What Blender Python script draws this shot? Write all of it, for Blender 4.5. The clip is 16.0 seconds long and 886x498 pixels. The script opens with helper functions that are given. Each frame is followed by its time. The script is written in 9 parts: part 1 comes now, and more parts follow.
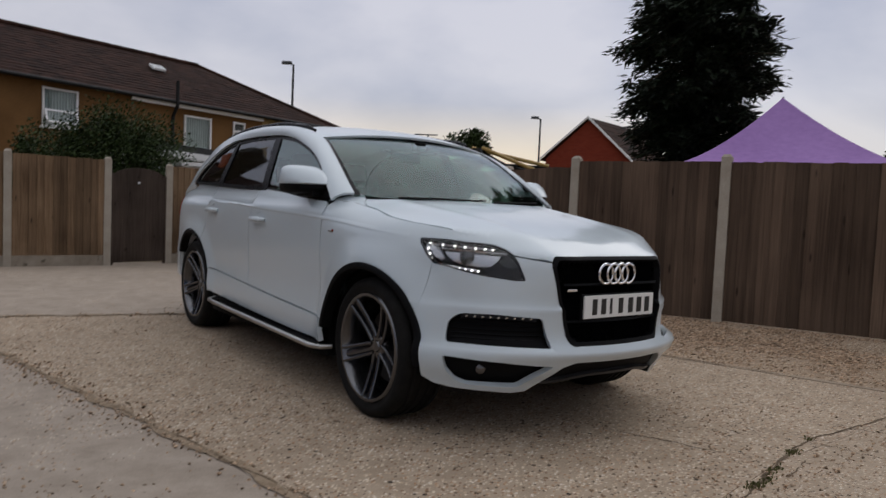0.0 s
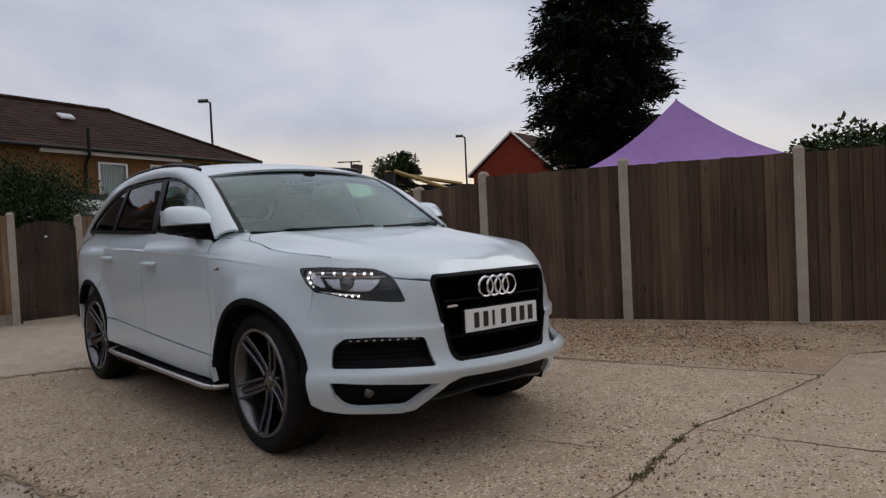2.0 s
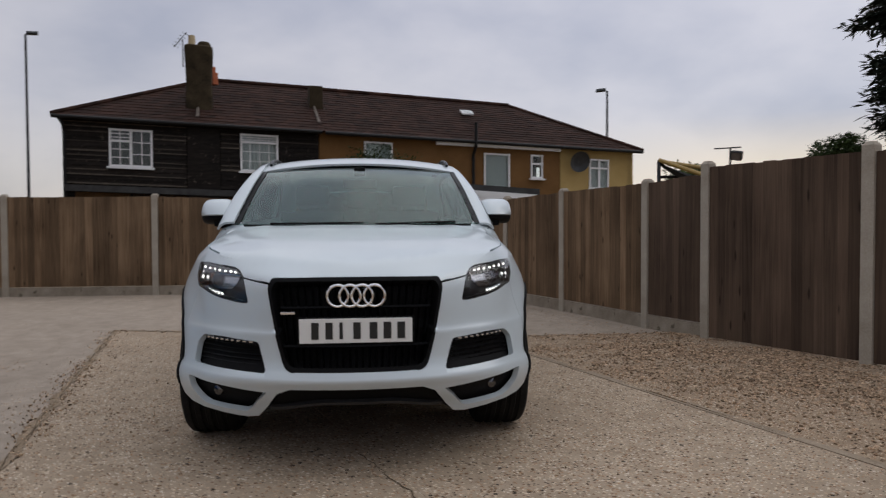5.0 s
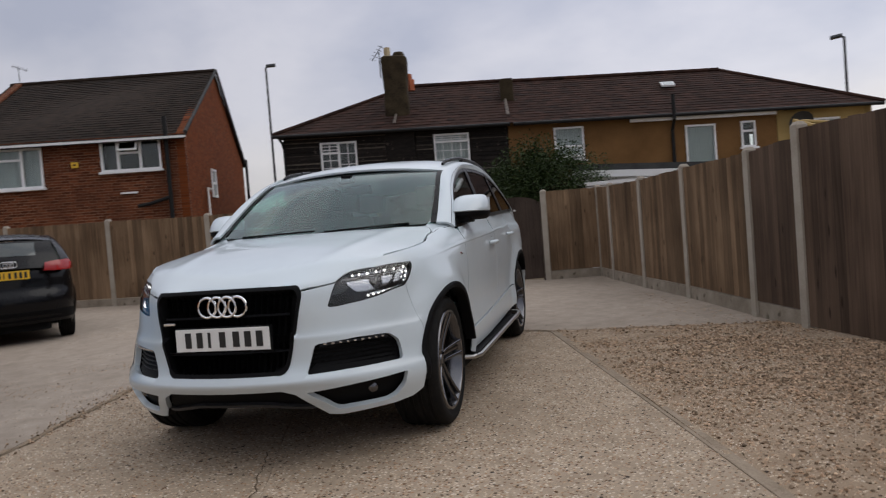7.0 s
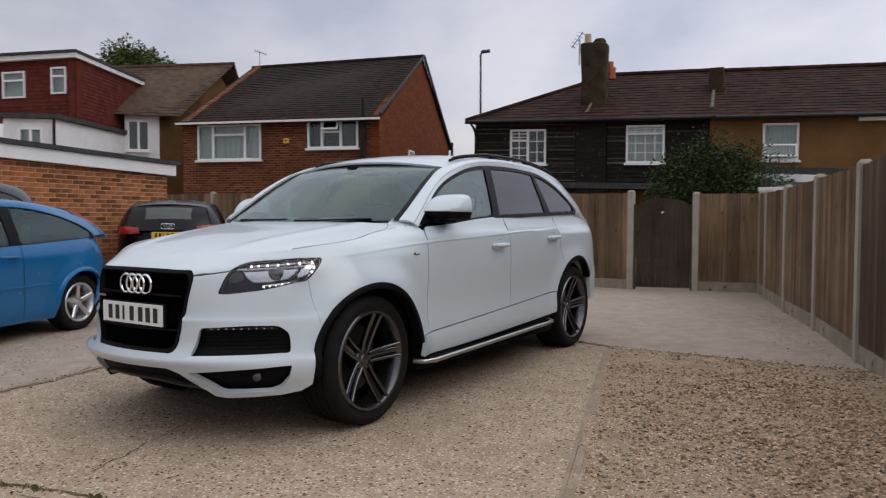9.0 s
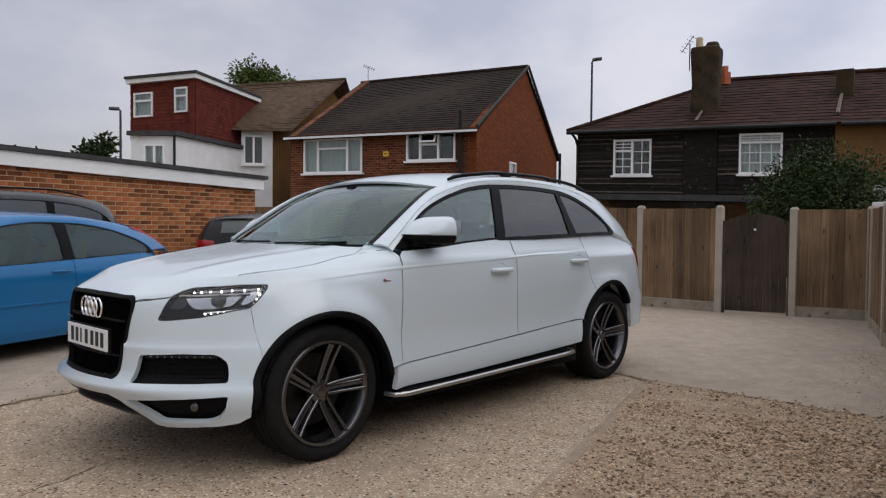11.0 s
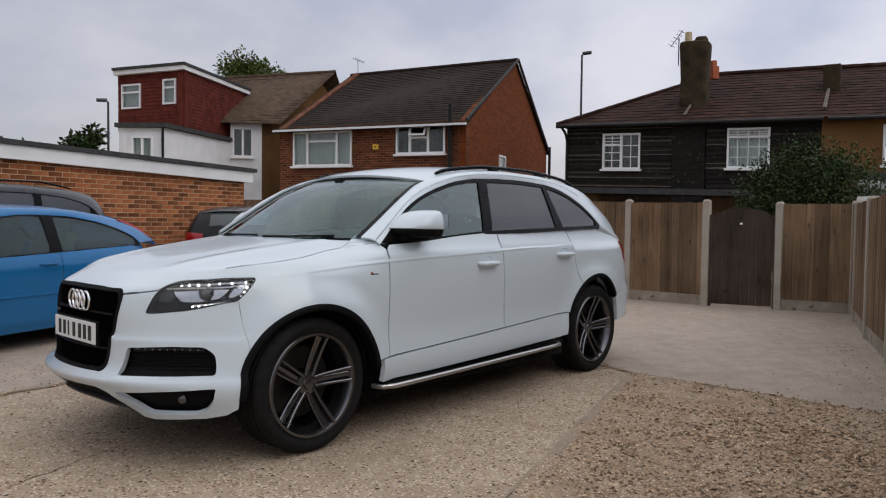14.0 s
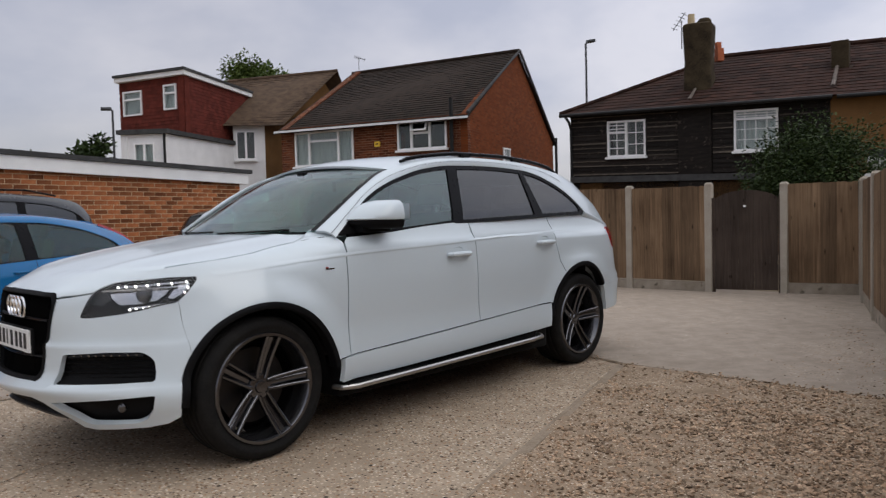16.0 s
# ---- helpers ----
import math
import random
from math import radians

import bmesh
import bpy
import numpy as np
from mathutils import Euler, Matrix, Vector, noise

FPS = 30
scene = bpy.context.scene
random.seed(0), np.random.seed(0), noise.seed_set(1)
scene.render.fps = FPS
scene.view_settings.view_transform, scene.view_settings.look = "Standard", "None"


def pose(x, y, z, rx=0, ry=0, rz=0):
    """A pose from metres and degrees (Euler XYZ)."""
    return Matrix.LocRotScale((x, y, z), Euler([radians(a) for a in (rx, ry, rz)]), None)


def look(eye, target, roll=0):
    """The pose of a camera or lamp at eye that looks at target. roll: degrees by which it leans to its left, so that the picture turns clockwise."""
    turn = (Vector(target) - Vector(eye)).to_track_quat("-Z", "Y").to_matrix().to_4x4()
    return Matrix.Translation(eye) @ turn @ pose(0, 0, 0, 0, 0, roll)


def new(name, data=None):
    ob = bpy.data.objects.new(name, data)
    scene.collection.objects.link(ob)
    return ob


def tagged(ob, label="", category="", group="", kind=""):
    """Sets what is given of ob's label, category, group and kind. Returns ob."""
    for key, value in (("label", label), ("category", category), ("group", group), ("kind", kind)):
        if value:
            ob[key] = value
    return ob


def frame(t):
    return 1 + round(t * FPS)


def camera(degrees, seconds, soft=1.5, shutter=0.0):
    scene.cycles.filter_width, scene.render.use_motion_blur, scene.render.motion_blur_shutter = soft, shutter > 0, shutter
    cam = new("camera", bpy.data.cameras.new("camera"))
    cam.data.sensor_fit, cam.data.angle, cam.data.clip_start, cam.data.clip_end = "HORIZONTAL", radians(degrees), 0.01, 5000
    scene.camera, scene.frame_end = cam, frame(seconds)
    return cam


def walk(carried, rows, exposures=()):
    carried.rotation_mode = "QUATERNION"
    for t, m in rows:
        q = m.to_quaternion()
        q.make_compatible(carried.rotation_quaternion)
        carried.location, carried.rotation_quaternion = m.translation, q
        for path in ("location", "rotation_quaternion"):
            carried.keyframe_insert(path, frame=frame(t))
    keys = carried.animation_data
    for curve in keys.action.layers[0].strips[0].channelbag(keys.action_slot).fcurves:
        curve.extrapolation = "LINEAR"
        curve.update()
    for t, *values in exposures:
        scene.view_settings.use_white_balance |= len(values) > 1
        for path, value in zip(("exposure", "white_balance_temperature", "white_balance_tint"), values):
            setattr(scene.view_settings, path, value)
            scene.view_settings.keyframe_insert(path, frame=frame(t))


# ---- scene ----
cam = camera(63.0, 16.0, soft=1.2, shutter=0.4)
PATH = [
    (0, (0.269, 0.169, 1.124), (0.158, 2.162, 1.007), 2.52),
    (0.5, (0.298, 0.190, 1.138), (0.273, 2.189, 1.096), 1.27),
    (1, (0.306, 0.179, 1.134), (0.313, 2.178, 1.083), 1.58),
    (1.5, (0.380, 0.112, 1.131), (0.419, 2.109, 1.026), 2.69),
    (2, (0.583, 0.126, 1.131), (0.632, 2.125, 1.074), -2.64),
    (2.5, (0.939, 0.211, 1.148), (0.891, 2.211, 1.134), -1.39),
    (3, (1.402, 0.296, 1.138), (1.255, 2.291, 1.105), -5.41),
    (3.5, (1.830, 0.499, 1.141), (1.379, 2.448, 1.121), -1.79),
    (4, (2.276, 0.700, 1.152), (1.688, 2.612, 1.148), -0.88),
    (4.5, (2.714, 0.890, 1.159), (1.866, 2.701, 1.164), -3.96),
    (4.7, (2.863, 1.054, 1.139), (1.882, 2.797, 1.116), -1.91),
    (6.8, (4.413, 2.443, 1.171), (2.869, 3.712, 1.092), -5.02),
    (7, (4.465, 2.615, 1.154), (2.851, 3.794, 1.084), -4.49),
    (7.5, (4.677, 3.033, 1.163), (3.011, 4.135, 1.064), -2.97),
    (8, (4.875, 3.396, 1.179), (3.097, 4.308, 1.093), -4.73),
    (8.5, (4.926, 3.814, 1.177), (3.070, 4.555, 1.101), -0.56),
    (9, (5.116, 4.208, 1.177), (3.213, 4.816, 1.093), 0.08),
    (9.5, (5.064, 4.545, 1.151), (3.116, 4.991, 1.067), 0.37),
    (9.7, (5.014, 4.695, 1.187), (3.055, 5.096, 1.131), 0.80),
    (11.8, (5.032, 5.187, 1.274), (3.048, 5.433, 1.199), 0.26),
    (12, (5.030, 5.176, 1.276), (3.048, 5.438, 1.206), 0.12),
    (12.5, (5.046, 5.180, 1.279), (3.068, 5.473, 1.214), 0.63),
    (13, (5.062, 5.179, 1.279), (3.084, 5.472, 1.226), 0.81),
    (13.5, (5.067, 5.178, 1.276), (3.090, 5.475, 1.225), 0.76),
    (14, (5.064, 5.174, 1.271), (3.088, 5.470, 1.194), 0.66),
    (14.5, (5.071, 5.171, 1.271), (3.093, 5.465, 1.220), 0.29),
    (15, (5.060, 5.203, 1.270), (3.086, 5.520, 1.214), -0.22),
    (15.5, (5.061, 5.254, 1.265), (3.089, 5.585, 1.211), -2.07),
    (16, (4.874, 5.525, 1.220), (2.891, 5.776, 1.135), -1.49),
]
walk(cam, [(t, look(eye, target, roll)) for t, eye, target, roll in PATH],
     exposures=[(0, -0.53), (3.5, -0.54), (4.7, -0.52), (6.8, -0.33), (8.5, -0.15), (12.0, -0.08), (16.0, -0.08)])

# ---- sky and light: high overcast, a warm break low over the horizon ----
world = bpy.data.worlds.new("overcast_evening")
scene.world = world
world.use_nodes = True
wt = world.node_tree
wt.nodes.clear()


def wn(kind, **values):
    n = wt.nodes.new(kind)
    for k, v in values.items():
        n.inputs[k].default_value = v
    return n


SUN_EL, SUN_AZ = radians(40), radians(46)
sky = wt.nodes.new("ShaderNodeTexSky")
sky.sky_type, sky.sun_disc, sky.sun_elevation, sky.sun_rotation = "NISHITA", False, SUN_EL, SUN_AZ
geo = wt.nodes.new("ShaderNodeTexCoord")
sep = wt.nodes.new("ShaderNodeSeparateXYZ")
wt.links.new(geo.outputs["Generated"], sep.inputs[0])
# height above the horizon
ramp = wt.nodes.new("ShaderNodeValToRGB")
ramp.color_ramp.elements[0].position, ramp.color_ramp.elements[0].color = 0.0, (0.60, 0.555, 0.53, 1)
ramp.color_ramp.elements[1].position, ramp.color_ramp.elements[1].color = 1.0, (1.35, 1.36, 1.43, 1)
for pos, col in ((0.07, (0.60, 0.575, 0.585, 1)), (0.16, (0.565, 0.565, 0.63, 1)), (0.34, (0.56, 0.565, 0.65, 1)), (0.6, (0.93, 0.94, 1.02, 1))):
    e = ramp.color_ramp.elements.new(pos)
    e.color = col
wt.links.new(sep.outputs["Z"], ramp.inputs[0])
# soft cloud bellies, stretched along the horizon
stretch = wt.nodes.new("ShaderNodeMapping")
stretch.inputs["Scale"].default_value = (1.0, 1.0, 2.0)
wt.links.new(geo.outputs["Generated"], stretch.inputs[0])
cloud = wn("ShaderNodeTexNoise", Scale=3.0, Detail=5.5, Roughness=0.5, Distortion=0.1)
wt.links.new(stretch.outputs[0], cloud.inputs["Vector"])
cr = wt.nodes.new("ShaderNodeValToRGB")
cr.color_ramp.elements[0].position, cr.color_ramp.elements[0].color = 0.36, (0.745, 0.775, 0.83, 1)
cr.color_ramp.elements[1].position, cr.color_ramp.elements[1].color = 0.60, (1.055, 1.045, 1.025, 1)
wt.links.new(cloud.outputs["Fac"], cr.inputs[0])
tint = wt.nodes.new("ShaderNodeMix")
tint.data_type, tint.blend_type = "RGBA", "MULTIPLY"
tint.inputs[0].default_value = 1.0
wt.links.new(ramp.outputs[0], tint.inputs[6])
wt.links.new(cr.outputs[0], tint.inputs[7])
# the break in the cloud, low to the north
dot = wt.nodes.new("ShaderNodeVectorMath")
dot.operation = "DOT_PRODUCT"
dot.inputs[1].default_value = (0.02, 0.9985, 0.05)
wt.links.new(geo.outputs["Generated"], dot.inputs[0])
near = wn("ShaderNodeMapRange", **{"From Min": 0.90, "From Max": 1.0, "To Min": 0.0, "To Max": 1.0})
wt.links.new(dot.outputs["Value"], near.inputs["Value"])
low = wn("ShaderNodeMapRange", **{"From Min": 0.14, "From Max": 0.02, "To Min": 0.0, "To Max": 1.0})
wt.links.new(sep.outputs["Z"], low.inputs["Value"])
both = wt.nodes.new("ShaderNodeMath")
both.operation = "MULTIPLY"
wt.links.new(near.outputs[0], both.inputs[0])
wt.links.new(low.outputs[0], both.inputs[1])
glow = wt.nodes.new("ShaderNodeMix")
glow.data_type, glow.blend_type = "RGBA", "MIX"
glow.inputs[7].default_value = (0.95, 0.77, 0.52, 1)
wt.links.new(both.outputs[0], glow.inputs[0])
wt.links.new(tint.outputs[2], glow.inputs[6])
# a little clear sky behind the cloud
thin = wt.nodes.new("ShaderNodeMix")
thin.data_type, thin.blend_type = "RGBA", "ADD"
thin.inputs[0].default_value = 0.01
wt.links.new(glow.outputs[2], thin.inputs[6])
wt.links.new(sky.outputs[0], thin.inputs[7])
lift = wn("ShaderNodeMapRange", **{"From Min": -0.2, "From Max": 1.0, "To Min": 1.0, "To Max": 1.47})
wt.links.new(dot.outputs["Value"], lift.inputs["Value"])
bright = wt.nodes.new("ShaderNodeVectorMath")
bright.operation = "SCALE"
wt.links.new(thin.outputs[2], bright.inputs[0])
wt.links.new(lift.outputs[0], bright.inputs["Scale"])
bg = wn("ShaderNodeBackground", Strength=1.0)
wt.links.new(bright.outputs[0], bg.inputs[0])
wout = wt.nodes.new("ShaderNodeOutputWorld")
wt.links.new(bg.outputs[0], wout.inputs[0])

sun = new("sun", bpy.data.lights.new("sun", "SUN"))
sun.data.energy, sun.data.angle, sun.data.color = 0.55, radians(40), (1.0, 0.95, 0.88)
sun.matrix_world = look((0, 0, 0), (-math.sin(SUN_AZ) * math.cos(SUN_EL), -math.cos(SUN_AZ) * math.cos(SUN_EL), -math.sin(SUN_EL)))
scene.view_settings.exposure = 0.0


# ---- materials ----
def shader(name):
    m = bpy.data.materials.new(name)
    m.use_nodes = True
    nt = m.node_tree
    return m, nt, nt.nodes["Principled BSDF"]


def surf(name, c1, c2, scale=8.0, rough=0.8, bump=0.2, fine=60.0, metal=0.0, spread=0.0, spots=None, coat=0.0, stretch=(1, 1, 1), rough2=None, piece=0.0):
    """A mottled surface: two colours mixed by broad and fine noise, with relief. piece: brightness spread from one piece to the next."""
    m, nt, p = shader(name)
    tc = nt.nodes.new("ShaderNodeTexCoord")
    mp = nt.nodes.new("ShaderNodeMapping")
    mp.inputs["Scale"].default_value = stretch
    nt.links.new(tc.outputs["Object"], mp.inputs[0])
    n1 = nt.nodes.new("ShaderNodeTexNoise")
    n1.inputs["Scale"].default_value, n1.inputs["Detail"].default_value = scale, 6
    n2 = nt.nodes.new("ShaderNodeTexNoise")
    n2.inputs["Scale"].default_value, n2.inputs["Detail"].default_value = fine, 4
    for n in (n1, n2):
        nt.links.new(mp.outputs[0], n.inputs["Vector"])
    add = nt.nodes.new("ShaderNodeMath")
    add.operation = "MULTIPLY_ADD"
    add.inputs[1].default_value, add.inputs[2].default_value = 0.55, 0.0
    nt.links.new(n2.outputs["Fac"], add.inputs[0])
    tot = nt.nodes.new("ShaderNodeMath")
    tot.operation = "MULTIPLY_ADD"
    tot.inputs[1].default_value = 0.75
    nt.links.new(n1.outputs["Fac"], tot.inputs[0])
    nt.links.new(add.outputs[0], tot.inputs[2])
    rng = nt.nodes.new("ShaderNodeMapRange")
    rng.inputs["From Min"].default_value, rng.inputs["From Max"].default_value = 0.45, 0.85
    nt.links.new(tot.outputs[0], rng.inputs["Value"])
    mix = nt.nodes.new("ShaderNodeMix")
    mix.data_type = "RGBA"
    mix.inputs[6].default_value, mix.inputs[7].default_value = (*c1, 1), (*c2, 1)
    nt.links.new(rng.outputs[0], mix.inputs[0])
    colour = mix.outputs[2]
    if piece:
        info = nt.nodes.new("ShaderNodeObjectInfo")
        isl = nt.nodes.new("ShaderNodeNewGeometry")
        both = nt.nodes.new("ShaderNodeMath")
        both.operation = "ADD"
        nt.links.new(info.outputs["Random"], both.inputs[0])
        nt.links.new(isl.outputs["Random Per Island"], both.inputs[1])
        fr = nt.nodes.new("ShaderNodeMath")
        fr.operation = "FRACT"
        nt.links.new(both.outputs[0], fr.inputs[0])
        mr = nt.nodes.new("ShaderNodeMapRange")
        mr.inputs["To Min"].default_value, mr.inputs["To Max"].default_value = 1 - piece, 1 + piece
        nt.links.new(fr.outputs[0], mr.inputs["Value"])
        hsv = nt.nodes.new("ShaderNodeHueSaturation")
        nt.links.new(mr.outputs[0], hsv.inputs["Value"])
        nt.links.new(colour, hsv.inputs["Color"])
        colour = hsv.outputs[0]
    if spots:
        sc, cut, col = spots
        vo = nt.nodes.new("ShaderNodeTexNoise")
        vo.inputs["Scale"].default_value, vo.inputs["Detail"].default_value, vo.inputs["Roughness"].default_value = sc, 8, 0.7
        nt.links.new(tc.outputs["Object"], vo.inputs["Vector"])
        sr = nt.nodes.new("ShaderNodeMapRange")
        sr.inputs["From Min"].default_value, sr.inputs["From Max"].default_value = cut, cut + 0.08
        nt.links.new(vo.outputs["Fac"], sr.inputs["Value"])
        sm = nt.nodes.new("ShaderNodeMix")
        sm.data_type = "RGBA"
        sm.inputs[7].default_value = (*col, 1)
        nt.links.new(sr.outputs[0], sm.inputs[0])
        nt.links.new(colour, sm.inputs[6])
        colour = sm.outputs[2]
    nt.links.new(colour, p.inputs["Base Color"])
    if rough2 is None:
        p.inputs["Roughness"].default_value = rough
    else:
        rr = nt.nodes.new("ShaderNodeMapRange")
        rr.inputs["To Min"].default_value, rr.inputs["To Max"].default_value = rough, rough2
        nt.links.new(n1.outputs["Fac"], rr.inputs["Value"])
        nt.links.new(rr.outputs[0], p.inputs["Roughness"])
    p.inputs["Specular IOR Level"].default_value = 0.5 if metal or rough < 0.6 else 0.15
    p.inputs["Metallic"].default_value = metal
    p.inputs["Coat Weight"].default_value = coat
    p.inputs["Coat Roughness"].default_value = 0.05
    if bump:
        b = nt.nodes.new("ShaderNodeBump")
        b.inputs["Strength"].default_value, b.inputs["Distance"].default_value = bump, 0.02
        nt.links.new(tot.outputs[0], b.inputs["Height"])
        nt.links.new(b.outputs[0], p.inputs["Normal"])
    return m


def yard(name, low, high, stones, size, amount, edge=0.10, grit=0.25):
    """Old concrete: a cement skin, worn through in patches to the stones in it, with scattered dark grit."""
    m, nt, p = shader(name)

    def node(kind, **kw):
        n = nt.nodes.new(kind)
        for k, v in kw.items():
            n.inputs[k].default_value = v
        return n

    def ranged(src, a, b, lo=0.0, hi=1.0):
        n = node("ShaderNodeMapRange", **{"From Min": a, "From Max": b, "To Min": lo, "To Max": hi})
        nt.links.new(src, n.inputs["Value"])
        return n.outputs[0]

    def maths(op, a, b):
        n = nt.nodes.new("ShaderNodeMath")
        n.operation = op
        for k, v in enumerate((a, b)):
            if isinstance(v, float):
                n.inputs[k].default_value = v
            else:
                nt.links.new(v, n.inputs[k])
        return n.outputs[0]

    def mixed(fac, a, b):
        n = nt.nodes.new("ShaderNodeMix")
        n.data_type = "RGBA"
        nt.links.new(fac, n.inputs[0])
        for k, v in ((6, a), (7, b)):
            if isinstance(v, tuple):
                n.inputs[k].default_value = (*v, 1)
            else:
                nt.links.new(v, n.inputs[k])
        return n.outputs[2]

    tc = nt.nodes.new("ShaderNodeTexCoord")

    def textured(kind, **kw):
        n = node(kind, **kw)
        nt.links.new(tc.outputs["Object"], n.inputs["Vector"])
        return n

    broad = textured("ShaderNodeTexNoise", Scale=0.7, Detail=7.0, Roughness=0.66)
    blot = textured("ShaderNodeTexNoise", Scale=5.5, Detail=8.0, Roughness=0.72)
    fine = textured("ShaderNodeTexNoise", Scale=120.0, Detail=4.0, Roughness=0.7)
    tone = maths("ADD", maths("MULTIPLY", blot.outputs["Fac"], 0.55), maths("ADD", maths("MULTIPLY", broad.outputs["Fac"], 0.30), maths("MULTIPLY", fine.outputs["Fac"], 0.35)))
    cement = mixed(ranged(tone, 0.42, 0.78), low, high)
    worn = ranged(maths("ADD", maths("MULTIPLY", broad.outputs["Fac"], 0.65), maths("MULTIPLY", blot.outputs["Fac"], 0.35)), 0.62 - amount, 0.62 - amount + edge * 2)
    vo = textured("ShaderNodeTexVoronoi", Scale=1 / size)
    sp = nt.nodes.new("ShaderNodeSeparateColor")
    nt.links.new(vo.outputs["Color"], sp.inputs[0])
    cr = nt.nodes.new("ShaderNodeValToRGB")
    cr.color_ramp.interpolation = "CONSTANT"
    for i, (pos, col) in enumerate(stones):
        e = cr.color_ramp.elements[i] if i < 2 else cr.color_ramp.elements.new(pos)
        e.position, e.color = pos, (*col, 1)
    nt.links.new(sp.outputs[0], cr.inputs[0])
    shown = ranged(maths("SUBTRACT", maths("MULTIPLY", worn, 0.92), sp.outputs[1]), 0.0, 0.04)
    stone = maths("MULTIPLY", ranged(vo.outputs["Distance"], 0.50, 0.36), shown)
    colour = mixed(stone, cement, cr.outputs[0])
    v2 = textured("ShaderNodeTexVoronoi", Scale=1 / (size * 3.2))
    s2 = nt.nodes.new("ShaderNodeSeparateColor")
    nt.links.new(v2.outputs["Color"], s2.inputs[0])
    chosen = ranged(maths("SUBTRACT", maths("MULTIPLY", maths("ADD", worn, 0.25), grit), s2.outputs[1]), 0.0, 0.02)
    speck = maths("MULTIPLY", ranged(v2.outputs["Distance"], 0.24, 0.17), chosen)
    dark = mixed(s2.outputs[2], (0.035, 0.026, 0.02), (0.17, 0.10, 0.055))
    colour = mixed(speck, colour, dark)
    nt.links.new(colour, p.inputs["Base Color"])
    p.inputs["Roughness"].default_value = 0.92
    p.inputs["Specular IOR Level"].default_value = 0.2
    h = maths("ADD", maths("ADD", maths("MULTIPLY", stone, 0.5), maths("MULTIPLY", speck, 1.3)), maths("ADD", maths("MULTIPLY", blot.outputs["Fac"], 0.9), maths("MULTIPLY", fine.outputs["Fac"], 0.25)))
    b = node("ShaderNodeBump", Strength=0.6, Distance=0.007)
    nt.links.new(h, b.inputs["Height"])
    nt.links.new(b.outputs[0], p.inputs["Normal"])
    return m


def timber(name, dark, light, grain_axis=2, rough=0.85, piece=0.22):
    """Rough-sawn boards: grain drawn out along one axis, weathering and knots, each board a shade of its own."""
    m, nt, p = shader(name)
    tc = nt.nodes.new("ShaderNodeTexCoord")
    info = nt.nodes.new("ShaderNodeObjectInfo")
    mp = nt.nodes.new("ShaderNodeMapping")
    sc = [38.0, 38.0, 38.0]
    sc[grain_axis] = 1.6
    mp.inputs["Scale"].default_value = sc
    shift = nt.nodes.new("ShaderNodeVectorMath")
    shift.operation = "ADD"
    nt.links.new(tc.outputs["Object"], shift.inputs[0])
    nt.links.new(info.outputs["Location"], shift.inputs[1])
    nt.links.new(shift.outputs[0], mp.inputs[0])
    g = nt.nodes.new("ShaderNodeTexNoise")
    g.inputs["Scale"].default_value, g.inputs["Detail"].default_value, g.inputs["Distortion"].default_value = 1.0, 5, 1.2
    nt.links.new(mp.outputs[0], g.inputs["Vector"])
    w = nt.nodes.new("ShaderNodeTexNoise")
    w.inputs["Scale"].default_value, w.inputs["Detail"].default_value = 1.7, 5
    nt.links.new(shift.outputs[0], w.inputs["Vector"])
    tot = nt.nodes.new("ShaderNodeMath")
    tot.operation = "ADD"
    nt.links.new(g.outputs["Fac"], tot.inputs[0])
    nt.links.new(w.outputs["Fac"], tot.inputs[1])
    rg = nt.nodes.new("ShaderNodeMapRange")
    rg.inputs["From Min"].default_value, rg.inputs["From Max"].default_value = 0.7, 1.3
    nt.links.new(tot.outputs[0], rg.inputs["Value"])
    mix = nt.nodes.new("ShaderNodeMix")
    mix.data_type = "RGBA"
    mix.inputs[6].default_value, mix.inputs[7].default_value = (*dark, 1), (*light, 1)
    nt.links.new(rg.outputs[0], mix.inputs[0])
    mr = nt.nodes.new("ShaderNodeMapRange")
    mr.inputs["To Min"].default_value, mr.inputs["To Max"].default_value = 1 - piece, 1 + piece
    nt.links.new(info.outputs["Random"], mr.inputs["Value"])
    hsv = nt.nodes.new("ShaderNodeHueSaturation")
    nt.links.new(mr.outputs[0], hsv.inputs["Value"])
    nt.links.new(mix.outputs[2], hsv.inputs["Color"])
    # knots
    kn = nt.nodes.new("ShaderNodeTexVoronoi")
    km = nt.nodes.new("ShaderNodeMapping")
    ks = [9.0, 9.0, 9.0]
    ks[grain_axis] = 3.4
    km.inputs["Scale"].default_value = ks
    nt.links.new(shift.outputs[0], km.inputs[0])
    nt.links.new(km.outputs[0], kn.inputs["Vector"])
    kn.inputs["Scale"].default_value = 1.0
    kr = nt.nodes.new("ShaderNodeMapRange")
    kr.inputs["From Min"].default_value, kr.inputs["From Max"].default_value, kr.inputs["To Min"].default_value, kr.inputs["To Max"].default_value = 0.06, 0.13, 0.8, 0.0
    nt.links.new(kn.outputs["Distance"], kr.inputs["Value"])
    km2 = nt.nodes.new("ShaderNodeMix")
    km2.data_type = "RGBA"
    km2.inputs[7].default_value = (*[c * 0.3 for c in dark], 1)
    nt.links.new(kr.outputs[0], km2.inputs[0])
    nt.links.new(hsv.outputs[0], km2.inputs[6])
    nt.links.new(km2.outputs[2], p.inputs["Base Color"])
    p.inputs["Roughness"].default_value = rough
    p.inputs["Specular IOR Level"].default_value = 0.15
    b = nt.nodes.new("ShaderNodeBump")
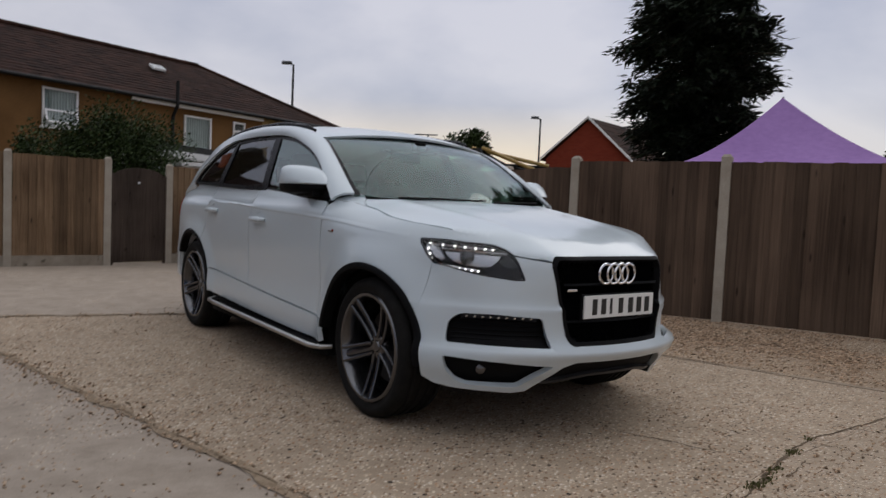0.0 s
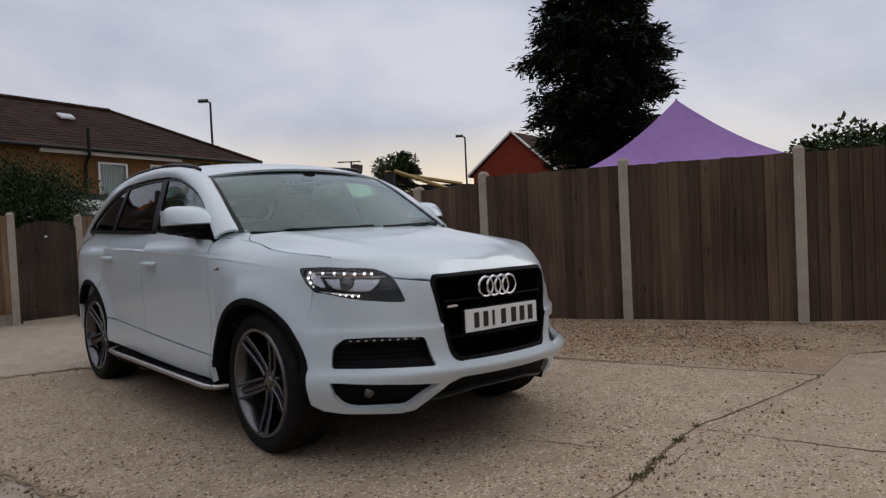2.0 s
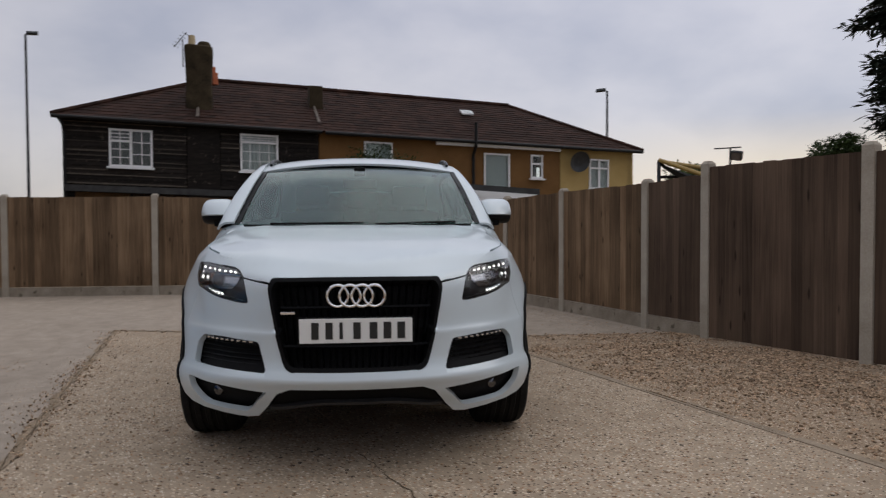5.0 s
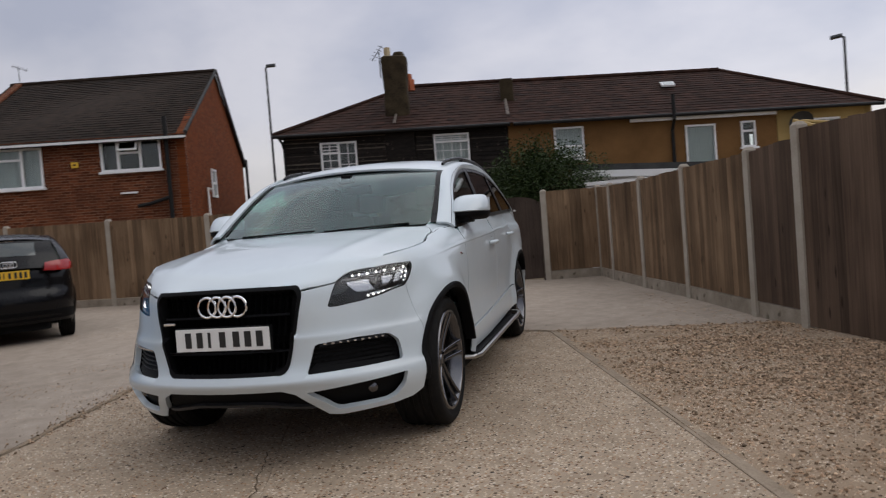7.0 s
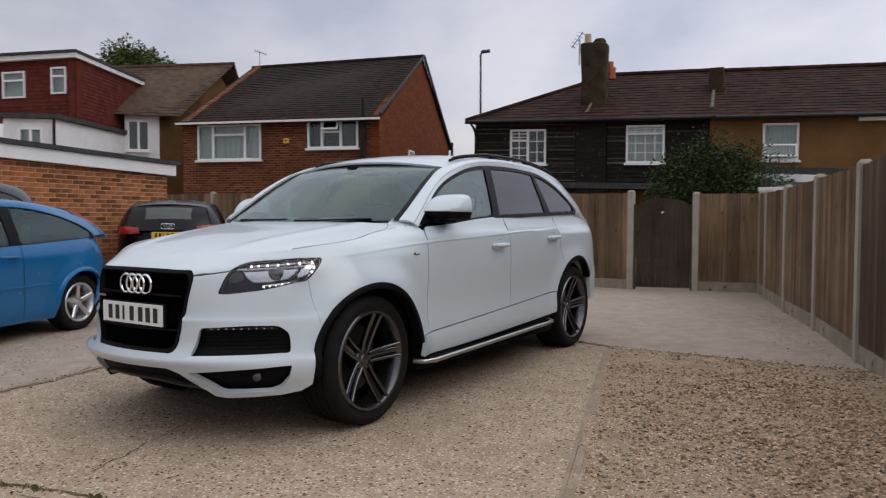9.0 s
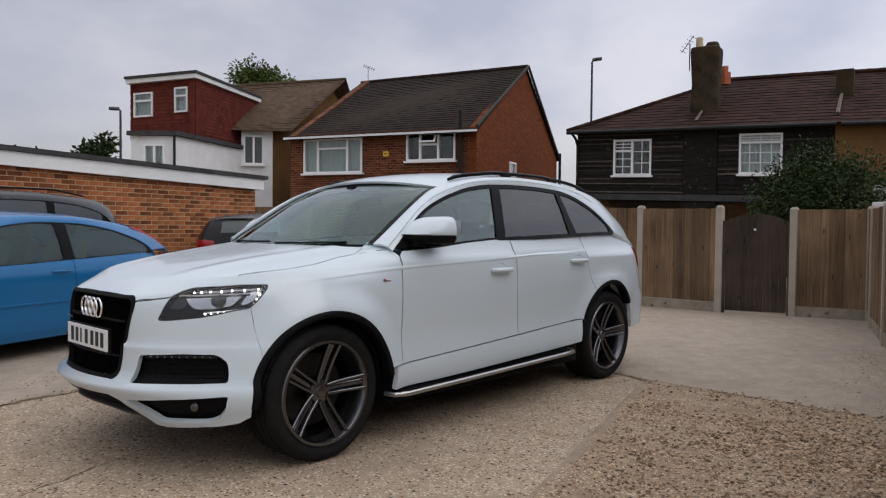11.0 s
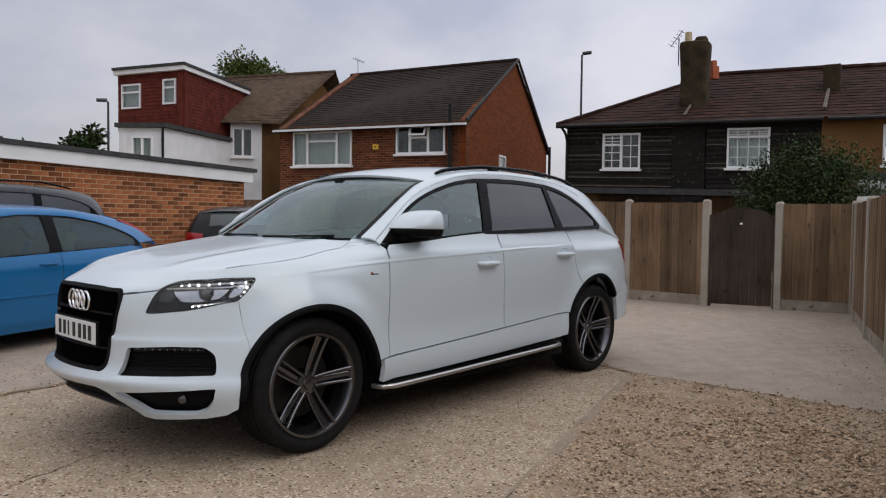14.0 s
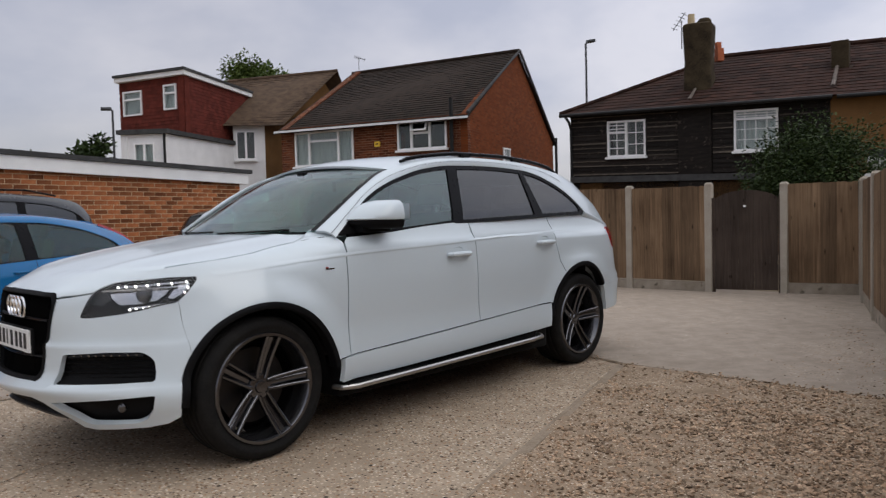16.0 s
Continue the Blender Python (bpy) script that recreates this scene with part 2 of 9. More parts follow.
    b.inputs["Strength"].default_value, b.inputs["Distance"].default_value = 0.45, 0.004
    nt.links.new(g.outputs["Fac"], b.inputs["Height"])
    nt.links.new(b.outputs[0], p.inputs["Normal"])
    return m


def glossy(name, col, rough, metal=0.0, coat=0.0, ior=1.5, grain=0.0, coat_rough=0.03):
    """A smooth manufactured surface, with faint dust in its gloss."""
    m, nt, p = shader(name)
    p.inputs["Base Color"].default_value = (*col, 1)
    p.inputs["Metallic"].default_value, p.inputs["Coat Weight"].default_value, p.inputs["IOR"].default_value = metal, coat, ior
    p.inputs["Coat Roughness"].default_value = coat_rough
    tc = nt.nodes.new("ShaderNodeTexCoord")
    n = nt.nodes.new("ShaderNodeTexNoise")
    n.inputs["Scale"].default_value, n.inputs["Detail"].default_value = 9.0, 6
    nt.links.new(tc.outputs["Object"], n.inputs["Vector"])
    r = nt.nodes.new("ShaderNodeMapRange")
    r.inputs["To Min"].default_value, r.inputs["To Max"].default_value = rough * 0.75, rough * 1.3
    nt.links.new(n.outputs["Fac"], r.inputs["Value"])
    nt.links.new(r.outputs[0], p.inputs["Roughness"])
    if grain:
        n.inputs["Scale"].default_value = 220.0
        b = nt.nodes.new("ShaderNodeBump")
        b.inputs["Strength"].default_value, b.inputs["Distance"].default_value = grain, 0.002
        nt.links.new(n.outputs["Fac"], b.inputs["Height"])
        nt.links.new(b.outputs[0], p.inputs["Normal"])
    return m


def glazing(name, col, rough=0.02, ior=1.5):
    m, nt, p = shader(name)
    p.inputs["Base Color"].default_value = (*col, 1)
    p.inputs["Transmission Weight"].default_value, p.inputs["Roughness"].default_value, p.inputs["IOR"].default_value = 1.0, rough, ior
    return m


def glowing(name, col, power):
    m, nt, p = shader(name)
    p.inputs["Base Color"].default_value = (*col, 1)
    p.inputs["Emission Color"].default_value = (*col, 1)
    p.inputs["Emission Strength"].default_value = power
    return m


M = {}
STONES = ((0.0, (0.46, 0.345, 0.24)), (0.24, (0.58, 0.47, 0.35)), (0.46, (0.33, 0.20, 0.115)), (0.62, (0.19, 0.11, 0.065)), (0.76, (0.60, 0.515, 0.42)), (0.88, (0.085, 0.06, 0.042)))
M["aggregate"] = yard("exposed_aggregate", (0.240, 0.180, 0.124), (0.44, 0.350, 0.260), STONES, 0.016, 0.30, grit=0.26)
M["concrete"] = yard("yard_concrete", (0.225, 0.182, 0.142), (0.425, 0.355, 0.29), STONES, 0.013, 0.12, grit=0.16)
M["worn_apron"] = yard("worn_apron", (0.258, 0.198, 0.139), (0.43, 0.342, 0.255), STONES, 0.013, 0.24, grit=0.2)
M["gravel"] = yard("gravelly_soil", (0.190, 0.135, 0.089), (0.40, 0.300, 0.208), STONES, 0.014, 0.24, grit=0.42)
M["strip"] = surf("cement_strip", (0.21, 0.162, 0.115), (0.35, 0.28, 0.21), 5, 0.92, 0.3, 70)
M["earth"] = surf("bare_earth", (0.16, 0.12, 0.08), (0.28, 0.22, 0.15), 1.0, 0.95, 0.4, 25)
M["joint"] = surf("dirt_joint", (0.080, 0.058, 0.038), (0.175, 0.128, 0.086), 12, 0.95, 0.4, 80)
M["silt"] = surf("joint_silt", (0.185, 0.133, 0.086), (0.34, 0.262, 0.185), 16, 0.95, 0.5, 70)
M["post"] = surf("fence_post_concrete", (0.31, 0.268, 0.215), (0.44, 0.395, 0.33), 4, 0.9, 0.3, 90, spots=(14, 0.66, (0.25, 0.22, 0.18)))
M["fence_new"] = timber("fence_timber_pale", (0.088, 0.054, 0.030), (0.238, 0.157, 0.094), piece=0.34)
M["fence_old"] = timber("fence_timber_weathered", (0.056, 0.0365, 0.0255), (0.128, 0.087, 0.061), piece=0.29)
M["gate"] = timber("gate_timber_dark", (0.032, 0.023, 0.018), (0.072, 0.053, 0.042), piece=0.2)
M["plinth"] = surf("stained_gravel_board", (0.20, 0.165, 0.125), (0.36, 0.31, 0.25), 5, 0.92, 0.3, 90, spots=(7, 0.58, (0.13, 0.11, 0.08)))
M["render_white"] = surf("white_render", (0.66, 0.66, 0.66), (0.80, 0.80, 0.80), 2, 0.9, 0.15, 60)
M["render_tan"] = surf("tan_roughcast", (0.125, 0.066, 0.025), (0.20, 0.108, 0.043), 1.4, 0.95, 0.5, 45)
M["render_yellow"] = surf("yellow_render", (0.36, 0.25, 0.095), (0.46, 0.33, 0.14), 1.6, 0.95, 0.3, 50)
M["boards_black"] = surf("tarred_boards", (0.006, 0.005, 0.0045), (0.022, 0.017, 0.014), 3, 0.75, 0.4, 40, stretch=(1, 1, 5), piece=0.4, spots=(7, 0.60, (0.10, 0.082, 0.066)))
# edge tone: real wear, with the light that edges catch painted in
M["boards_worn_lit"] = surf("worn_lit_board_edge", (0.030, 0.025, 0.020), (0.13, 0.108, 0.086), 9, 0.85, 0.3, 50, stretch=(1, 1, 4), piece=0.4)
M["upvc"] = surf("white_upvc", (0.74, 0.74, 0.74), (0.82, 0.82, 0.82), 3, 0.35, 0.0)
M["fascia_white"] = surf("painted_fascia", (0.70, 0.70, 0.69), (0.80, 0.80, 0.79), 3, 0.5, 0.05)
M["felt"] = surf("roof_felt", (0.035, 0.035, 0.035), (0.07, 0.07, 0.07), 5, 0.9, 0.3)
M["pipe"] = glossy("black_pipe", (0.010, 0.010, 0.010), 0.5, ior=1.3)
M["lead"] = surf("lead_flashing", (0.07, 0.056, 0.046), (0.17, 0.14, 0.118), 6, 0.6, 0.2)
M["brick_orange"] = surf("orange_stock_brick", (0.185, 0.056, 0.022), (0.34, 0.125, 0.050), 9, 0.9, 0.3, 80, piece=0.55, spots=(16, 0.62, (0.13, 0.06, 0.035)))
M["mortar"] = surf("mortar", (0.42, 0.30, 0.18), (0.56, 0.42, 0.28), 14, 0.95, 0.2)
M["tile_brown"] = surf("brown_concrete_tile", (0.018, 0.0085, 0.006), (0.044, 0.020, 0.0135), 4, 0.85, 0.3, 50, piece=0.42, spots=(15, 0.645, (0.115, 0.088, 0.060)))
M["tile_dark"] = surf("dark_plain_tile", (0.012, 0.008, 0.0058), (0.030, 0.0195, 0.0135), 4, 0.88, 0.3, 50, piece=0.3, spots=(13, 0.71, (0.14, 0.13, 0.11)))
M["tile_tan"] = surf("tan_plain_tile", (0.045, 0.029, 0.019), (0.095, 0.063, 0.041), 4, 0.88, 0.3, 50, piece=0.25)
M["tile_red"] = surf("hung_tile_red", (0.080, 0.016, 0.011), (0.135, 0.030, 0.020), 4, 0.85, 0.25, 50, piece=0.22)
M["stack"] = surf("sooty_chimney_render", (0.018, 0.013, 0.008), (0.062, 0.046, 0.026), 3.2, 0.95, 0.5, 30)
M["clay"] = surf("clay_pot", (0.42, 0.33, 0.20), (0.55, 0.45, 0.30), 8, 0.85, 0.2)
M["terracotta"] = surf("terracotta_pot", (0.36, 0.10, 0.045), (0.44, 0.14, 0.07), 8, 0.8, 0.2)
M["curtain"] = surf("net_curtain", (0.42, 0.45, 0.46), (0.66, 0.68, 0.68), 6, 0.9, 0.2, 30, stretch=(9, 9, 0.5))
# dark colour painted in for the shade of unlit rooms
M["room_shade"] = surf("painted_room_shade", (0.03, 0.035, 0.035), (0.07, 0.08, 0.08), 3, 0.9, 0.0)
M["galv"] = surf("grey_lamp_steel", (0.028, 0.030, 0.033), (0.055, 0.058, 0.062), 5, 0.5, 0.0, metal=0.3)
M["canvas"] = surf("purple_canvas", (0.27, 0.150, 0.37), (0.335, 0.195, 0.445), 1.5, 0.75, 0.25, 12)
M["yellow_box"] = glossy("yellow_plastic", (0.75, 0.47, 0.03), 0.4)
M["steel_yellow"] = glossy("yellow_enamel", (0.34, 0.22, 0.055), 0.5)


def leafy(name, a, b):
    m, nt, p = shader(name)
    g = nt.nodes.new("ShaderNodeNewGeometry")
    mix = nt.nodes.new("ShaderNodeMix")
    mix.data_type = "RGBA"
    mix.inputs[6].default_value, mix.inputs[7].default_value = (*a, 1), (*b, 1)
    nt.links.new(g.outputs["Random Per Island"], mix.inputs[0])
    nt.links.new(mix.outputs[2], p.inputs["Base Color"])
    p.inputs["Roughness"].default_value = 0.65
    p.inputs["Specular IOR Level"].default_value = 0.2
    return m


M["needle"] = leafy("conifer_needles", (0.004, 0.0075, 0.004), (0.018, 0.028, 0.013))
M["leaf"] = leafy("shrub_leaves", (0.010, 0.021, 0.005), (0.045, 0.070, 0.017))
M["leaf_light"] = leafy("tree_leaves", (0.042, 0.075, 0.014), (0.115, 0.155, 0.036))
M["weed"] = leafy("weeds", (0.085, 0.085, 0.030), (0.17, 0.16, 0.070))
M["bark"] = surf("bark", (0.05, 0.038, 0.028), (0.11, 0.085, 0.06), 14, 0.95, 0.6)
M["stone"] = surf("loose_stones", (0.22, 0.135, 0.08), (0.44, 0.325, 0.225), 20, 0.9, 0.1, piece=0.62)


# ---- tools ----
from mathutils.geometry import delaunay_2d_cdt

RNG = random.Random(11)


def linked(name, bm, material=None, smooth=False, sharp=35):
    me = bpy.data.meshes.new(name)
    bm.normal_update()
    bm.to_mesh(me)
    bm.free()
    for m in material if isinstance(material, (list, tuple)) else [material]:
        if m:
            me.materials.append(m)
    if smooth:
        me.shade_smooth()
        me.set_sharp_from_angle(angle=radians(sharp))
    return new(name, me)


def part(name, bm, material, parent, label="", smooth=False, sharp=35, kind=""):
    """One mesh object under a thing or under a part."""
    ob = linked(name, bm, material, smooth, sharp)
    ob.parent = parent
    return tagged(ob, label=label, kind=kind)


def thing(name, m, label, category, group="", kind=""):
    ob = new(name)
    ob.matrix_world = m
    ob.empty_display_size = 0.1
    return tagged(ob, label, category, group, kind)


def box(bm, lo, hi, m=Matrix(), bevel=0.0):
    """A box between two corners, moved by m."""
    v = [bm.verts.new(m @ Vector((x, y, z))) for x in (lo[0], hi[0]) for y in (lo[1], hi[1]) for z in (lo[2], hi[2])]
    f = [bm.faces.new([v[i] for i in q]) for q in ((0, 1, 3, 2), (4, 6, 7, 5), (0, 4, 5, 1), (2, 3, 7, 6), (0, 2, 6, 4), (1, 5, 7, 3))]
    if bevel:
        es = {e for face in f for e in face.edges}
        bmesh.ops.bevel(bm, geom=list(es), offset=bevel, segments=2, profile=0.7, affect="EDGES")
    return v


def boxed(lo, hi, m=Matrix(), bevel=0.0):
    bm = bmesh.new()
    box(bm, lo, hi, m, bevel)
    return bm


def rod(bm, a, b, r0, r1=None, seg=10, caps=True):
    """A tapered round bar from a to b."""
    a, b = Vector(a), Vector(b)
    r1 = r0 if r1 is None else r1
    q = (b - a).to_track_quat("Z", "Y").to_matrix()
    rings = []
    for p, r in ((a, r0), (b, r1)):
        rings.append([bm.verts.new(p + q @ Vector((r * math.cos(2 * math.pi * i / seg), r * math.sin(2 * math.pi * i / seg), 0))) for i in range(seg)])
    for i in range(seg):
        j = (i + 1) % seg
        bm.faces.new((rings[0][i], rings[0][j], rings[1][j], rings[1][i]))
    if caps:
        bm.faces.new(rings[0][::-1])
        bm.faces.new(rings[1])
    return rings


def tube(bm, pts, r, seg=8, closed=False):
    """A round tube along a line of points; r is one radius or one for each point."""
    pts = [Vector(p) for p in pts]
    n = len(pts)
    rr = r if isinstance(r, (list, tuple)) else [r] * n
    rings, ref = [], None
    for i, p in enumerate(pts):
        t = (pts[(i + 1) % n] - pts[i - 1]) if closed else (pts[min(i + 1, n - 1)] - pts[max(i - 1, 0)])
        t.normalize()
        if ref is None:
            ref = t.orthogonal().normalized()
        ref = (ref - t * ref.dot(t)).normalized()
        s = t.cross(ref)
        rings.append([bm.verts.new(p + (ref * math.cos(2 * math.pi * k / seg) + s * math.sin(2 * math.pi * k / seg)) * rr[i]) for k in range(seg)])
    for i in range(n if closed else n - 1):
        a, b = rings[i], rings[(i + 1) % n]
        for k in range(seg):
            bm.faces.new((a[k], a[(k + 1) % seg], b[(k + 1) % seg], b[k]))
    if not closed:
        bm.faces.new(rings[0][::-1])
        bm.faces.new(rings[-1])


def lathe(bm, prof, seg=48, m=Matrix(), closed=False):
    """Turn a profile of (radius, y) about the y axis."""
    rings = []
    for i in range(seg):
        a = 2 * math.pi * i / seg
        rings.append([bm.verts.new(m @ Vector((r * math.cos(a), y, r * math.sin(a)))) for r, y in prof])
    k = len(prof)
    for i in range(seg):
        a, b = rings[i], rings[(i + 1) % seg]
        for j in range(k if closed else k - 1):
            bm.faces.new((a[j], a[(j + 1) % k], b[(j + 1) % k], b[j]))


def inside(p, poly):
    x, y = p[0], p[1]
    hit = False
    j = len(poly) - 1
    for i in range(len(poly)):
        xi, yi, xj, yj = poly[i][0], poly[i][1], poly[j][0], poly[j][1]
        if (yi > y) != (yj > y) and x < (xj - xi) * (y - yi) / (yj - yi) + xi:
            hit = not hit
        j = i
    return hit


def denser(poly, cell):
    out = []
    for i in range(len(poly)):
        a, b = Vector(poly[i]), Vector(poly[(i + 1) % len(poly)])
        k = max(1, int((b - a).length / cell))
        out += [a.lerp(b, j / k) for j in range(k)]
    return out


def rounded(poly, r, seg=4):
    """The outline with its corners rounded off; r is one radius, or one for each corner."""
    out = []
    n = len(poly)
    for i in range(n):
        p, a, b = Vector(poly[i]), Vector(poly[i - 1]), Vector(poly[(i + 1) % n])
        ri = r[i] if isinstance(r, (list, tuple)) else r
        da, db = (a - p), (b - p)
        k = min(ri, da.length * 0.45, db.length * 0.45)
        if k < 1e-4:
            out.append(p)
            continue
        s, e = p + da.normalized() * k, p + db.normalized() * k
        for j in range(seg + 1):
            t = j / seg
            out.append(s * (1 - t) ** 2 + p * 2 * t * (1 - t) + e * t * t)
    return out


def sheet(outline, holes, mapf, cell, depth=0.0, back=None):
    """A curved panel: a flat outline with holes, filled with small triangles, laid on the surface mapf(u, v), and thickened inwards
    by depth along the surface's normal, or along back. Returns a bmesh, whose normals follow the surface."""
    loops = [denser(outline, cell)] + [denser(h, cell) for h in holes]
    pts, edges = [], []
    for lp in loops:
        s = len(pts)
        pts += [Vector(p[:2]) for p in lp]
        edges += [(s + i, s + (i + 1) % len(lp)) for i in range(len(lp))]
    xs, ys = [p.x for p in loops[0]], [p.y for p in loops[0]]
    nx, ny = max(1, round((max(xs) - min(xs)) / cell)), max(1, round((max(ys) - min(ys)) / cell))
    for i in range(1, nx):
        for j in range(1, ny):
            q = Vector((min(xs) + (max(xs) - min(xs)) * i / nx, min(ys) + (max(ys) - min(ys)) * j / ny))
            if inside(q, loops[0]) and not any(inside(q, h) for h in loops[1:]):
                if all((q - p).length > cell * 0.35 for lp in loops for p in lp):
                    pts.append(q)
    vs, _, fs, *_ = delaunay_2d_cdt(pts, edges, [], 0, 1e-5)
    keep = []
    for f in fs:
        c = sum((vs[i] for i in f), Vector((0, 0))) / len(f)
        if inside(c, loops[0]) and not any(inside(c, h) for h in loops[1:]):
            keep.append(f)
    bm = bmesh.new()
    lay = bm.verts.layers.float_vector.new("lie")
    used = sorted({i for f in keep for i in f})
    e = 0.002

    def normal(u, v):
        return (mapf(u + e, v) - mapf(u - e, v)).cross(mapf(u, v + e) - mapf(u, v - e)).normalized()

    top = {i: bm.verts.new(mapf(*vs[i])) for i in used}
    nor = {i: normal(*vs[i]) for i in used}
    for f in keep:
        bm.faces.new([top[i] for i in f])
    for i in used:
        top[i][lay] = nor[i]
    if depth:
        low = {i: bm.verts.new(top[i].co - (back if back is not None else nor[i]) * depth) for i in used}
        count = {}
        for f in keep:
            bm.faces.new([low[i] for i in reversed(f)])
            for k in range(len(f)):
                ab = (f[k], f[(k + 1) % len(f)])
                count[ab] = True
        for a, b in count:
            if (b, a) not in count:
                bm.faces.new((top[b], top[a], low[a], low[b]))
    return bm


def panel(name, bm, material, parent, label=""):
    """A sheet as a part, shaded by the surface that it lies on."""
    me = bpy.data.meshes.new(name)
    bm.normal_update()
    bm.to_mesh(me)
    lay = bm.verts.layers.float_vector["lie"]
    bm.verts.ensure_lookup_table()
    lie = [Vector(v[lay]) for v in bm.verts]
    bm.free()
    me.materials.append(material)
    me.shade_smooth()
    out = []
    for p in me.polygons:
        for li in p.loop_indices:
            n = lie[me.loops[li].vertex_index]
            out.append(n if n.length > 0.5 and n.dot(p.normal) > 0.55 else p.normal.copy())
    me.normals_split_custom_set([tuple(n) for n in out])
    ob = new(name, me)
    ob.parent = parent
    return tagged(ob, label=label)


def flat(origin, right, up):
    o, r, u = Vector(origin), Vector(right), Vector(up)
    return lambda a, b: o + r * a + u * b


def rect(x0, y0, x1, y1):
    return [(x0, y0), (x1, y0), (x1, y1), (x0, y1)]


def quads(bm, rows):
    """Faces between rows of points of equal length."""
    vs = [[bm.verts.new(p) for p in r] for r in rows]
    for a, b in zip(vs, vs[1:]):
        for i in range(len(a) - 1):
            bm.faces.new((a[i], a[i + 1], b[i + 1], b[i]))
    return vs


# ---- the yard floor ----
def slab(name, poly, material, label, z=0.0, thick=0.014, gap=0.003):
    c = sum((Vector(p) for p in poly), Vector((0, 0))) / len(poly)
    pts = []
    for i in range(len(poly)):
        p, a, b = Vector(poly[i]), Vector(poly[i - 1]), Vector(poly[(i + 1) % len(poly)])
        n1, n2 = (p - a).orthogonal().normalized(), (b - p).orthogonal().normalized()
        if n1.dot(c - p) < 0:
            n1, n2 = -n1, -n2
        m = (n1 + n2)
        pts.append(p + m / max(0.4, m.length_squared) * 2 * gap * 0.5)
    # slightly wandering edges
    pts = [q + Vector((noise.noise((q.x * 3, q.y * 3, 0)), noise.noise((q.x * 3, q.y * 3, 7)))) * 0.012 for q in denser(pts, 0.12 if gap > 0 else 1.0)]
    bm = sheet(pts, [], lambda u, v: Vector((u, v, z)), 0.9, thick)
    ob = linked(name, bm, material)
    return tagged(ob, label, "pavement", kind="structure")


bm = bmesh.new()
R = 900.0
quads(bm, [[Vector((-R + 2 * R * i / 24, -R + 2 * R * j / 24, -0.016)) for i in range(25)] for j in range(25)])
tagged(linked("ground", bm, M["earth"]), "brown earth and distant ground round the yard", "ground", kind="structure")

slab("pavement_bay_front", [(-4.4, 5.95), (0.50, 2.15), (1.70, 3.58), (0.70, 4.15), (-3.26, 6.50)], M["aggregate"], "beige exposed-aggregate bay under the parked cars")
slab("pavement_bay_middle", [(-3.26, 6.50), (0.70, 4.15), (1.70, 3.58), (3.30, 5.03), (-0.72, 7.68)], M["aggregate"], "beige exposed-aggregate bay under the white car")
slab("pavement_south_east", [(0.50, 2.15), (0.2, -9.0), (14, -9.0), (14, 5.9), (3.85, 5.68), (3.30, 5.03), (1.70, 3.58)], M["worn_apron"], "worn buff concrete apron with a weedy crack")
slab("pavement_south_west", [(-4.4, 5.95), (-15.5, 0.9), (-15.5, -9.0), (0.2, -9.0), (0.50, 2.15)], M["concrete"], "worn buff concrete apron beside the garage")
slab("pavement_back", [(-4.4, 5.95), (-3.26, 6.50), (-0.72, 7.68), (1.05, 9.10), (-0.96, 10.5), (-4.33, 12.66), (-5.0, 11.85), (-15.5, 3.2), (-15.5, 0.9)], M["concrete"], "smooth worn concrete in front of the gate")

e0, e1 = Vector((-0.72, 7.68)), Vector((3.30, 5.03))
en = (e1 - e0).orthogonal().normalized() * 0.032
slab("pavement_edging", [e0 + en, e1 + en, e1 - en, e0 - en], M["strip"], "smooth cement edging beside the gravel", z=0.005, thick=0.02, gap=0.0)

# loose gravel and soil, banked up against the weathered fence
FENCE_R = [(-4.33, 12.56), (-3.58, 12.02), (-2.24, 11.12), (-0.93, 10.295), (0.537, 9.274), (1.316, 8.736), (2.756, 7.88), (4.28, 7.15), (6.1, 6.72), (8.0, 6.52), (9.8, 6.40)]


def fence_gap(p):
    best = 9.0
    for a, b in zip(FENCE_R[4:], FENCE_R[5:]):
        a, b = Vector(a), Vector(b)
        t = max(0, min(1, (p - a).dot(b - a) / (b - a).length_squared))
        best = min(best, (p - a - (b - a) * t).length)
    return best


def bank(u, v):
    p = Vector((u, v))
    k = max(0.0, 1 - fence_gap(p) / 1.5)
    k = k * k * (3 - 2 * k) * min(1.0, max(0.0, (u - 0.7) / 1.2))
    return Vector((u, v, 0.004 + 0.035 * k + 0.012 * noise.noise((u * 2.2, v * 2.2, 0)) + 0.008 * noise.noise((u * 7, v * 7, 3))))


bm = sheet([(-0.715, 7.672), (3.295, 5.022), (3.86, 5.70), (12.0, 5.95), (12.0, 6.4), (9.8, 6.55), (6.1, 6.87), (4.29, 7.28), (2.75, 8.0), (1.32, 9.0), (1.05, 9.08)], [], bank, 0.13, 0.06)
gravel = linked("gravel_bed", bm, M["gravel"], smooth=True)
tagged(gravel, "loose brown gravel and soil banked against the fence", "gravel", kind="structure")

# loose stones
bm = bmesh.new()
rs = random.Random(5)


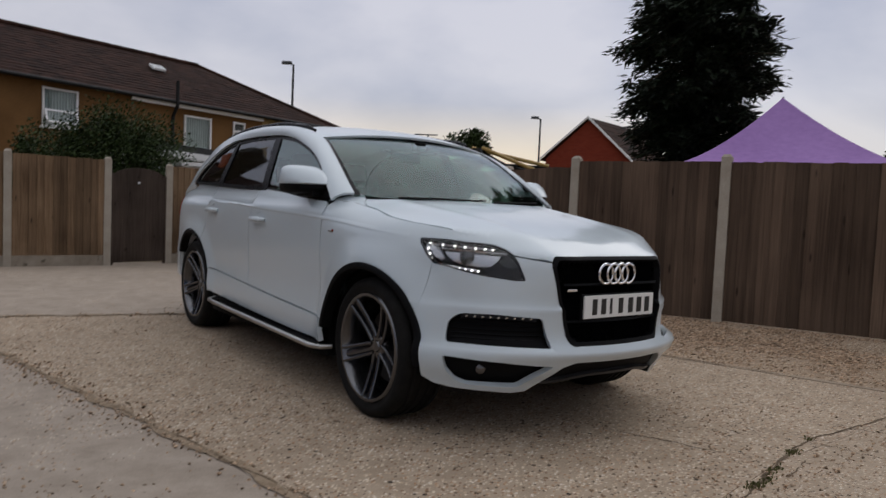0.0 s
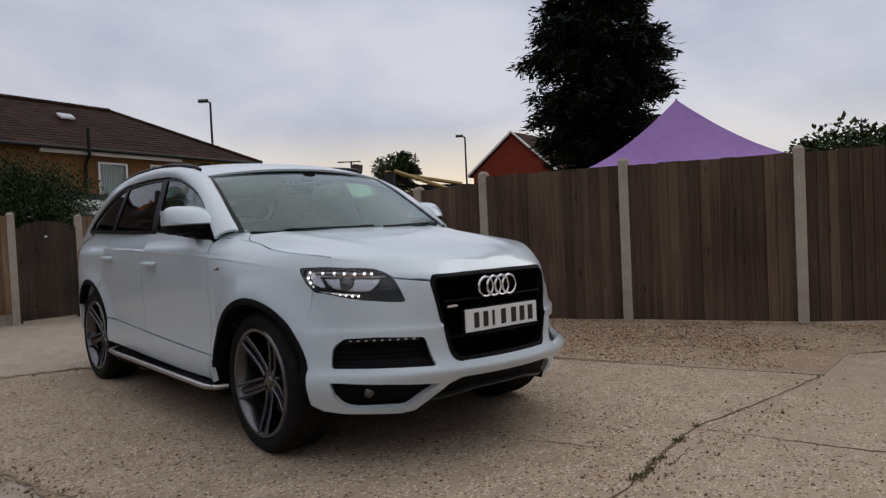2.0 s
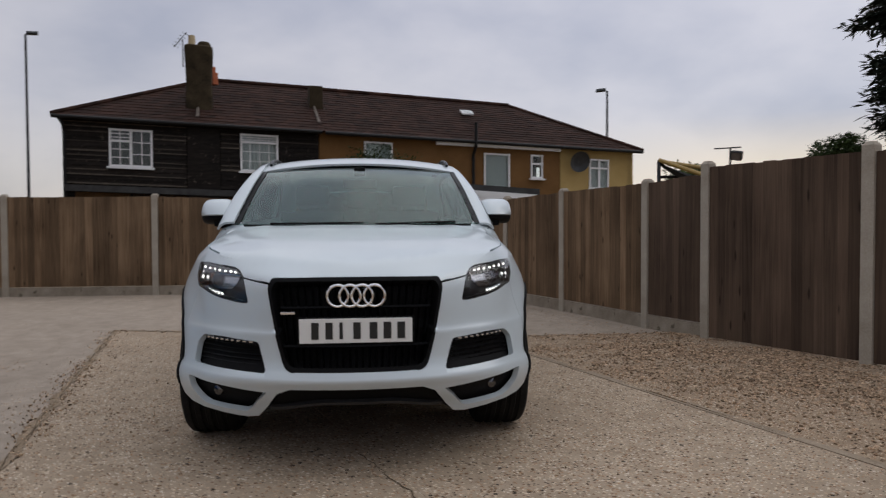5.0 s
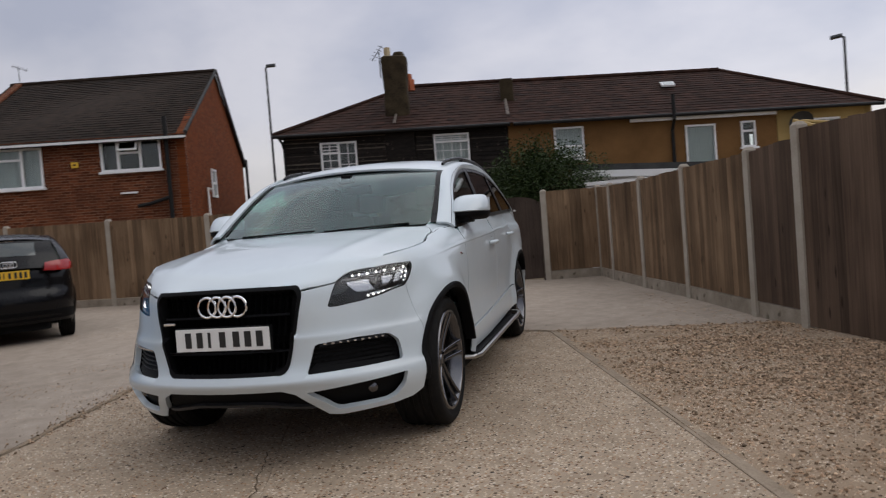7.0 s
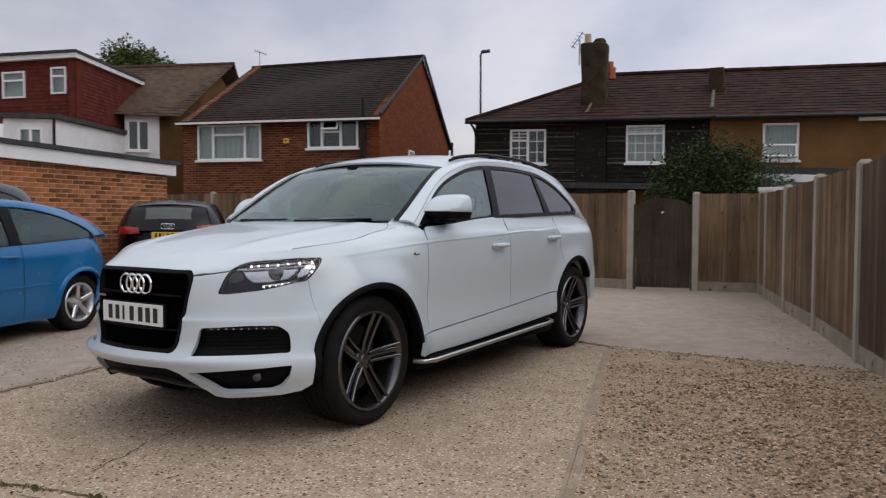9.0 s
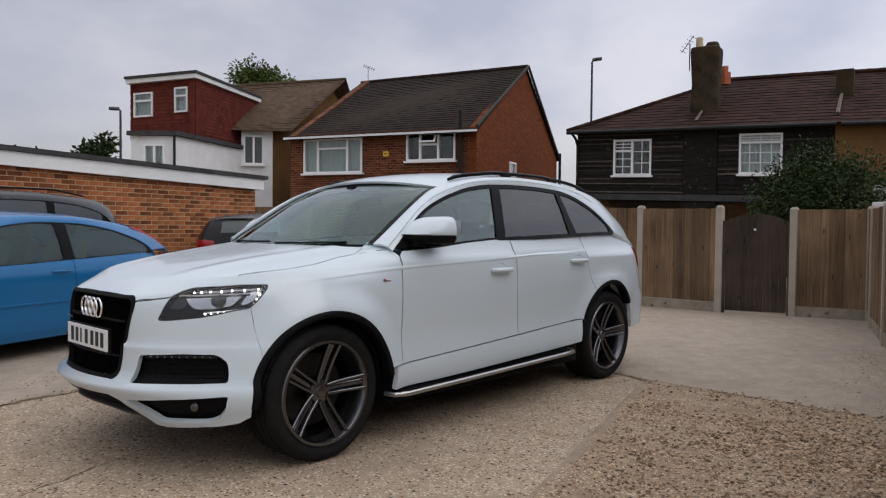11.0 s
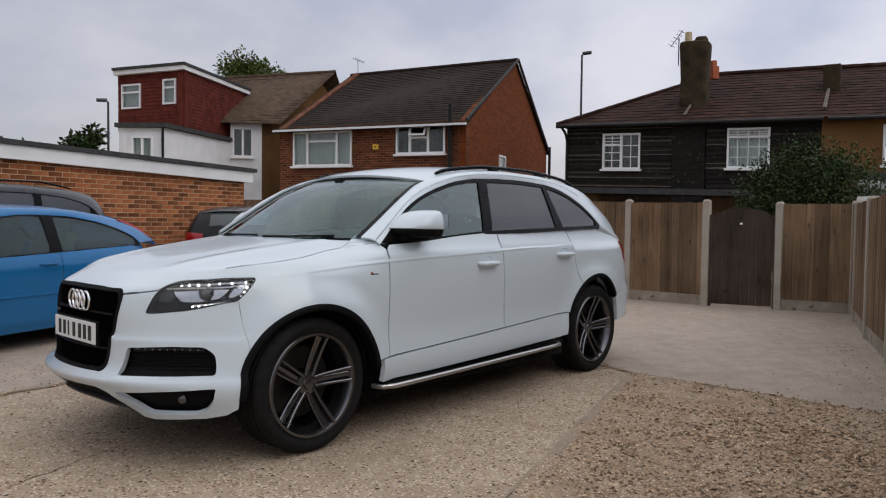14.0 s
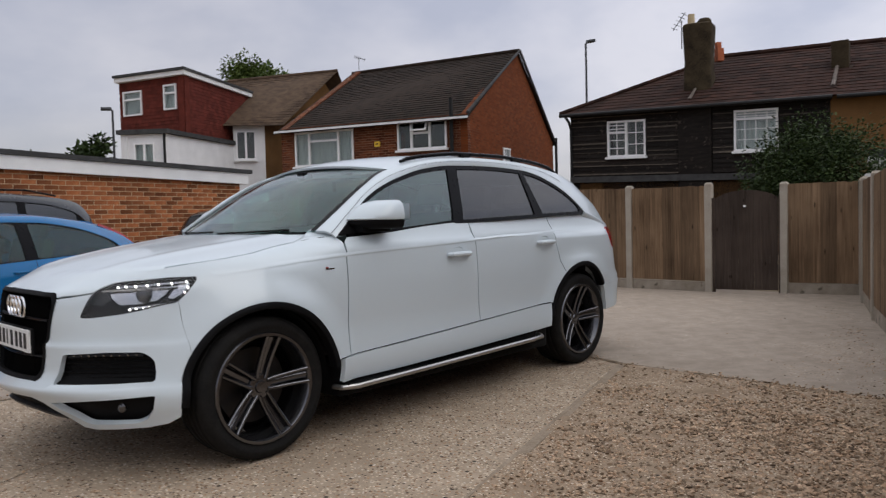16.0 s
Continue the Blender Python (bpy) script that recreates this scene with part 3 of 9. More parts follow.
def pebble(x, y, z, r):
    m = Matrix.Translation((x, y, z + r * 0.25)) @ Euler((rs.uniform(-0.4, 0.4), rs.uniform(-0.4, 0.4), rs.uniform(0, 6.3))).to_matrix().to_4x4() @ Matrix.Diagonal((r * rs.uniform(0.8, 1.5), r, r * rs.uniform(0.45, 0.8), 1))
    top, bot = bm.verts.new(m @ Vector((0, 0, 1))), bm.verts.new(m @ Vector((0, 0, -1)))
    ring = [bm.verts.new(m @ Vector((math.cos(a), math.sin(a), rs.uniform(-0.3, 0.3)))) for a in (0.2, 1.3, 2.5, 3.6, 4.8)]
    for i in range(5):
        bm.faces.new((top, ring[i], ring[(i + 1) % 5]))
        bm.faces.new((bot, ring[(i + 1) % 5], ring[i]))


count = 0
while count < 24000:
    u, v = rs.uniform(-0.7, 7.5), rs.uniform(5.2, 9.1)
    p = Vector((u, v))
    right_of = (u + 0.72) * 0.545 + (v - 7.68) * 0.838
    if right_of < 0.03 or fence_gap(p) > 3.4 or (u > 3.2 and v < 5.9):
        continue
    if v > 7.70 + 0.80 * (u + 0.72) + 0.10 * rs.random() ** 3:
        continue
    if v > 9.0 - 0.73 * (u - 1.2) + (0 if u < 2.73 else 0.2 * (u - 2.73)):
        continue
    heap = 0.55 + noise.noise((u * 1.1, v * 1.1, 6)) + 0.5 * noise.noise((u * 4, v * 4, 1))
    if rs.random() > (0.22 + 0.78 * max(0, 1 - fence_gap(p) / 2.3)) * heap:
        continue
    b = bank(u, v)
    pebble(u, v, b.z, rs.choice((0.004, 0.005, 0.006, 0.008, 0.010, 0.013)) * rs.uniform(0.7, 1.2))
    count += 1
for _ in range(22000):
    u, v = rs.uniform(-3.5, 5.0), rs.uniform(0.9, 7.6)
    if noise.noise((u * 1.7, v * 1.7, 4)) + 0.5 * noise.noise((u * 6, v * 6, 2)) > -0.05 + 0.3 * rs.random():
        pebble(u, v, 0.0, rs.choice((0.003, 0.004, 0.006, 0.008)) * rs.uniform(0.7, 1.2))
# along the joints
for a, b, n, sp in (((-4.4, 5.95), (0.50, 2.15), 1500, 0.07), ((-0.72, 7.68), (1.10, 9.12), 800, 0.05), ((-4.4, 5.95), (-0.72, 7.68), 700, 0.05), ((0.50, 2.15), (3.30, 5.03), 380, 0.07)):
    a, b = Vector(a), Vector(b)
    q = (b - a).orthogonal().normalized()
    for _ in range(n):
        t = rs.random()
        if noise.noise((t * 9, a.x, 2)) > rs.uniform(-0.5, 0.35):
            p = a.lerp(b, t) + q * rs.gauss(0, sp)
            pebble(p.x, p.y, 0.004, rs.choice((0.004, 0.005, 0.007, 0.010)) * rs.uniform(0.7, 1.2))
for _ in range(900):
    t, d = rs.random(), abs(rs.gauss(0, 0.42)) + 0.07
    u, v = -3.3 + 4.5 * t - 0.55 * d, 11.6 - 2.75 * t - 0.84 * d
    if noise.noise((u * 1.3, v * 1.3, 8)) + 0.9 * t - 0.5 * d > rs.random() * 0.9:
        pebble(u, v, 0.0, rs.choice((0.004, 0.005, 0.007, 0.009)) * rs.uniform(0.7, 1.2))
tagged(linked("loose_stones", bm, M["stone"]), "scattered brown and grey loose stones", "stones", kind="stuff")


CRACKS = [((1.99, 3.93), (2.32, 3.66), 0.006), ((2.32, 3.66), (2.62, 3.42), 0.010), ((2.62, 3.42), (3.05, 3.27), 0.020), ((2.35, 4.22), (2.78, 4.02), 0.005), ((2.30, 3.68), (2.22, 3.30), 0.004), ((1.68, 3.40), (1.83, 3.61), 0.004), ((1.47, 3.66), (0.75, 4.06), 0.006)]
# weeds and dirt in the long crack
def tuft(bm, x, y, n, h, spread):
    for _ in range(n):
        a, l = rs.uniform(0, 6.3), h * rs.uniform(0.5, 1.2)
        o = Vector((x + rs.gauss(0, spread), y + rs.gauss(0, spread), -0.03))
        d = Vector((math.cos(a), math.sin(a), 0))
        s = Vector((-d.y, d.x, 0)) * l * 0.16
        mid, tip = o + d * l * 0.4 + Vector((0, 0, l * 0.8 + 0.03)), o + d * l * 0.9 + Vector((0, 0, l * 0.75 + 0.03))
        v = [bm.verts.new(q) for q in (o - s * 0.4, o + s * 0.4, mid + s, tip, mid - s)]
        bm.faces.new(v)


bm = bmesh.new()
for cx, cy, n, sp in ((1.50, 3.28, 100, 0.08), (1.63, 3.46, 50, 0.03), (1.82, 3.73, 60, 0.025), (2.01, 3.97, 24, 0.02)):
    for _ in range(n // 3):
        t = rs.gauss(0, sp)
        tuft(bm, cx + 0.68 * t + rs.gauss(0, 0.009), cy + 0.73 * t + rs.gauss(0, 0.009), 4, rs.uniform(0.008, 0.018), 0.008)
tagged(linked("crack_weeds", bm, M["weed"]), "low green weeds growing along the concrete crack", "weeds", kind="stuff")
bm = bmesh.new()
LONG = [(0.50, 2.15), (1.40, 3.14), (1.70, 3.58), (1.97, 3.93), (2.68, 4.50), (3.30, 5.03)]
pts = []
for a, b in zip(LONG, LONG[1:]):
    pts += [Vector(a).lerp(Vector(b), i / 10) + Vector((noise.noise((i * 0.5 + a[0] * 9, 0, 0)), noise.noise((i * 0.5 + a[0] * 9, 5, 0)))) * 0.02 for i in range(10)]
rows = []
for i, p in enumerate(pts):
    w = 0.004 + 0.014 * abs(noise.noise((i * 0.7, 9, 0)))
    rows.append([Vector((p.x - 0.7 * w, p.y + 0.7 * w, 0.003)), Vector((p.x, p.y, 0.0045)), Vector((p.x + 0.7 * w, p.y - 0.7 * w, 0.003))])
quads(bm, rows)
def hair_crack(a, b, w, seed):
    n = 14
    line = [Vector(a).lerp(Vector(b), i / n) + Vector((noise.noise((i * 0.6, seed, 0)), noise.noise((i * 0.6, seed, 5)))) * 0.04 for i in range(n + 1)]
    d = (Vector(b) - Vector(a)).normalized()
    q = Vector((-d.y, d.x))
    quads(bm, [[Vector((*(p + q * w * (0.4 + abs(noise.noise((i * 0.9, seed, 9))))), 0.0025)), Vector((*(p - q * w * (0.4 + abs(noise.noise((i * 0.9, seed, 2))))), 0.0025))] for i, p in enumerate(line)])


JOINTS = [((-4.4, 5.95), (-0.72, 7.68), 0.010), ((-0.72, 7.68), (1.10, 9.12), 0.012), ((-4.4, 5.95), (0.50, 2.15), 0.007)]
# thin open joint, here and there filled level
for a, b, wd in JOINTS:
    a, b = Vector(a), Vector(b)
    q = (b - a).orthogonal().normalized()
    line = [a.lerp(b, i / 90) + q * 0.024 * noise.noise((i * 0.3, a.x, 3)) for i in range(91)]
    quads(bm, [[Vector((*(p + q * wd * max(0.08, 0.35 + 1.1 * noise.noise((i * 0.35, a.x + b.y, 2)))), 0.0085)) for q in (q, -q)] for i, p in enumerate(line)])
for a, b, w in CRACKS:
    hair_crack(a, b, w, w * 999)
tagged(linked("crack_dirt", bm, M["joint"]), "dark dirt packed along the weedy crack", "dirt", kind="stuff")
# broad broken bands of silt washed over the joints
bm = bmesh.new()
for a, b, wd in JOINTS:
    a, b = Vector(a), Vector(b)
    q = (b - a).orthogonal().normalized()
    n = int((b - a).length / 0.05)
    for k in range(3):
        line = [a.lerp(b, i / n) + q * (0.024 * noise.noise((i * 0.2, a.x, 3)) + 0.05 * noise.noise((i * 0.11, b.y, 3 + k))) for i in range(n + 1)]
        quads(bm, [[Vector((*(p + q * e * max(0.002, 0.004 + 0.065 * noise.noise((i * 0.23, a.x + 4 * e + 9 * k, k)))), 0.0055 + 0.0006 * k)) for e in (1, -1)] for i, p in enumerate(line)])
tagged(linked("joint_silt", bm, M["silt"]), "brown silt washed over the slab joints", "dirt", kind="stuff")


# ---- fences ----
def post_mesh(h):
    bm = bmesh.new()
    w = 0.05
    for x0, x1, y0, y1 in ((-w, w, -w, w),):
        v = [bm.verts.new((x, y, z)) for z, k in ((0, 1), (h - 0.03, 1), (h, 0.55)) for x, y in ((x0 * k, y0 * k), (x1 * k, y0 * k), (x1 * k, y1 * k), (x0 * k, y1 * k))]
        for a in (0, 4):
            for i in range(4):
                bm.faces.new((v[a + i], v[a + (i + 1) % 4], v[a + 4 + (i + 1) % 4], v[a + 4 + i]))
        bm.faces.new(v[8:])
    return bm


def fence_post(x, y, z, h, rz, label="grey concrete fence post with a weathered top"):
    ob = linked("fence_post", post_mesh(h), M["post"])
    ob.matrix_world = pose(x, y, z, 0, 0, rz)
    return tagged(ob, label, "fence post", "fence posts")


BOARD = {}


def board_mesh(key, w, material):
    """One feather-edged board, a metre high, thicker at one edge."""
    if key not in BOARD:
        bm = bmesh.new()
        v = [bm.verts.new(p) for z in (0, 1) for p in ((0, -0.017, z), (w, -0.004, z), (w, 0.004, z), (0, 0.004, z))]
        for i in range(4):
            bm.faces.new((v[i], v[(i + 1) % 4], v[4 + (i + 1) % 4], v[4 + i]))
        bm.faces.new(v[4:])
        bm.faces.new(v[3::-1])
        me = bpy.data.meshes.new("board")
        bm.to_mesh(me)
        bm.free()
        me.materials.append(material)
        BOARD[key] = me
    return BOARD[key]


def fence_bay(a, b, za, zb, ta, tb, material, tone, plinth, seed, face=1):
    """A bay between two posts: boards with their own heights, rails behind, a concrete gravel board below. face=1: boards face the right of a->b."""
    r = random.Random(seed)
    A, B = Vector((*a, 0)), Vector((*b, 0))
    d = (B - A)
    L = d.length
    ang = math.degrees(math.atan2(d.y, d.x))
    root = thing("timber_fence", pose(A.x, A.y, 0, 0, 0, ang), tone, "fence", "fences round the yard")
    x = 0.05
    while x < L - 0.06:
        w = 0.125
        step = min(0.104 * r.uniform(0.93, 1.06), L - 0.05 - x)
        ob = new("board", board_mesh((material, round(w, 3)), w, M[material]))
        ob.parent = root
        t = x / L
        z0, z1 = za + (zb - za) * t + plinth + 0.01, ta + (tb - ta) * t - 0.05 + r.uniform(-0.006, 0.006)
        ob.matrix_local = Matrix.Translation((x, 0.012 * -face + r.uniform(-0.003, 0.003), z0)) @ Euler((0, r.gauss(0, 0.003), 0)).to_matrix().to_4x4() @ Matrix.Diagonal((min(1.0, (L - 0.05 - x) / w), face, z1 - z0, 1))
        x += step
    for k in (0.16, 0.52, 0.88):
        h = (ta + tb - za - zb) / 2
        part("rail", boxed((0.05, 0.006, za + h * k - 0.035), (L - 0.05, 0.045, za + h * k + 0.035)), M[material], root)
    bm = bmesh.new()
    q = [Vector((0.04, y, z)) for y, z in ((-0.022, za - 0.05), (0.022, za - 0.05), (0.022, za + plinth), (-0.022, za + plinth))]
    q2 = [Vector((L - 0.04, y, z)) for y, z in ((-0.022, zb - 0.05), (0.022, zb - 0.05), (0.022, zb + plinth), (-0.022, zb + plinth))]
    v, v2 = [bm.verts.new(p) for p in q], [bm.verts.new(p) for p in q2]
    for i in range(4):
        bm.faces.new((v[i], v[(i + 1) % 4], v2[(i + 1) % 4], v2[i]))
    bm.faces.new(v[::-1])
    bm.faces.new(v2)
    if plinth > 0.03:
        part("gravel_board", bm, M["plinth"], root, "grey concrete gravel board")
    else:
        bm.free()
    return root


# along the right: corner by the gate to past the yard's end
R_TOP = [1.63, 1.615, 1.61, 1.652, 1.665, 1.77, 1.765, 1.765, 1.80, 1.82, 1.84]
R_BASE = [0.0, 0.0, 0.0, 0.0, 0.0, 0.01, 0.03, 0.02, 0.02, 0.02, 0.02]
for i in range(len(FENCE_R) - 1):
    old = i >= 4
    fence_bay(FENCE_R[i], FENCE_R[i + 1], R_BASE[i], R_BASE[i + 1], R_TOP[i] - 0.0, R_TOP[i + 1] - (0.0 if i != 4 else 0.06), "fence_old" if old else "fence_new",
              "dark weathered feather-edge fence panel on soil" if old else "brown feather-edge fence panel on a concrete gravel board", 0.02 if i >= 5 else 0.15, 40 + i, face=1)
for i, p in enumerate(FENCE_R):
    q = FENCE_R[min(i + 1, len(FENCE_R) - 1)]
    o = FENCE_R[max(i - 1, 0)]
    fence_post(p[0], p[1], R_BASE[i] - 0.06, R_TOP[i] + 0.06, math.degrees(math.atan2(q[1] - o[1], q[0] - o[0])))

GATE_L, GATE_R = (-5.487, 10.909), (-4.912, 11.77)
FENCE_L = [GATE_L, (-6.49, 10.06), (-7.865, 8.885), (-9.71, 7.32), (-11.43, 5.86), (-13.35, 4.25), (-15.3, 2.6)]
L_TOP = [1.655, 1.67, 1.735, 1.72, 1.775, 1.82, 1.84]
for i in range(len(FENCE_L) - 1):
    fence_bay(FENCE_L[i + 1], FENCE_L[i], 0, 0, L_TOP[i + 1], L_TOP[i], "fence_new", "brown feather-edge fence panel on a concrete gravel board", 0.15, 70 + i, face=1)
for i, p in enumerate(FENCE_L):
    fence_post(p[0], p[1], -0.05, L_TOP[i] + 0.05, 37)
fence_bay(GATE_R, FENCE_R[0], 0, 0, 1.64, 1.63, "fence_new", "brown feather-edge fence panel on a concrete gravel board", 0.15, 90, face=1)
fence_post(GATE_R[0], GATE_R[1], -0.05, 1.67, 35)

# arched garden gate of dark boards
gd = Vector(GATE_R) - Vector(GATE_L)
GW = gd.length - 0.12
gate = thing("garden_gate", pose(GATE_L[0], GATE_L[1], 0, 0, 0, math.degrees(math.atan2(gd.y, gd.x))) @ pose(0.06, 0, 0), "closed dark-stained boarded gate with an arched top", "gate")
nb = 8
for i in range(nb):
    x0, x1 = 0.03 + (GW - 0.06) * i / nb, 0.03 + (GW - 0.06) * (i + 1) / nb - 0.002
    bm = bmesh.new()

    def arch(x):
        return 1.33 + 0.19 * math.sqrt(max(0.0, 1 - ((x - GW / 2) / (GW / 2)) ** 2))

    n = 4
    prof = [(x0, 0.04)] + [(x0 + (x1 - x0) * k / n, arch(x0 + (x1 - x0) * k / n)) for k in range(n + 1)] + [(x1, 0.04)]
    f0 = [bm.verts.new((x, -0.018, z)) for x, z in prof]
    f1 = [bm.verts.new((x, 0.004, z)) for x, z in prof]
    bm.faces.new(f0)
    bm.faces.new(f1[::-1])
    for k in range(len(prof)):
        j = (k + 1) % len(prof)
        bm.faces.new((f0[j], f0[k], f1[k], f1[j]))
    part("board", bm, M["gate"], gate)
for z in (0.3, 1.15):
    part("ledge", boxed((0.03, 0.006, z), (GW - 0.03, 0.035, z + 0.09)), M["gate"], gate)
bm = boxed((GW * 0.46, -0.034, 1.27), (GW * 0.50, -0.018, 1.30), bevel=0.004)
part("latch", bm, M["upvc"], gate, "small pale latch plate")
for x, h in ((0.0, 1.42), (GW, 1.42)):
    part("gate_frame", boxed((x - 0.025, -0.03, 0), (x + 0.025, 0.03, h)), M["gate"], gate)


# ---- houses ----
def frame_window(house, o, right, up, w, h, cols, label, transom=(), sill=True, open_light=None, curtain=True, bars=()):
    """A white framed window in the wall plane: cols are the widths of its lights, transom[i] the height share of a cross bar in light i."""
    o, right, up = Vector(o), Vector(right).normalized(), Vector(up).normalized()
    out = right.cross(up).normalized()
    mt = Matrix((right, -out, up)).transposed().to_4x4()
    mt.translation = o
    bm = bmesh.new()
    t = 0.055
    for lo, hi in (((0, -0.05, 0), (w, 0.06, t)), ((0, -0.05, h - t), (w, 0.06, h)), ((0, -0.05, t), (t, 0.06, h - t)), ((w - t, -0.05, t), (w, 0.06, h - t))):
        box(bm, lo, hi, mt)
    x = 0.0
    tot = sum(cols)
    cells = []
    for i, c in enumerate(cols):
        x1 = x + w * c / tot
        if i:
            box(bm, (x - 0.035, -0.045, t), (x + 0.035, 0.05, h - t), mt)
        tr = transom[i] if i < len(transom) else 0
        if tr:
            box(bm, (x + 0.03, -0.044, h * tr - 0.03), (x1 - 0.03, 0.05, h * tr + 0.03), mt)
        cells.append((x, x1, tr))
        x = x1
    win = part("window", bm, M["upvc"], house, label)
    for i, (x0, x1, tr) in enumerate(cells):
        spans = ((t * 0.6, h - t * 0.6),) if not tr else ((t * 0.6, h * tr), (h * tr, h - t * 0.6))
        for j, (z0, z1) in enumerate(spans):
            if open_light == (i, j):
                mm = mt @ Matrix.Translation((0, -0.05, z1)) @ Euler((radians(-28), 0, 0)).to_matrix().to_4x4() @ Matrix.Translation((0, 0.05, -z1))
                b2 = bmesh.new()
                for lo, hi in (((x0 + 0.04, -0.09, z0), (x1 - 0.04, -0.05, z0 + 0.05)), ((x0 + 0.04, -0.09, z1 - 0.05), (x1 - 0.04, -0.05, z1)), ((x0 + 0.04, -0.09, z0 + 0.05), (x0 + 0.09, -0.05, z1 - 0.05)), ((x1 - 0.09, -0.09, z0 + 0.05), (x1 - 0.04, -0.05, z1 - 0.05))):
                    box(b2, lo, hi, mm)
                part("open_light", b2, M["upvc"], win, "opened white top light")
                part("pane", boxed((x0 + 0.05, -0.075, z0 + 0.04), (x1 - 0.05, -0.069, z1 - 0.04), mm), M["house_glass"], win)
                continue
            part("pane", boxed((x0 + 0.02, 0.0, z0), (x1 - 0.02, 0.006, z1), mt), M["house_glass"], win)
            for k, (bx, bz) in enumerate(bars):
                b2 = bmesh.new()
                for a in range(1, bx):
                    xx = x0 + (x1 - x0) * a / bx
                    box(b2, (xx - 0.011, -0.014, z0), (xx + 0.011, -0.001, z1), mt)
                for a in range(1, bz):
                    zz = z0 + (z1 - z0) * a / bz
                    box(b2, (x0 + 0.03, -0.015, zz - 0.011), (x1 - 0.03, -0.002, zz + 0.011), mt)
                if bx > 1 or bz > 1:
                    part("glazing_bar", b2, M["upvc"], win)
                else:
                    b2.free()
    if sill:
        part("sill", boxed((-0.05, -0.13, -0.06), (w + 0.05, 0.05, 0.0), mt), M["upvc"], win)
    bm = bmesh.new()
    if curtain:
        n = 40
        quads(bm, [[mt @ Vector((w * i / n, 0.10 + 0.012 * math.sin(i * 1.9), z)) for i in range(n + 1)] for z in (0.02, h - 0.02)])
        part("curtain", bm, M["curtain"], win, "pale net curtain")
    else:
        # no furnished room: a sheet coloured dark for the shade indoors
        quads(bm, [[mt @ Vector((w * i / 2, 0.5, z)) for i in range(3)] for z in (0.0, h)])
        part("room_shade_sheet", bm, M["room_shade"], win, "dark sheet painted as the unlit room behind the glass")
    return win


def facade(name, house, o, right, outline, holes, material, thick=0.22, label=""):
    right = Vector(right).normalized()
    bm = sheet(outline, holes, flat(o, right, (0, 0, 1)), 3.0, thick, right.cross(Vector((0, 0, 1))))
    return part(name, bm, material, house, label)


def tiled_slope(name, house, e0, e1, r1, r0, material, course=0.26, width=0.30, lift=0.022, label=""):
    """A roof slope of lapped tiles between its eaves e0-e1 and its ridge r0-r1 (a point for a hip end), on a deck."""
    e0, e1, r1, r0 = (Vector(p) for p in (e0, e1, r1, r0))
    n = (e1 - e0).cross(r0 + r1 - e0 - e1).normalized()
    bm = bmesh.new()
    v = [bm.verts.new(p) for p in (e0, e1, r1, r0)]
    if (r0 - r1).length < 1e-3:
        bmesh.ops.remove_doubles(bm, verts=v, dist=1e-3)
        bm.verts.ensure_lookup_table()
        v = list(bm.verts)
    bm.faces.new(v)
    slope = ((r0 + r1 - e0 - e1) / 2).length
    rows = max(3, int(slope / course))
    for k in range(rows):
        t0, t1 = k / rows, min(1.0, (k + 1.35) / rows)
        a0, b0, a1, b1 = e0.lerp(r0, t0), e1.lerp(r1, t0), e0.lerp(r0, t1), e1.lerp(r1, t1)
        w = (b0 - a0).length
        c = max(1, round(w / width))
        off = 0.5 / c if k % 2 else 0.0
        cuts = [0.0] + [min(1.0, max(0.0, (i + 1) / c - off)) for i in range(c)] + ([1.0] if off else [])
        for s0, s1 in zip(cuts, cuts[1:]):
            if s1 - s0 < 1e-4:
                continue
            g = 0.006 / max(w, 0.1)
            h = lift * RNG.uniform(0.8, 1.25)
            lo0, lo1 = a0.lerp(b0, s0 + g), a0.lerp(b0, s1 - g)
            hi0, hi1 = a1.lerp(b1, s0 + g), a1.lerp(b1, s1 - g)
            q = [bm.verts.new(p) for p in (lo0 + n * h, lo1 + n * h, hi1 + n * 0.004, hi0 + n * 0.004, lo0, lo1)]
            bm.faces.new(q[:4])
            bm.faces.new((q[4], q[5], q[1], q[0]))
    return part(name, bm, material, house, label)


def ridge_line(house, a, b, material, r=0.11):
    bm = bmesh.new()
    a, b = Vector(a), Vector(b)
    k = max(1, round((b - a).length / 0.4))
    for i in range(k):
        rod(bm, a.lerp(b, i / k), a.lerp(b, (i + 1) / k), r * 0.93, r, 8)
    part("ridge_tiles", bm, material, house)


M["house_glass"] = glazing("window_glass", (0.80, 0.88, 0.86))

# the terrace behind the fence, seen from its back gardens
# the row's lines fall gently along TD, a shear fitted to measured eaves
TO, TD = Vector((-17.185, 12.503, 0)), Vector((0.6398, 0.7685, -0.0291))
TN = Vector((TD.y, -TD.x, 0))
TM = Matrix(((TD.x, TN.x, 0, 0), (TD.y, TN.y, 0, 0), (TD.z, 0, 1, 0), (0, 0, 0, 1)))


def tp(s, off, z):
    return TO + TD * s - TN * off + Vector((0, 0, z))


def hole(s0, z0, s1, z1):
    return rect(s0, z0, s1, z1)


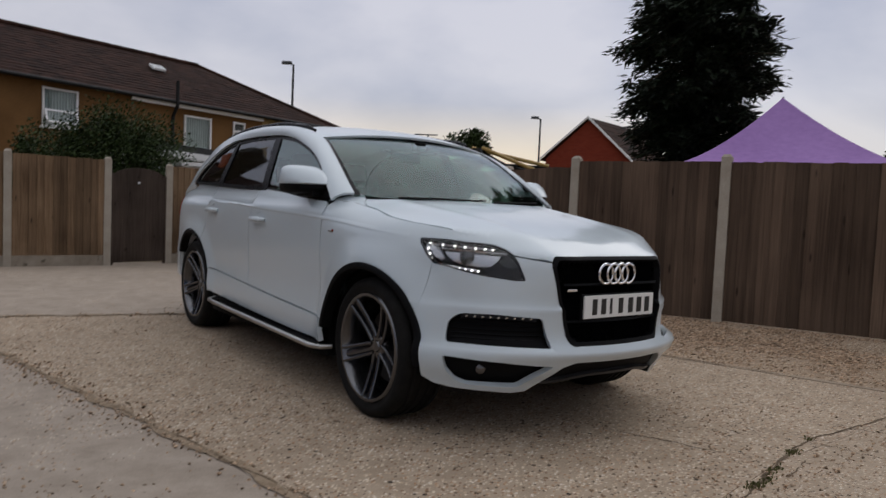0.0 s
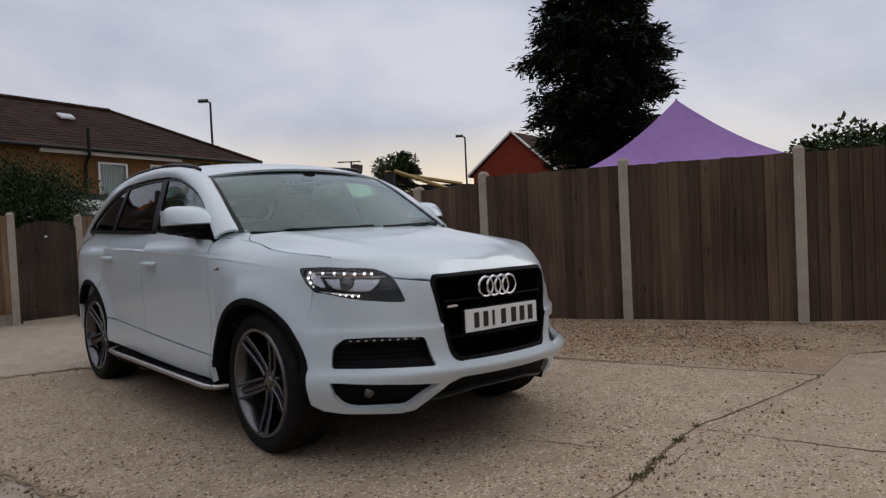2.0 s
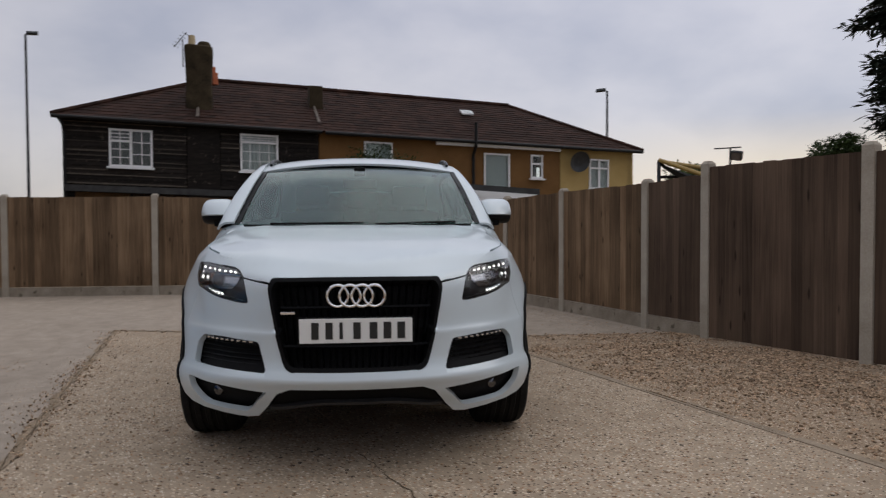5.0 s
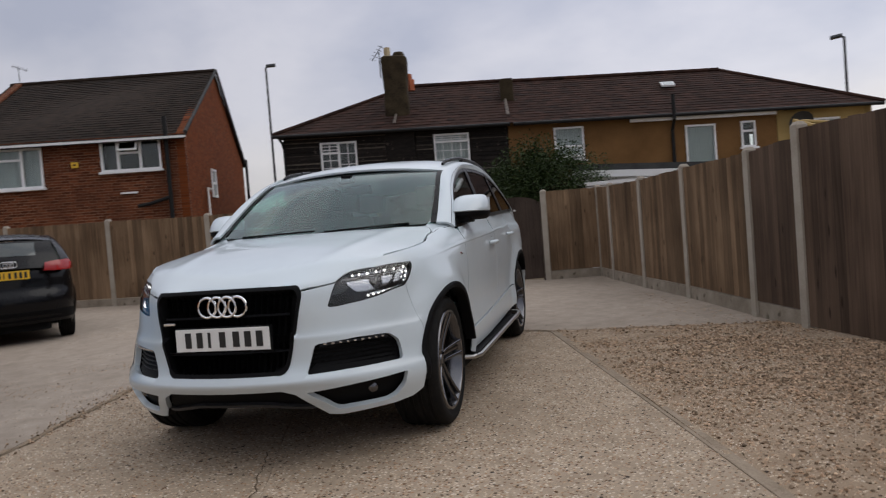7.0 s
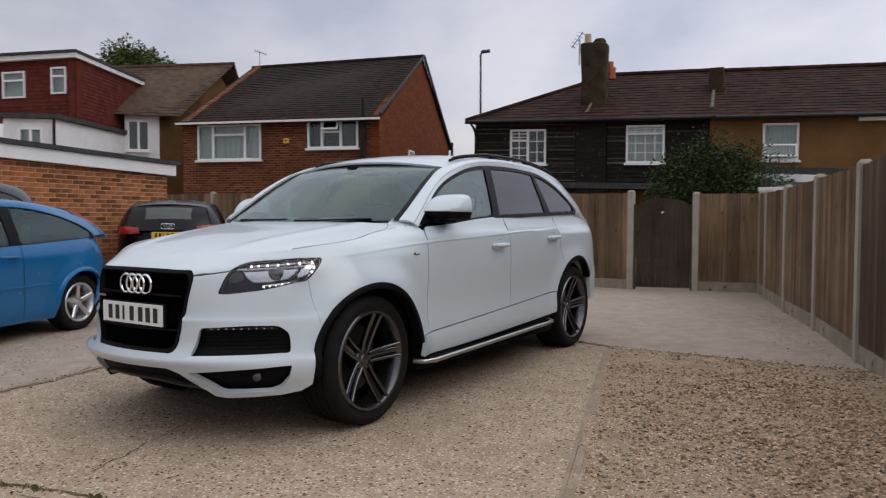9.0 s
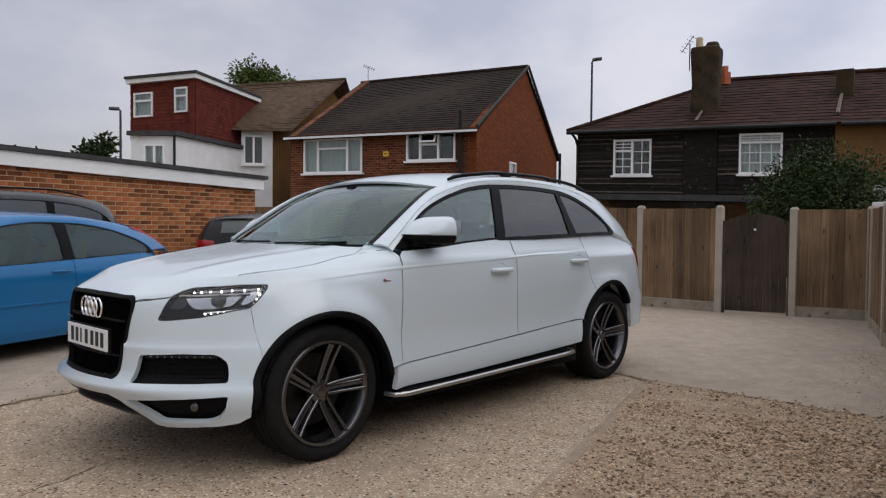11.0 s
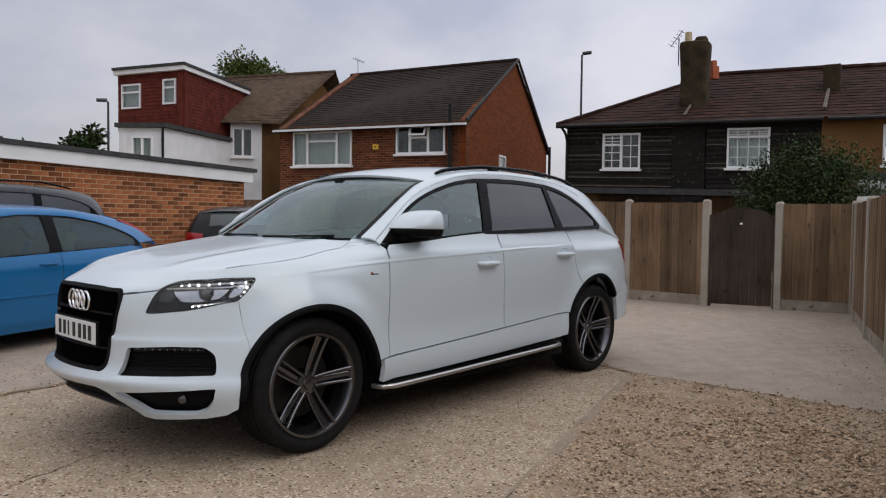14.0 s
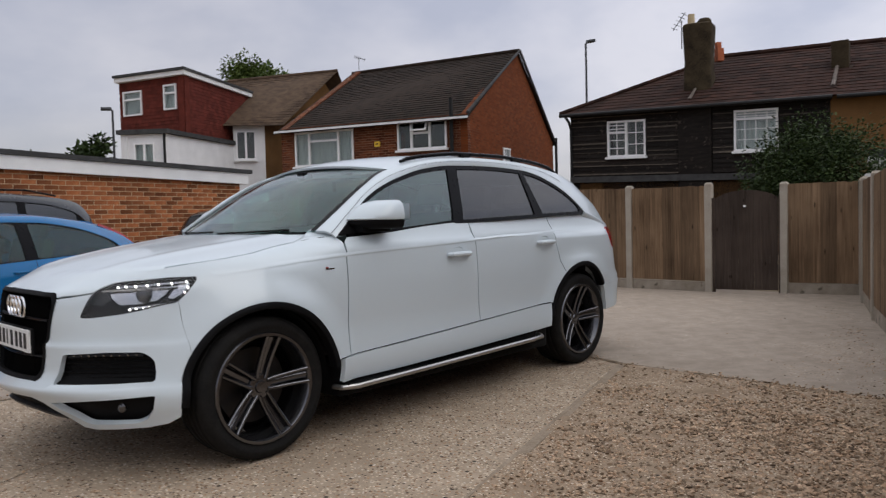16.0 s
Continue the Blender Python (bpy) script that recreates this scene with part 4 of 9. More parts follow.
EAVE = 4.335
black_house = thing("weatherboarded_house", Matrix(), "dark tarred weatherboard house under a brown tiled roof", "house")
wins = [(1.13, 2.97, 1.17, 1.09), (4.77, 3.00, 1.12, 1.13)]
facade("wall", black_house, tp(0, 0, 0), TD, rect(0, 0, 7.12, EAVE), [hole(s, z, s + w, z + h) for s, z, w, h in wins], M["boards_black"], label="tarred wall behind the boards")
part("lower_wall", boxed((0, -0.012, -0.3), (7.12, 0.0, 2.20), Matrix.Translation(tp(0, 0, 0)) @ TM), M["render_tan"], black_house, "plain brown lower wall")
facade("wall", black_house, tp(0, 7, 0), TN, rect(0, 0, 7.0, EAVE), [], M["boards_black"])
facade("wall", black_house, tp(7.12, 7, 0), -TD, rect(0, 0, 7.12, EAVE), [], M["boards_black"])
z = 2.44
k = 0
while z < EAVE - 0.06:
    spans = [(-0.04, 3.24), (4.20, 7.10)]
    for s0, s1 in spans:
        cut = [(s0, s1)]
        for ws, wz, ww, wh in wins:
            if wz - 0.12 < z + 0.14 and z < wz + wh + 0.02:
                cut = [q for a, b in cut for q in ((a, min(b, ws - 0.02)), (max(a, ws + ww + 0.02), b)) if q[1] - q[0] > 0.03]
        for a, b in cut:
            bm = bmesh.new()
            j = RNG.uniform(-0.008, 0.008)
            q = [tp(a, -0.045 - 0.004, z + j), tp(b, -0.045 - 0.004, z + RNG.uniform(-0.01, 0.01)), tp(b, -0.02, z + 0.16), tp(a, -0.02, z + 0.16), tp(a, 0.0, z + j), tp(b, 0.0, z)]
            v = [bm.verts.new(p) for p in q]
            # lower lip paler by wear and by caught light put into its colour
            worn = RNG.uniform(0.10, 0.30)
            m0, m1 = bm.verts.new(q[0].lerp(q[3], worn)), bm.verts.new(q[1].lerp(q[2], worn * RNG.uniform(0.5, 1.3)))
            lip = bm.faces.new((v[0], v[1], m1, m0))
            bm.faces.new((m0, m1, v[2], v[3]))
            under = bm.faces.new((v[4], v[5], v[1], v[0]))
            bm.faces.new((v[4], v[0], m0, v[3]))
            bm.faces.new((v[1], v[5], v[2], m1))
            if RNG.random() < (0.60 if a < 3.2 else 0.22):
                lip.material_index = under.material_index = 1
            part("weatherboard", bm, M["boards_black"], black_house).data.materials.append(M["boards_worn_lit"])
    z += 0.135
    k += 1
part("breast", boxed((0, 0, 0), (0.92, 0.10, EAVE), Matrix.Translation(tp(3.26, 0, 0)) @ TM), M["boards_black"], black_house, "smooth black chimney breast")
part("band", boxed((-0.05, -0.02, 2.22), (7.1, 0.14, 2.40), Matrix.Translation(tp(0, 0, 0)) @ TM), M["felt"], black_house, "dark lean-to edge below the boards")
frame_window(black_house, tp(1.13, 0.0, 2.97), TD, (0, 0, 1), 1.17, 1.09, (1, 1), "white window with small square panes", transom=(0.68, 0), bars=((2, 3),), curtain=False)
frame_window(black_house, tp(4.77, 0.0, 3.00), TD, (0, 0, 1), 1.12, 1.13, (1,), "white window with small panes and a row of top lights", transom=(0.78,), bars=((4, 3),))
OV = 0.28
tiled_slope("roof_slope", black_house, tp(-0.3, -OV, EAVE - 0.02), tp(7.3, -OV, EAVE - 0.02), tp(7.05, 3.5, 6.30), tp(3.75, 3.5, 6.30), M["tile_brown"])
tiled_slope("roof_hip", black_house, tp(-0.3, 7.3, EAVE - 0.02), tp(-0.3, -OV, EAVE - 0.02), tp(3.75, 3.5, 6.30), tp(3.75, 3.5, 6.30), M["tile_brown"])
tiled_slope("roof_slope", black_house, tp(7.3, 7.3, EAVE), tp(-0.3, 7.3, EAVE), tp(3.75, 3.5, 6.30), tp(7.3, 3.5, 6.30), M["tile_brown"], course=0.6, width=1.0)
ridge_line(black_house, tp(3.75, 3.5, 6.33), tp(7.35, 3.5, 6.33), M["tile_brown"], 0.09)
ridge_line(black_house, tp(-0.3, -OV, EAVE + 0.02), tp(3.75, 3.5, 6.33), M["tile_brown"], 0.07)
# chimney: a rounded sooty stack with a clay pot and an aerial
bm = bmesh.new()
rows = []
for zz, hw, hd in ((4.7, 0.40, 0.40), (5.35, 0.40, 0.38), (5.75, 0.38, 0.34), (6.35, 0.41, 0.34), (6.75, 0.43, 0.36), (6.86, 0.42, 0.35), (6.90, 0.36, 0.30)):
    c = tp(3.58, 1.2, zz)
    rows.append([c + TD * hw * (abs(math.cos(a)) ** 0.3) * (1 if math.cos(a) > 0 else -1) + TN * hd * (abs(math.sin(a)) ** 0.3) * (1 if math.sin(a) > 0 else -1) for a in (2 * math.pi * i / 24 for i in range(25))])
vs = quads(bm, rows)
bm.faces.new(vs[-1][:-1])
stack = part("chimney", bm, M["stack"], black_house, "sooty rendered chimney stack", smooth=True)
bm = bmesh.new()
lathe(bm, [(0.20, 0.0), (0.20, 0.10), (0.15, 0.17), (0.0, 0.19)], 16, Matrix.Translation(tp(3.74, 1.2, 6.88)) @ Matrix.Rotation(radians(90), 4, "X"))
part("chimney_cap", bm, M["stack"], stack, "sooty rounded chimney cap", smooth=True)
bm = bmesh.new()
rod(bm, tp(3.38, 1.1, 6.87), tp(3.38, 1.1, 7.20), 0.11, 0.10, 14)
part("chimney_pot", bm, M["clay"], stack, "pale clay chimney pot")
bm = bmesh.new()
box(bm, (-0.10, -0.10, 5.9), (0.10, 0.10, 6.28), Matrix.Translation(tp(4.0, 1.95, 0)), 0.01)
box(bm, (-0.07, -0.07, 6.28), (0.07, 0.07, 6.47), Matrix.Translation(tp(3.97, 1.95, 0)), 0.01)
part("chimney_pot", bm, M["terracotta"], stack, "red terracotta pot")
bm = bmesh.new()
rod(bm, tp(3.12, 1.0, 6.2), tp(3.12, 1.0, 7.05), 0.016, seg=6)
rod(bm, tp(2.87, 1.0, 6.78), tp(3.23, 1.0, 7.26), 0.012, seg=6)
for i in range(5):
    c = tp(2.90 + 0.075 * i, 1.0, 6.82 + 0.10 * i)
    rod(bm, c - TD * 0.09 + Vector((0, 0, 0.05)), c + TD * 0.09 - Vector((0, 0, 0.05)), 0.008, seg=5)
part("aerial", bm, M["galv"], stack, "thin metal television aerial")
bm = bmesh.new()
tube(bm, [tp(-0.12, -0.30, EAVE - 0.08), tp(-0.02, -0.24, EAVE - 0.25), tp(-0.02, -0.08, EAVE - 0.45), tp(-0.02, -0.08, 2.0)], 0.045, 8)
part("downpipe", bm, M["pipe"], black_house, "black downpipe at the corner")
for house_s, d0, d1 in ((3.55, 0.05, 0.80), (7.18, 0.2, 2.0)):
    zz = lambda d: EAVE + (6.30 - EAVE) * (d + OV) / (3.5 + OV)
    bm = bmesh.new()
    quads(bm, [[tp(house_s + k * (0.05 - 0.01 * i / 6) + 0.02 * noise.noise((i, k, 3)), d0 + (d1 - d0) * i / 6, zz(d0 + (d1 - d0) * i / 6) + 0.055 + 0.03 * (1 - abs(k))) for k in (-1, 0, 1)] for i in range(7)])
    part("roof_flashing", bm, M["lead"], black_house, "pale mortar flashing down the roof")
bm = bmesh.new()
tube(bm, [tp(-0.3, -OV - 0.03, EAVE - 0.05), tp(7.2, -OV - 0.03, EAVE - 0.05)], 0.055, 8)
part("gutter", bm, M["pipe"], black_house)

tan_house = thing("roughcast_house", Matrix(), "tan roughcast terraced house under a brown tiled roof", "house")
wins = [(8.55, 3.08, 0.92, 1.04, (1,), (0.42,), True), (12.58, 2.63, 0.92, 1.34, (1,), (), True), (14.265, 3.20, 0.44, 0.80, (1,), (0.62,), False)]
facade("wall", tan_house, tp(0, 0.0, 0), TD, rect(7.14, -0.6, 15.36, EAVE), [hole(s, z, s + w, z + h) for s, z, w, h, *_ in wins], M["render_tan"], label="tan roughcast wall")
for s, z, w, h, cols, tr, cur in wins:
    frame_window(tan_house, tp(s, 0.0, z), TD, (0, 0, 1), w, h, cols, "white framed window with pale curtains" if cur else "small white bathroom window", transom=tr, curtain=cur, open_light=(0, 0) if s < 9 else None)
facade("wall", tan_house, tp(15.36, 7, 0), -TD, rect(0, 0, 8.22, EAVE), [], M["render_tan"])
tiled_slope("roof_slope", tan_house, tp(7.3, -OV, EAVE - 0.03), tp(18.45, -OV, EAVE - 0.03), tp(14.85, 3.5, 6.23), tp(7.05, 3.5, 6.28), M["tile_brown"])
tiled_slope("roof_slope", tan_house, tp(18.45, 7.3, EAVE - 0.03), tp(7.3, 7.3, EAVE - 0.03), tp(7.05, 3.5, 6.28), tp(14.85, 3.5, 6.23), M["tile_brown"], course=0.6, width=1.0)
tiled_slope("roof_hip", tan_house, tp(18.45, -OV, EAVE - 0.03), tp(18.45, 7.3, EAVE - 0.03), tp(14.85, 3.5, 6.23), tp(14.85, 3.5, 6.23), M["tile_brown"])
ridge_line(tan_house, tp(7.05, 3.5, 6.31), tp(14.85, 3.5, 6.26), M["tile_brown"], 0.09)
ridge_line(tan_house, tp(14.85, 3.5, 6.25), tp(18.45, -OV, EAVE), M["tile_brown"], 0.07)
bm = bmesh.new()
box(bm, (-0.22, -0.3, 0), (0.22, 0.3, 1.02), Matrix.Translation(tp(7.25, 1.9, 5.05)) @ Euler((0, 0, math.atan2(TD.y, TD.x))).to_matrix().to_4x4(), 0.04)
st = part("chimney", bm, M["stack"], tan_house, "short sooty chimney stack in the roof slope")
bm = bmesh.new()
box(bm, (0.23, -0.36, 0.05), (0.29, 0.05, 0.12), Matrix.Translation(tp(7.25, 1.9, 5.35)) @ Euler((0, 0.5, math.atan2(TD.y, TD.x))).to_matrix().to_4x4())
part("flashing", bm, M["lead"], st)
# roof window
u = (tp(0, 3.5, 6.28) - tp(0, -OV, EAVE)).normalized()
c = tp(12.66, 2.0, EAVE + 0.5516 * (2.0 + OV) + 0.05)
bm = sheet(rect(-0.21, -0.19, 0.21, 0.19), [], flat(c, TD, u), 1.0, 0.06)
rw = part("roof_window", bm, M["upvc"], tan_house, "pale roof window frame")
part("pane", sheet(rect(-0.16, -0.14, 0.16, 0.14), [], flat(c + TD.cross(u) * 0.012, TD, u), 1.0, 0.01), M["curtain"], rw)
bm = bmesh.new()
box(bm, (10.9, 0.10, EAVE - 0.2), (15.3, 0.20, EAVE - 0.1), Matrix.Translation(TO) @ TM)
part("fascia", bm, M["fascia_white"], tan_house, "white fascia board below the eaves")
bm = bmesh.new()
tube(bm, [tp(7.3, -OV - 0.03, EAVE - 0.06), tp(18.42, -OV - 0.03, EAVE - 0.06)], 0.055, 8)
part("gutter", bm, M["pipe"], tan_house)
bm = bmesh.new()
tube(bm, [tp(12.2, -0.33, 4.9), tp(12.2, -0.33, 4.15), tp(12.18, -0.10, 3.85), tp(12.18, -0.10, 1.5)], 0.055, 8)
part("downpipe", bm, M["pipe"], tan_house, "black soil pipe up the wall")

yellow_house = thing("yellow_house", Matrix(), "yellow rendered end house under a brown hipped roof", "house")
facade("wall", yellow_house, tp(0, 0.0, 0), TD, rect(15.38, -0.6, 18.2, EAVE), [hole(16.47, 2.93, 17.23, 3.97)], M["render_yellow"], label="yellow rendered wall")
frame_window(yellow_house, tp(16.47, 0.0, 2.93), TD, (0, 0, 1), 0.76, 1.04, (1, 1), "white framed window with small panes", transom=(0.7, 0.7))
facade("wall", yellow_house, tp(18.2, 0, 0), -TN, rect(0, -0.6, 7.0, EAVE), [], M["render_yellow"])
bm = bmesh.new()
lathe(bm, [(0.0, 0.10), (0.20, 0.06), (0.36, -0.03), (0.37, -0.05), (0.2, 0.035), (0.0, 0.07)], 20, Matrix.Translation(tp(15.93, -0.35, 3.82)) @ Euler((0.35, 0, math.atan2(TN.y, TN.x) + 1.57)).to_matrix().to_4x4())
rod(bm, tp(15.93, -0.05, 3.75), tp(15.93, -0.32, 3.82), 0.02, seg=6)
part("satellite_dish", bm, M["galv"], yellow_house, "dark grey satellite dish on a bracket")

# lean-to roofs and white boarding behind the shrub
shed = thing("lean_to", Matrix(), "low lean-to with white fascias and a dark felt roof", "shed")
bm = bmesh.new()
LT = Matrix.Translation((-6.75, 15.12, 0)) @ Euler((0, 0, radians(40))).to_matrix().to_4x4()
box(bm, (-0.5, 0.0, 0), (2.6, 2.2, 2.02), LT)
part("wall", bm, M["render_white"], shed)
part("roof", boxed((-0.6, -0.15, 2.06), (2.7, 2.3, 2.22), LT @ Euler((0, radians(4), 0)).to_matrix().to_4x4()), M["felt"], shed)
part("fascia", boxed((-0.6, -0.2, 1.93), (2.7, -0.155, 2.08), LT @ Euler((0, radians(4), 0)).to_matrix().to_4x4()), M["fascia_white"], shed)
shed2 = thing("garden_store", Matrix(), "small white-topped garden store behind the fence", "shed")
LT = Matrix.Translation((-5.27, 13.62, 0)) @ Euler((0, 0, radians(40))).to_matrix().to_4x4()
part("body", boxed((-0.2, 0, 0), (1.3, 1.0, 1.66), LT, 0.01), M["render_white"], shed2)
part("lid", boxed((-0.24, -0.05, 1.67), (1.34, 1.05, 1.74), LT, 0.01), M["fascia_white"], shed2)


# ---- the brick house and its neighbours ----
def brick_face(name, d, c1, c2, mortar, patch):
    """Brickwork too far off to pick apart: courses drawn along the wall's own direction."""
    m, nt, p = shader(name)
    tc = nt.nodes.new("ShaderNodeTexCoord")
    dt = nt.nodes.new("ShaderNodeVectorMath")
    dt.operation = "DOT_PRODUCT"
    dt.inputs[1].default_value = d
    nt.links.new(tc.outputs["Object"], dt.inputs[0])
    sp = nt.nodes.new("ShaderNodeSeparateXYZ")
    nt.links.new(tc.outputs["Object"], sp.inputs[0])
    cb = nt.nodes.new("ShaderNodeCombineXYZ")
    nt.links.new(dt.outputs["Value"], cb.inputs[0])
    nt.links.new(sp.outputs["Z"], cb.inputs[1])
    br = nt.nodes.new("ShaderNodeTexBrick")
    br.inputs["Color1"].default_value, br.inputs["Color2"].default_value, br.inputs["Mortar"].default_value = (*c1, 1), (*c2, 1), (*mortar, 1)
    for k, v in (("Scale", 1.0), ("Mortar Size", 0.006), ("Brick Width", 0.225), ("Row Height", 0.075), ("Bias", -0.1)):
        br.inputs[k].default_value = v
    nt.links.new(cb.outputs[0], br.inputs["Vector"])
    no = nt.nodes.new("ShaderNodeTexNoise")
    no.inputs["Scale"].default_value, no.inputs["Detail"].default_value = 1.1, 7
    nt.links.new(tc.outputs["Object"], no.inputs["Vector"])
    mr = nt.nodes.new("ShaderNodeMapRange")
    mr.inputs["From Min"].default_value, mr.inputs["From Max"].default_value, mr.inputs["To Max"].default_value = 0.42, 0.70, 0.65
    nt.links.new(no.outputs["Fac"], mr.inputs["Value"])
    mx = nt.nodes.new("ShaderNodeMix")
    mx.data_type = "RGBA"
    mx.inputs[7].default_value = (*patch, 1)
    nt.links.new(mr.outputs[0], mx.inputs[0])
    nt.links.new(br.outputs["Color"], mx.inputs[6])
    nt.links.new(mx.outputs[2], p.inputs["Base Color"])
    p.inputs["Roughness"].default_value, p.inputs["Specular IOR Level"].default_value = 0.9, 0.12
    b = nt.nodes.new("ShaderNodeBump")
    b.inputs["Strength"].default_value, b.inputs["Distance"].default_value, b.invert = 0.5, 0.01, True
    nt.links.new(br.outputs["Fac"], b.inputs["Height"])
    nt.links.new(b.outputs[0], p.inputs["Normal"])
    return m


CFL, CFR, CBR = Vector((-19.44, 3.354, 0)), Vector((-16.208, 9.017, 0)), Vector((-25.24, 14.17, 0))
CBL = CFL + CBR - CFR
CD, CG = (CFR - CFL).normalized(), (CBR - CFR).normalized()
UP = Vector((0, 0, 1))
M["brick_c"] = brick_face("red_brick_face", CD, (0.075, 0.021, 0.010), (0.185, 0.058, 0.025), (0.24, 0.155, 0.10), (0.080, 0.030, 0.016))
M["brick_g"] = brick_face("red_brick_gable", CG, (0.110, 0.026, 0.0075), (0.185, 0.050, 0.0145), (0.115, 0.056, 0.026), (0.145, 0.039, 0.012))
brick_house = thing("brick_house", Matrix(), "two-storey red brick house with a dark tiled gable roof", "house")
CE = 4.27
wins = [(0.54, 3.00, 2.16, 1.10), (4.24, 3.31, 1.62, 0.86)]
CL = (CFR - CFL).length
facade("wall", brick_house, CFL, CD, rect(0, 0, CL, CE), [hole(s, z, s + w, z + h) for s, z, w, h in wins], M["brick_c"], label="red brick back wall")
frame_window(brick_house, CFL + CD * 0.54 + UP * 3.00, CD, UP, 2.16, 1.10, (1, 2, 1), "wide white three-light window with net curtains", transom=(0, 0.72, 0))
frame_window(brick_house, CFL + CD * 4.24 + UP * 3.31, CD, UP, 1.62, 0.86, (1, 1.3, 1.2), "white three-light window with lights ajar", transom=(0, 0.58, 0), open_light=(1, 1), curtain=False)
GL = (CBR - CFR).length
facade("gable_wall", brick_house, CFR, CG, [(0, 0), (GL, 0), (GL, CE), (GL * 0.5, 7.07), (0, CE)], [hole(3.36, 2.62, 4.08, 3.55)], M["brick_g"], label="red brick gable wall")
frame_window(brick_house, CFR + CG * 3.36 + UP * 2.62, CG, UP, 0.72, 0.93, (1,), "narrow white window", transom=(0.5,), sill=False, curtain=False)
facade("wall", brick_house, CBR, -CD, rect(0, 0, CL, CE), [], M["brick_c"])
facade("gable_wall", brick_house, CBL, -CG, [(0, 0), (GL, 0), (GL, CE), (GL * 0.5, 7.07), (0, CE)], [], M["brick_c"])
o1 = (CFL - CBL).normalized() * 0.30 - UP * 0.20
tiled_slope("roof_slope", brick_house, CFL - CD * 0.1 + o1 + UP * CE, CFR + CD * 0.08 + o1 + UP * CE, (CFR + CBR) / 2 + CD * 0.08 + UP * 7.10, (CFL + CBL) / 2 - CD * 0.2 + UP * 6.97, M["tile_dark"], 0.20, 0.22)
tiled_slope("roof_slope", brick_house, CBR + CD * 0.08 - o1 * 0.6 + UP * (CE - 0.2), CBL - CD * 0.1 - o1 * 0.6 + UP * (CE - 0.2), (CFL + CBL) / 2 - CD * 0.2 + UP * 6.97, (CFR + CBR) / 2 + CD * 0.08 + UP * 7.10, M["tile_dark"], 0.4, 0.6)
ridge_line(brick_house, (CFL + CBL) / 2 - CD * 0.18 + UP * 6.98, (CFR + CBR) / 2 + CD * 0.1 + UP * 7.12, M["tile_dark"], 0.09)
bm = bmesh.new()
of = (CFL - CBL).normalized() * 0.27
v = [CFL + of - CD * 0.1 + UP * (CE - 0.16), CFR + of + CD * 0.1 + UP * (CE - 0.16)]
for a, b, c in ((0.0, 0.10, 0.03),):
    q = [bm.verts.new(p) for p in (v[0], v[1], v[1] + UP * 0.065, v[0] + UP * 0.065, v[0] - of * 0.1, v[1] - of * 0.1, v[1] - of * 0.1 + UP * 0.065, v[0] - of * 0.1 + UP * 0.065)]
    for f in ((0, 1, 2, 3), (5, 4, 7, 6), (1, 5, 6, 2), (4, 0, 3, 7), (3, 2, 6, 7), (4, 5, 1, 0)):
        bm.faces.new([q[i] for i in f])
part("fascia", bm, M["fascia_white"], brick_house, "white fascia board")
bm = bmesh.new()
tube(bm, [CFR + CD * 0.1 + of + UP * (CE + 0.0), (CFR + CBR) / 2 + CD * 0.13 + UP * 7.14, CBR + CD * 0.1 - of + UP * (CE - 0.1)], 0.05, 6)
part("verge", bm, M["felt"], brick_house, "dark verge along the gable")
bm = bmesh.new()
out = CD.cross(UP)
c = CFL + CD * 6.05 + out * 0.12
tube(bm, [c + UP * 4.75, c + UP * 4.0, c + UP * 1.2], 0.06, 8)
tube(bm, [c + UP * 2.5, c - CD * 0.55 + UP * 2.35, c - CD * 0.9 + UP * 2.3], 0.05, 8)
part("soil_pipe", bm, M["pipe"], brick_house, "black soil pipe on the wall")
bm = bmesh.new()
c = CBR + CD * 0.15 - CG * 0.05
tube(bm, [c + UP * 4.5, c + UP * 1.0], 0.06, 8)
part("soil_pipe", bm, M["pipe"], brick_house)
bm = bmesh.new()
c = CFR + CG * 2.2 + CG.cross(UP) * 0.1
tube(bm, [c + CG * 0.45 + UP * 2.83, c + UP * 2.85, c + UP * 1.2], 0.04, 8)
part("waste_pipe", bm, M["fascia_white"], brick_house, "white waste pipe")
bm = bmesh.new()
c = CFL + CD * 3.55 + UP * 3.46
mt = Matrix((CD, -out, UP)).transposed().to_4x4()
mt.translation = c
box(bm, (-0.09, -0.08, 0.02), (0.09, 0.0, 0.18), mt, 0.02)
alarm = part("alarm_box", bm, M["yellow_box"], brick_house, "yellow burglar alarm box")
part("alarm_badge", boxed((-0.04, -0.086, 0.08), (0.04, -0.081, 0.12), mt), M["pipe"], alarm)
bm = bmesh.new()
box(bm, (4.70, -0.06, 2.67), (5.14, 0.0, 2.72), Matrix.Translation(CFL) @ Matrix(((CD.x, -out.x, 0, 0), (CD.y, -out.y, 0, 0), (0, 0, 1, 0), (0, 0, 0, 1))))
part("overflow_pipe", bm, M["fascia_white"], brick_house)
bm = bmesh.new()
c = (CFL + CBL) / 2 + CD * 0.12
rod(bm, c + UP * 7.1, c + UP * 7.62, 0.012, seg=6)
boom = (CD * 0.75 - UP * 0.28).normalized()
rod(bm, c + UP * 7.58 - boom * 0.22, c + UP * 7.58 + boom * 0.30, 0.010, seg=6)
for i in range(6):
    q = c + UP * 7.58 + boom * (-0.20 + 0.095 * i)
    rod(bm, q - UP * 0.07 - CG * 0.05, q + UP * 0.07 + CG * 0.05, 0.007, seg=5)
part("aerial", bm, M["galv"], brick_house, "thin television aerial on the ridge")

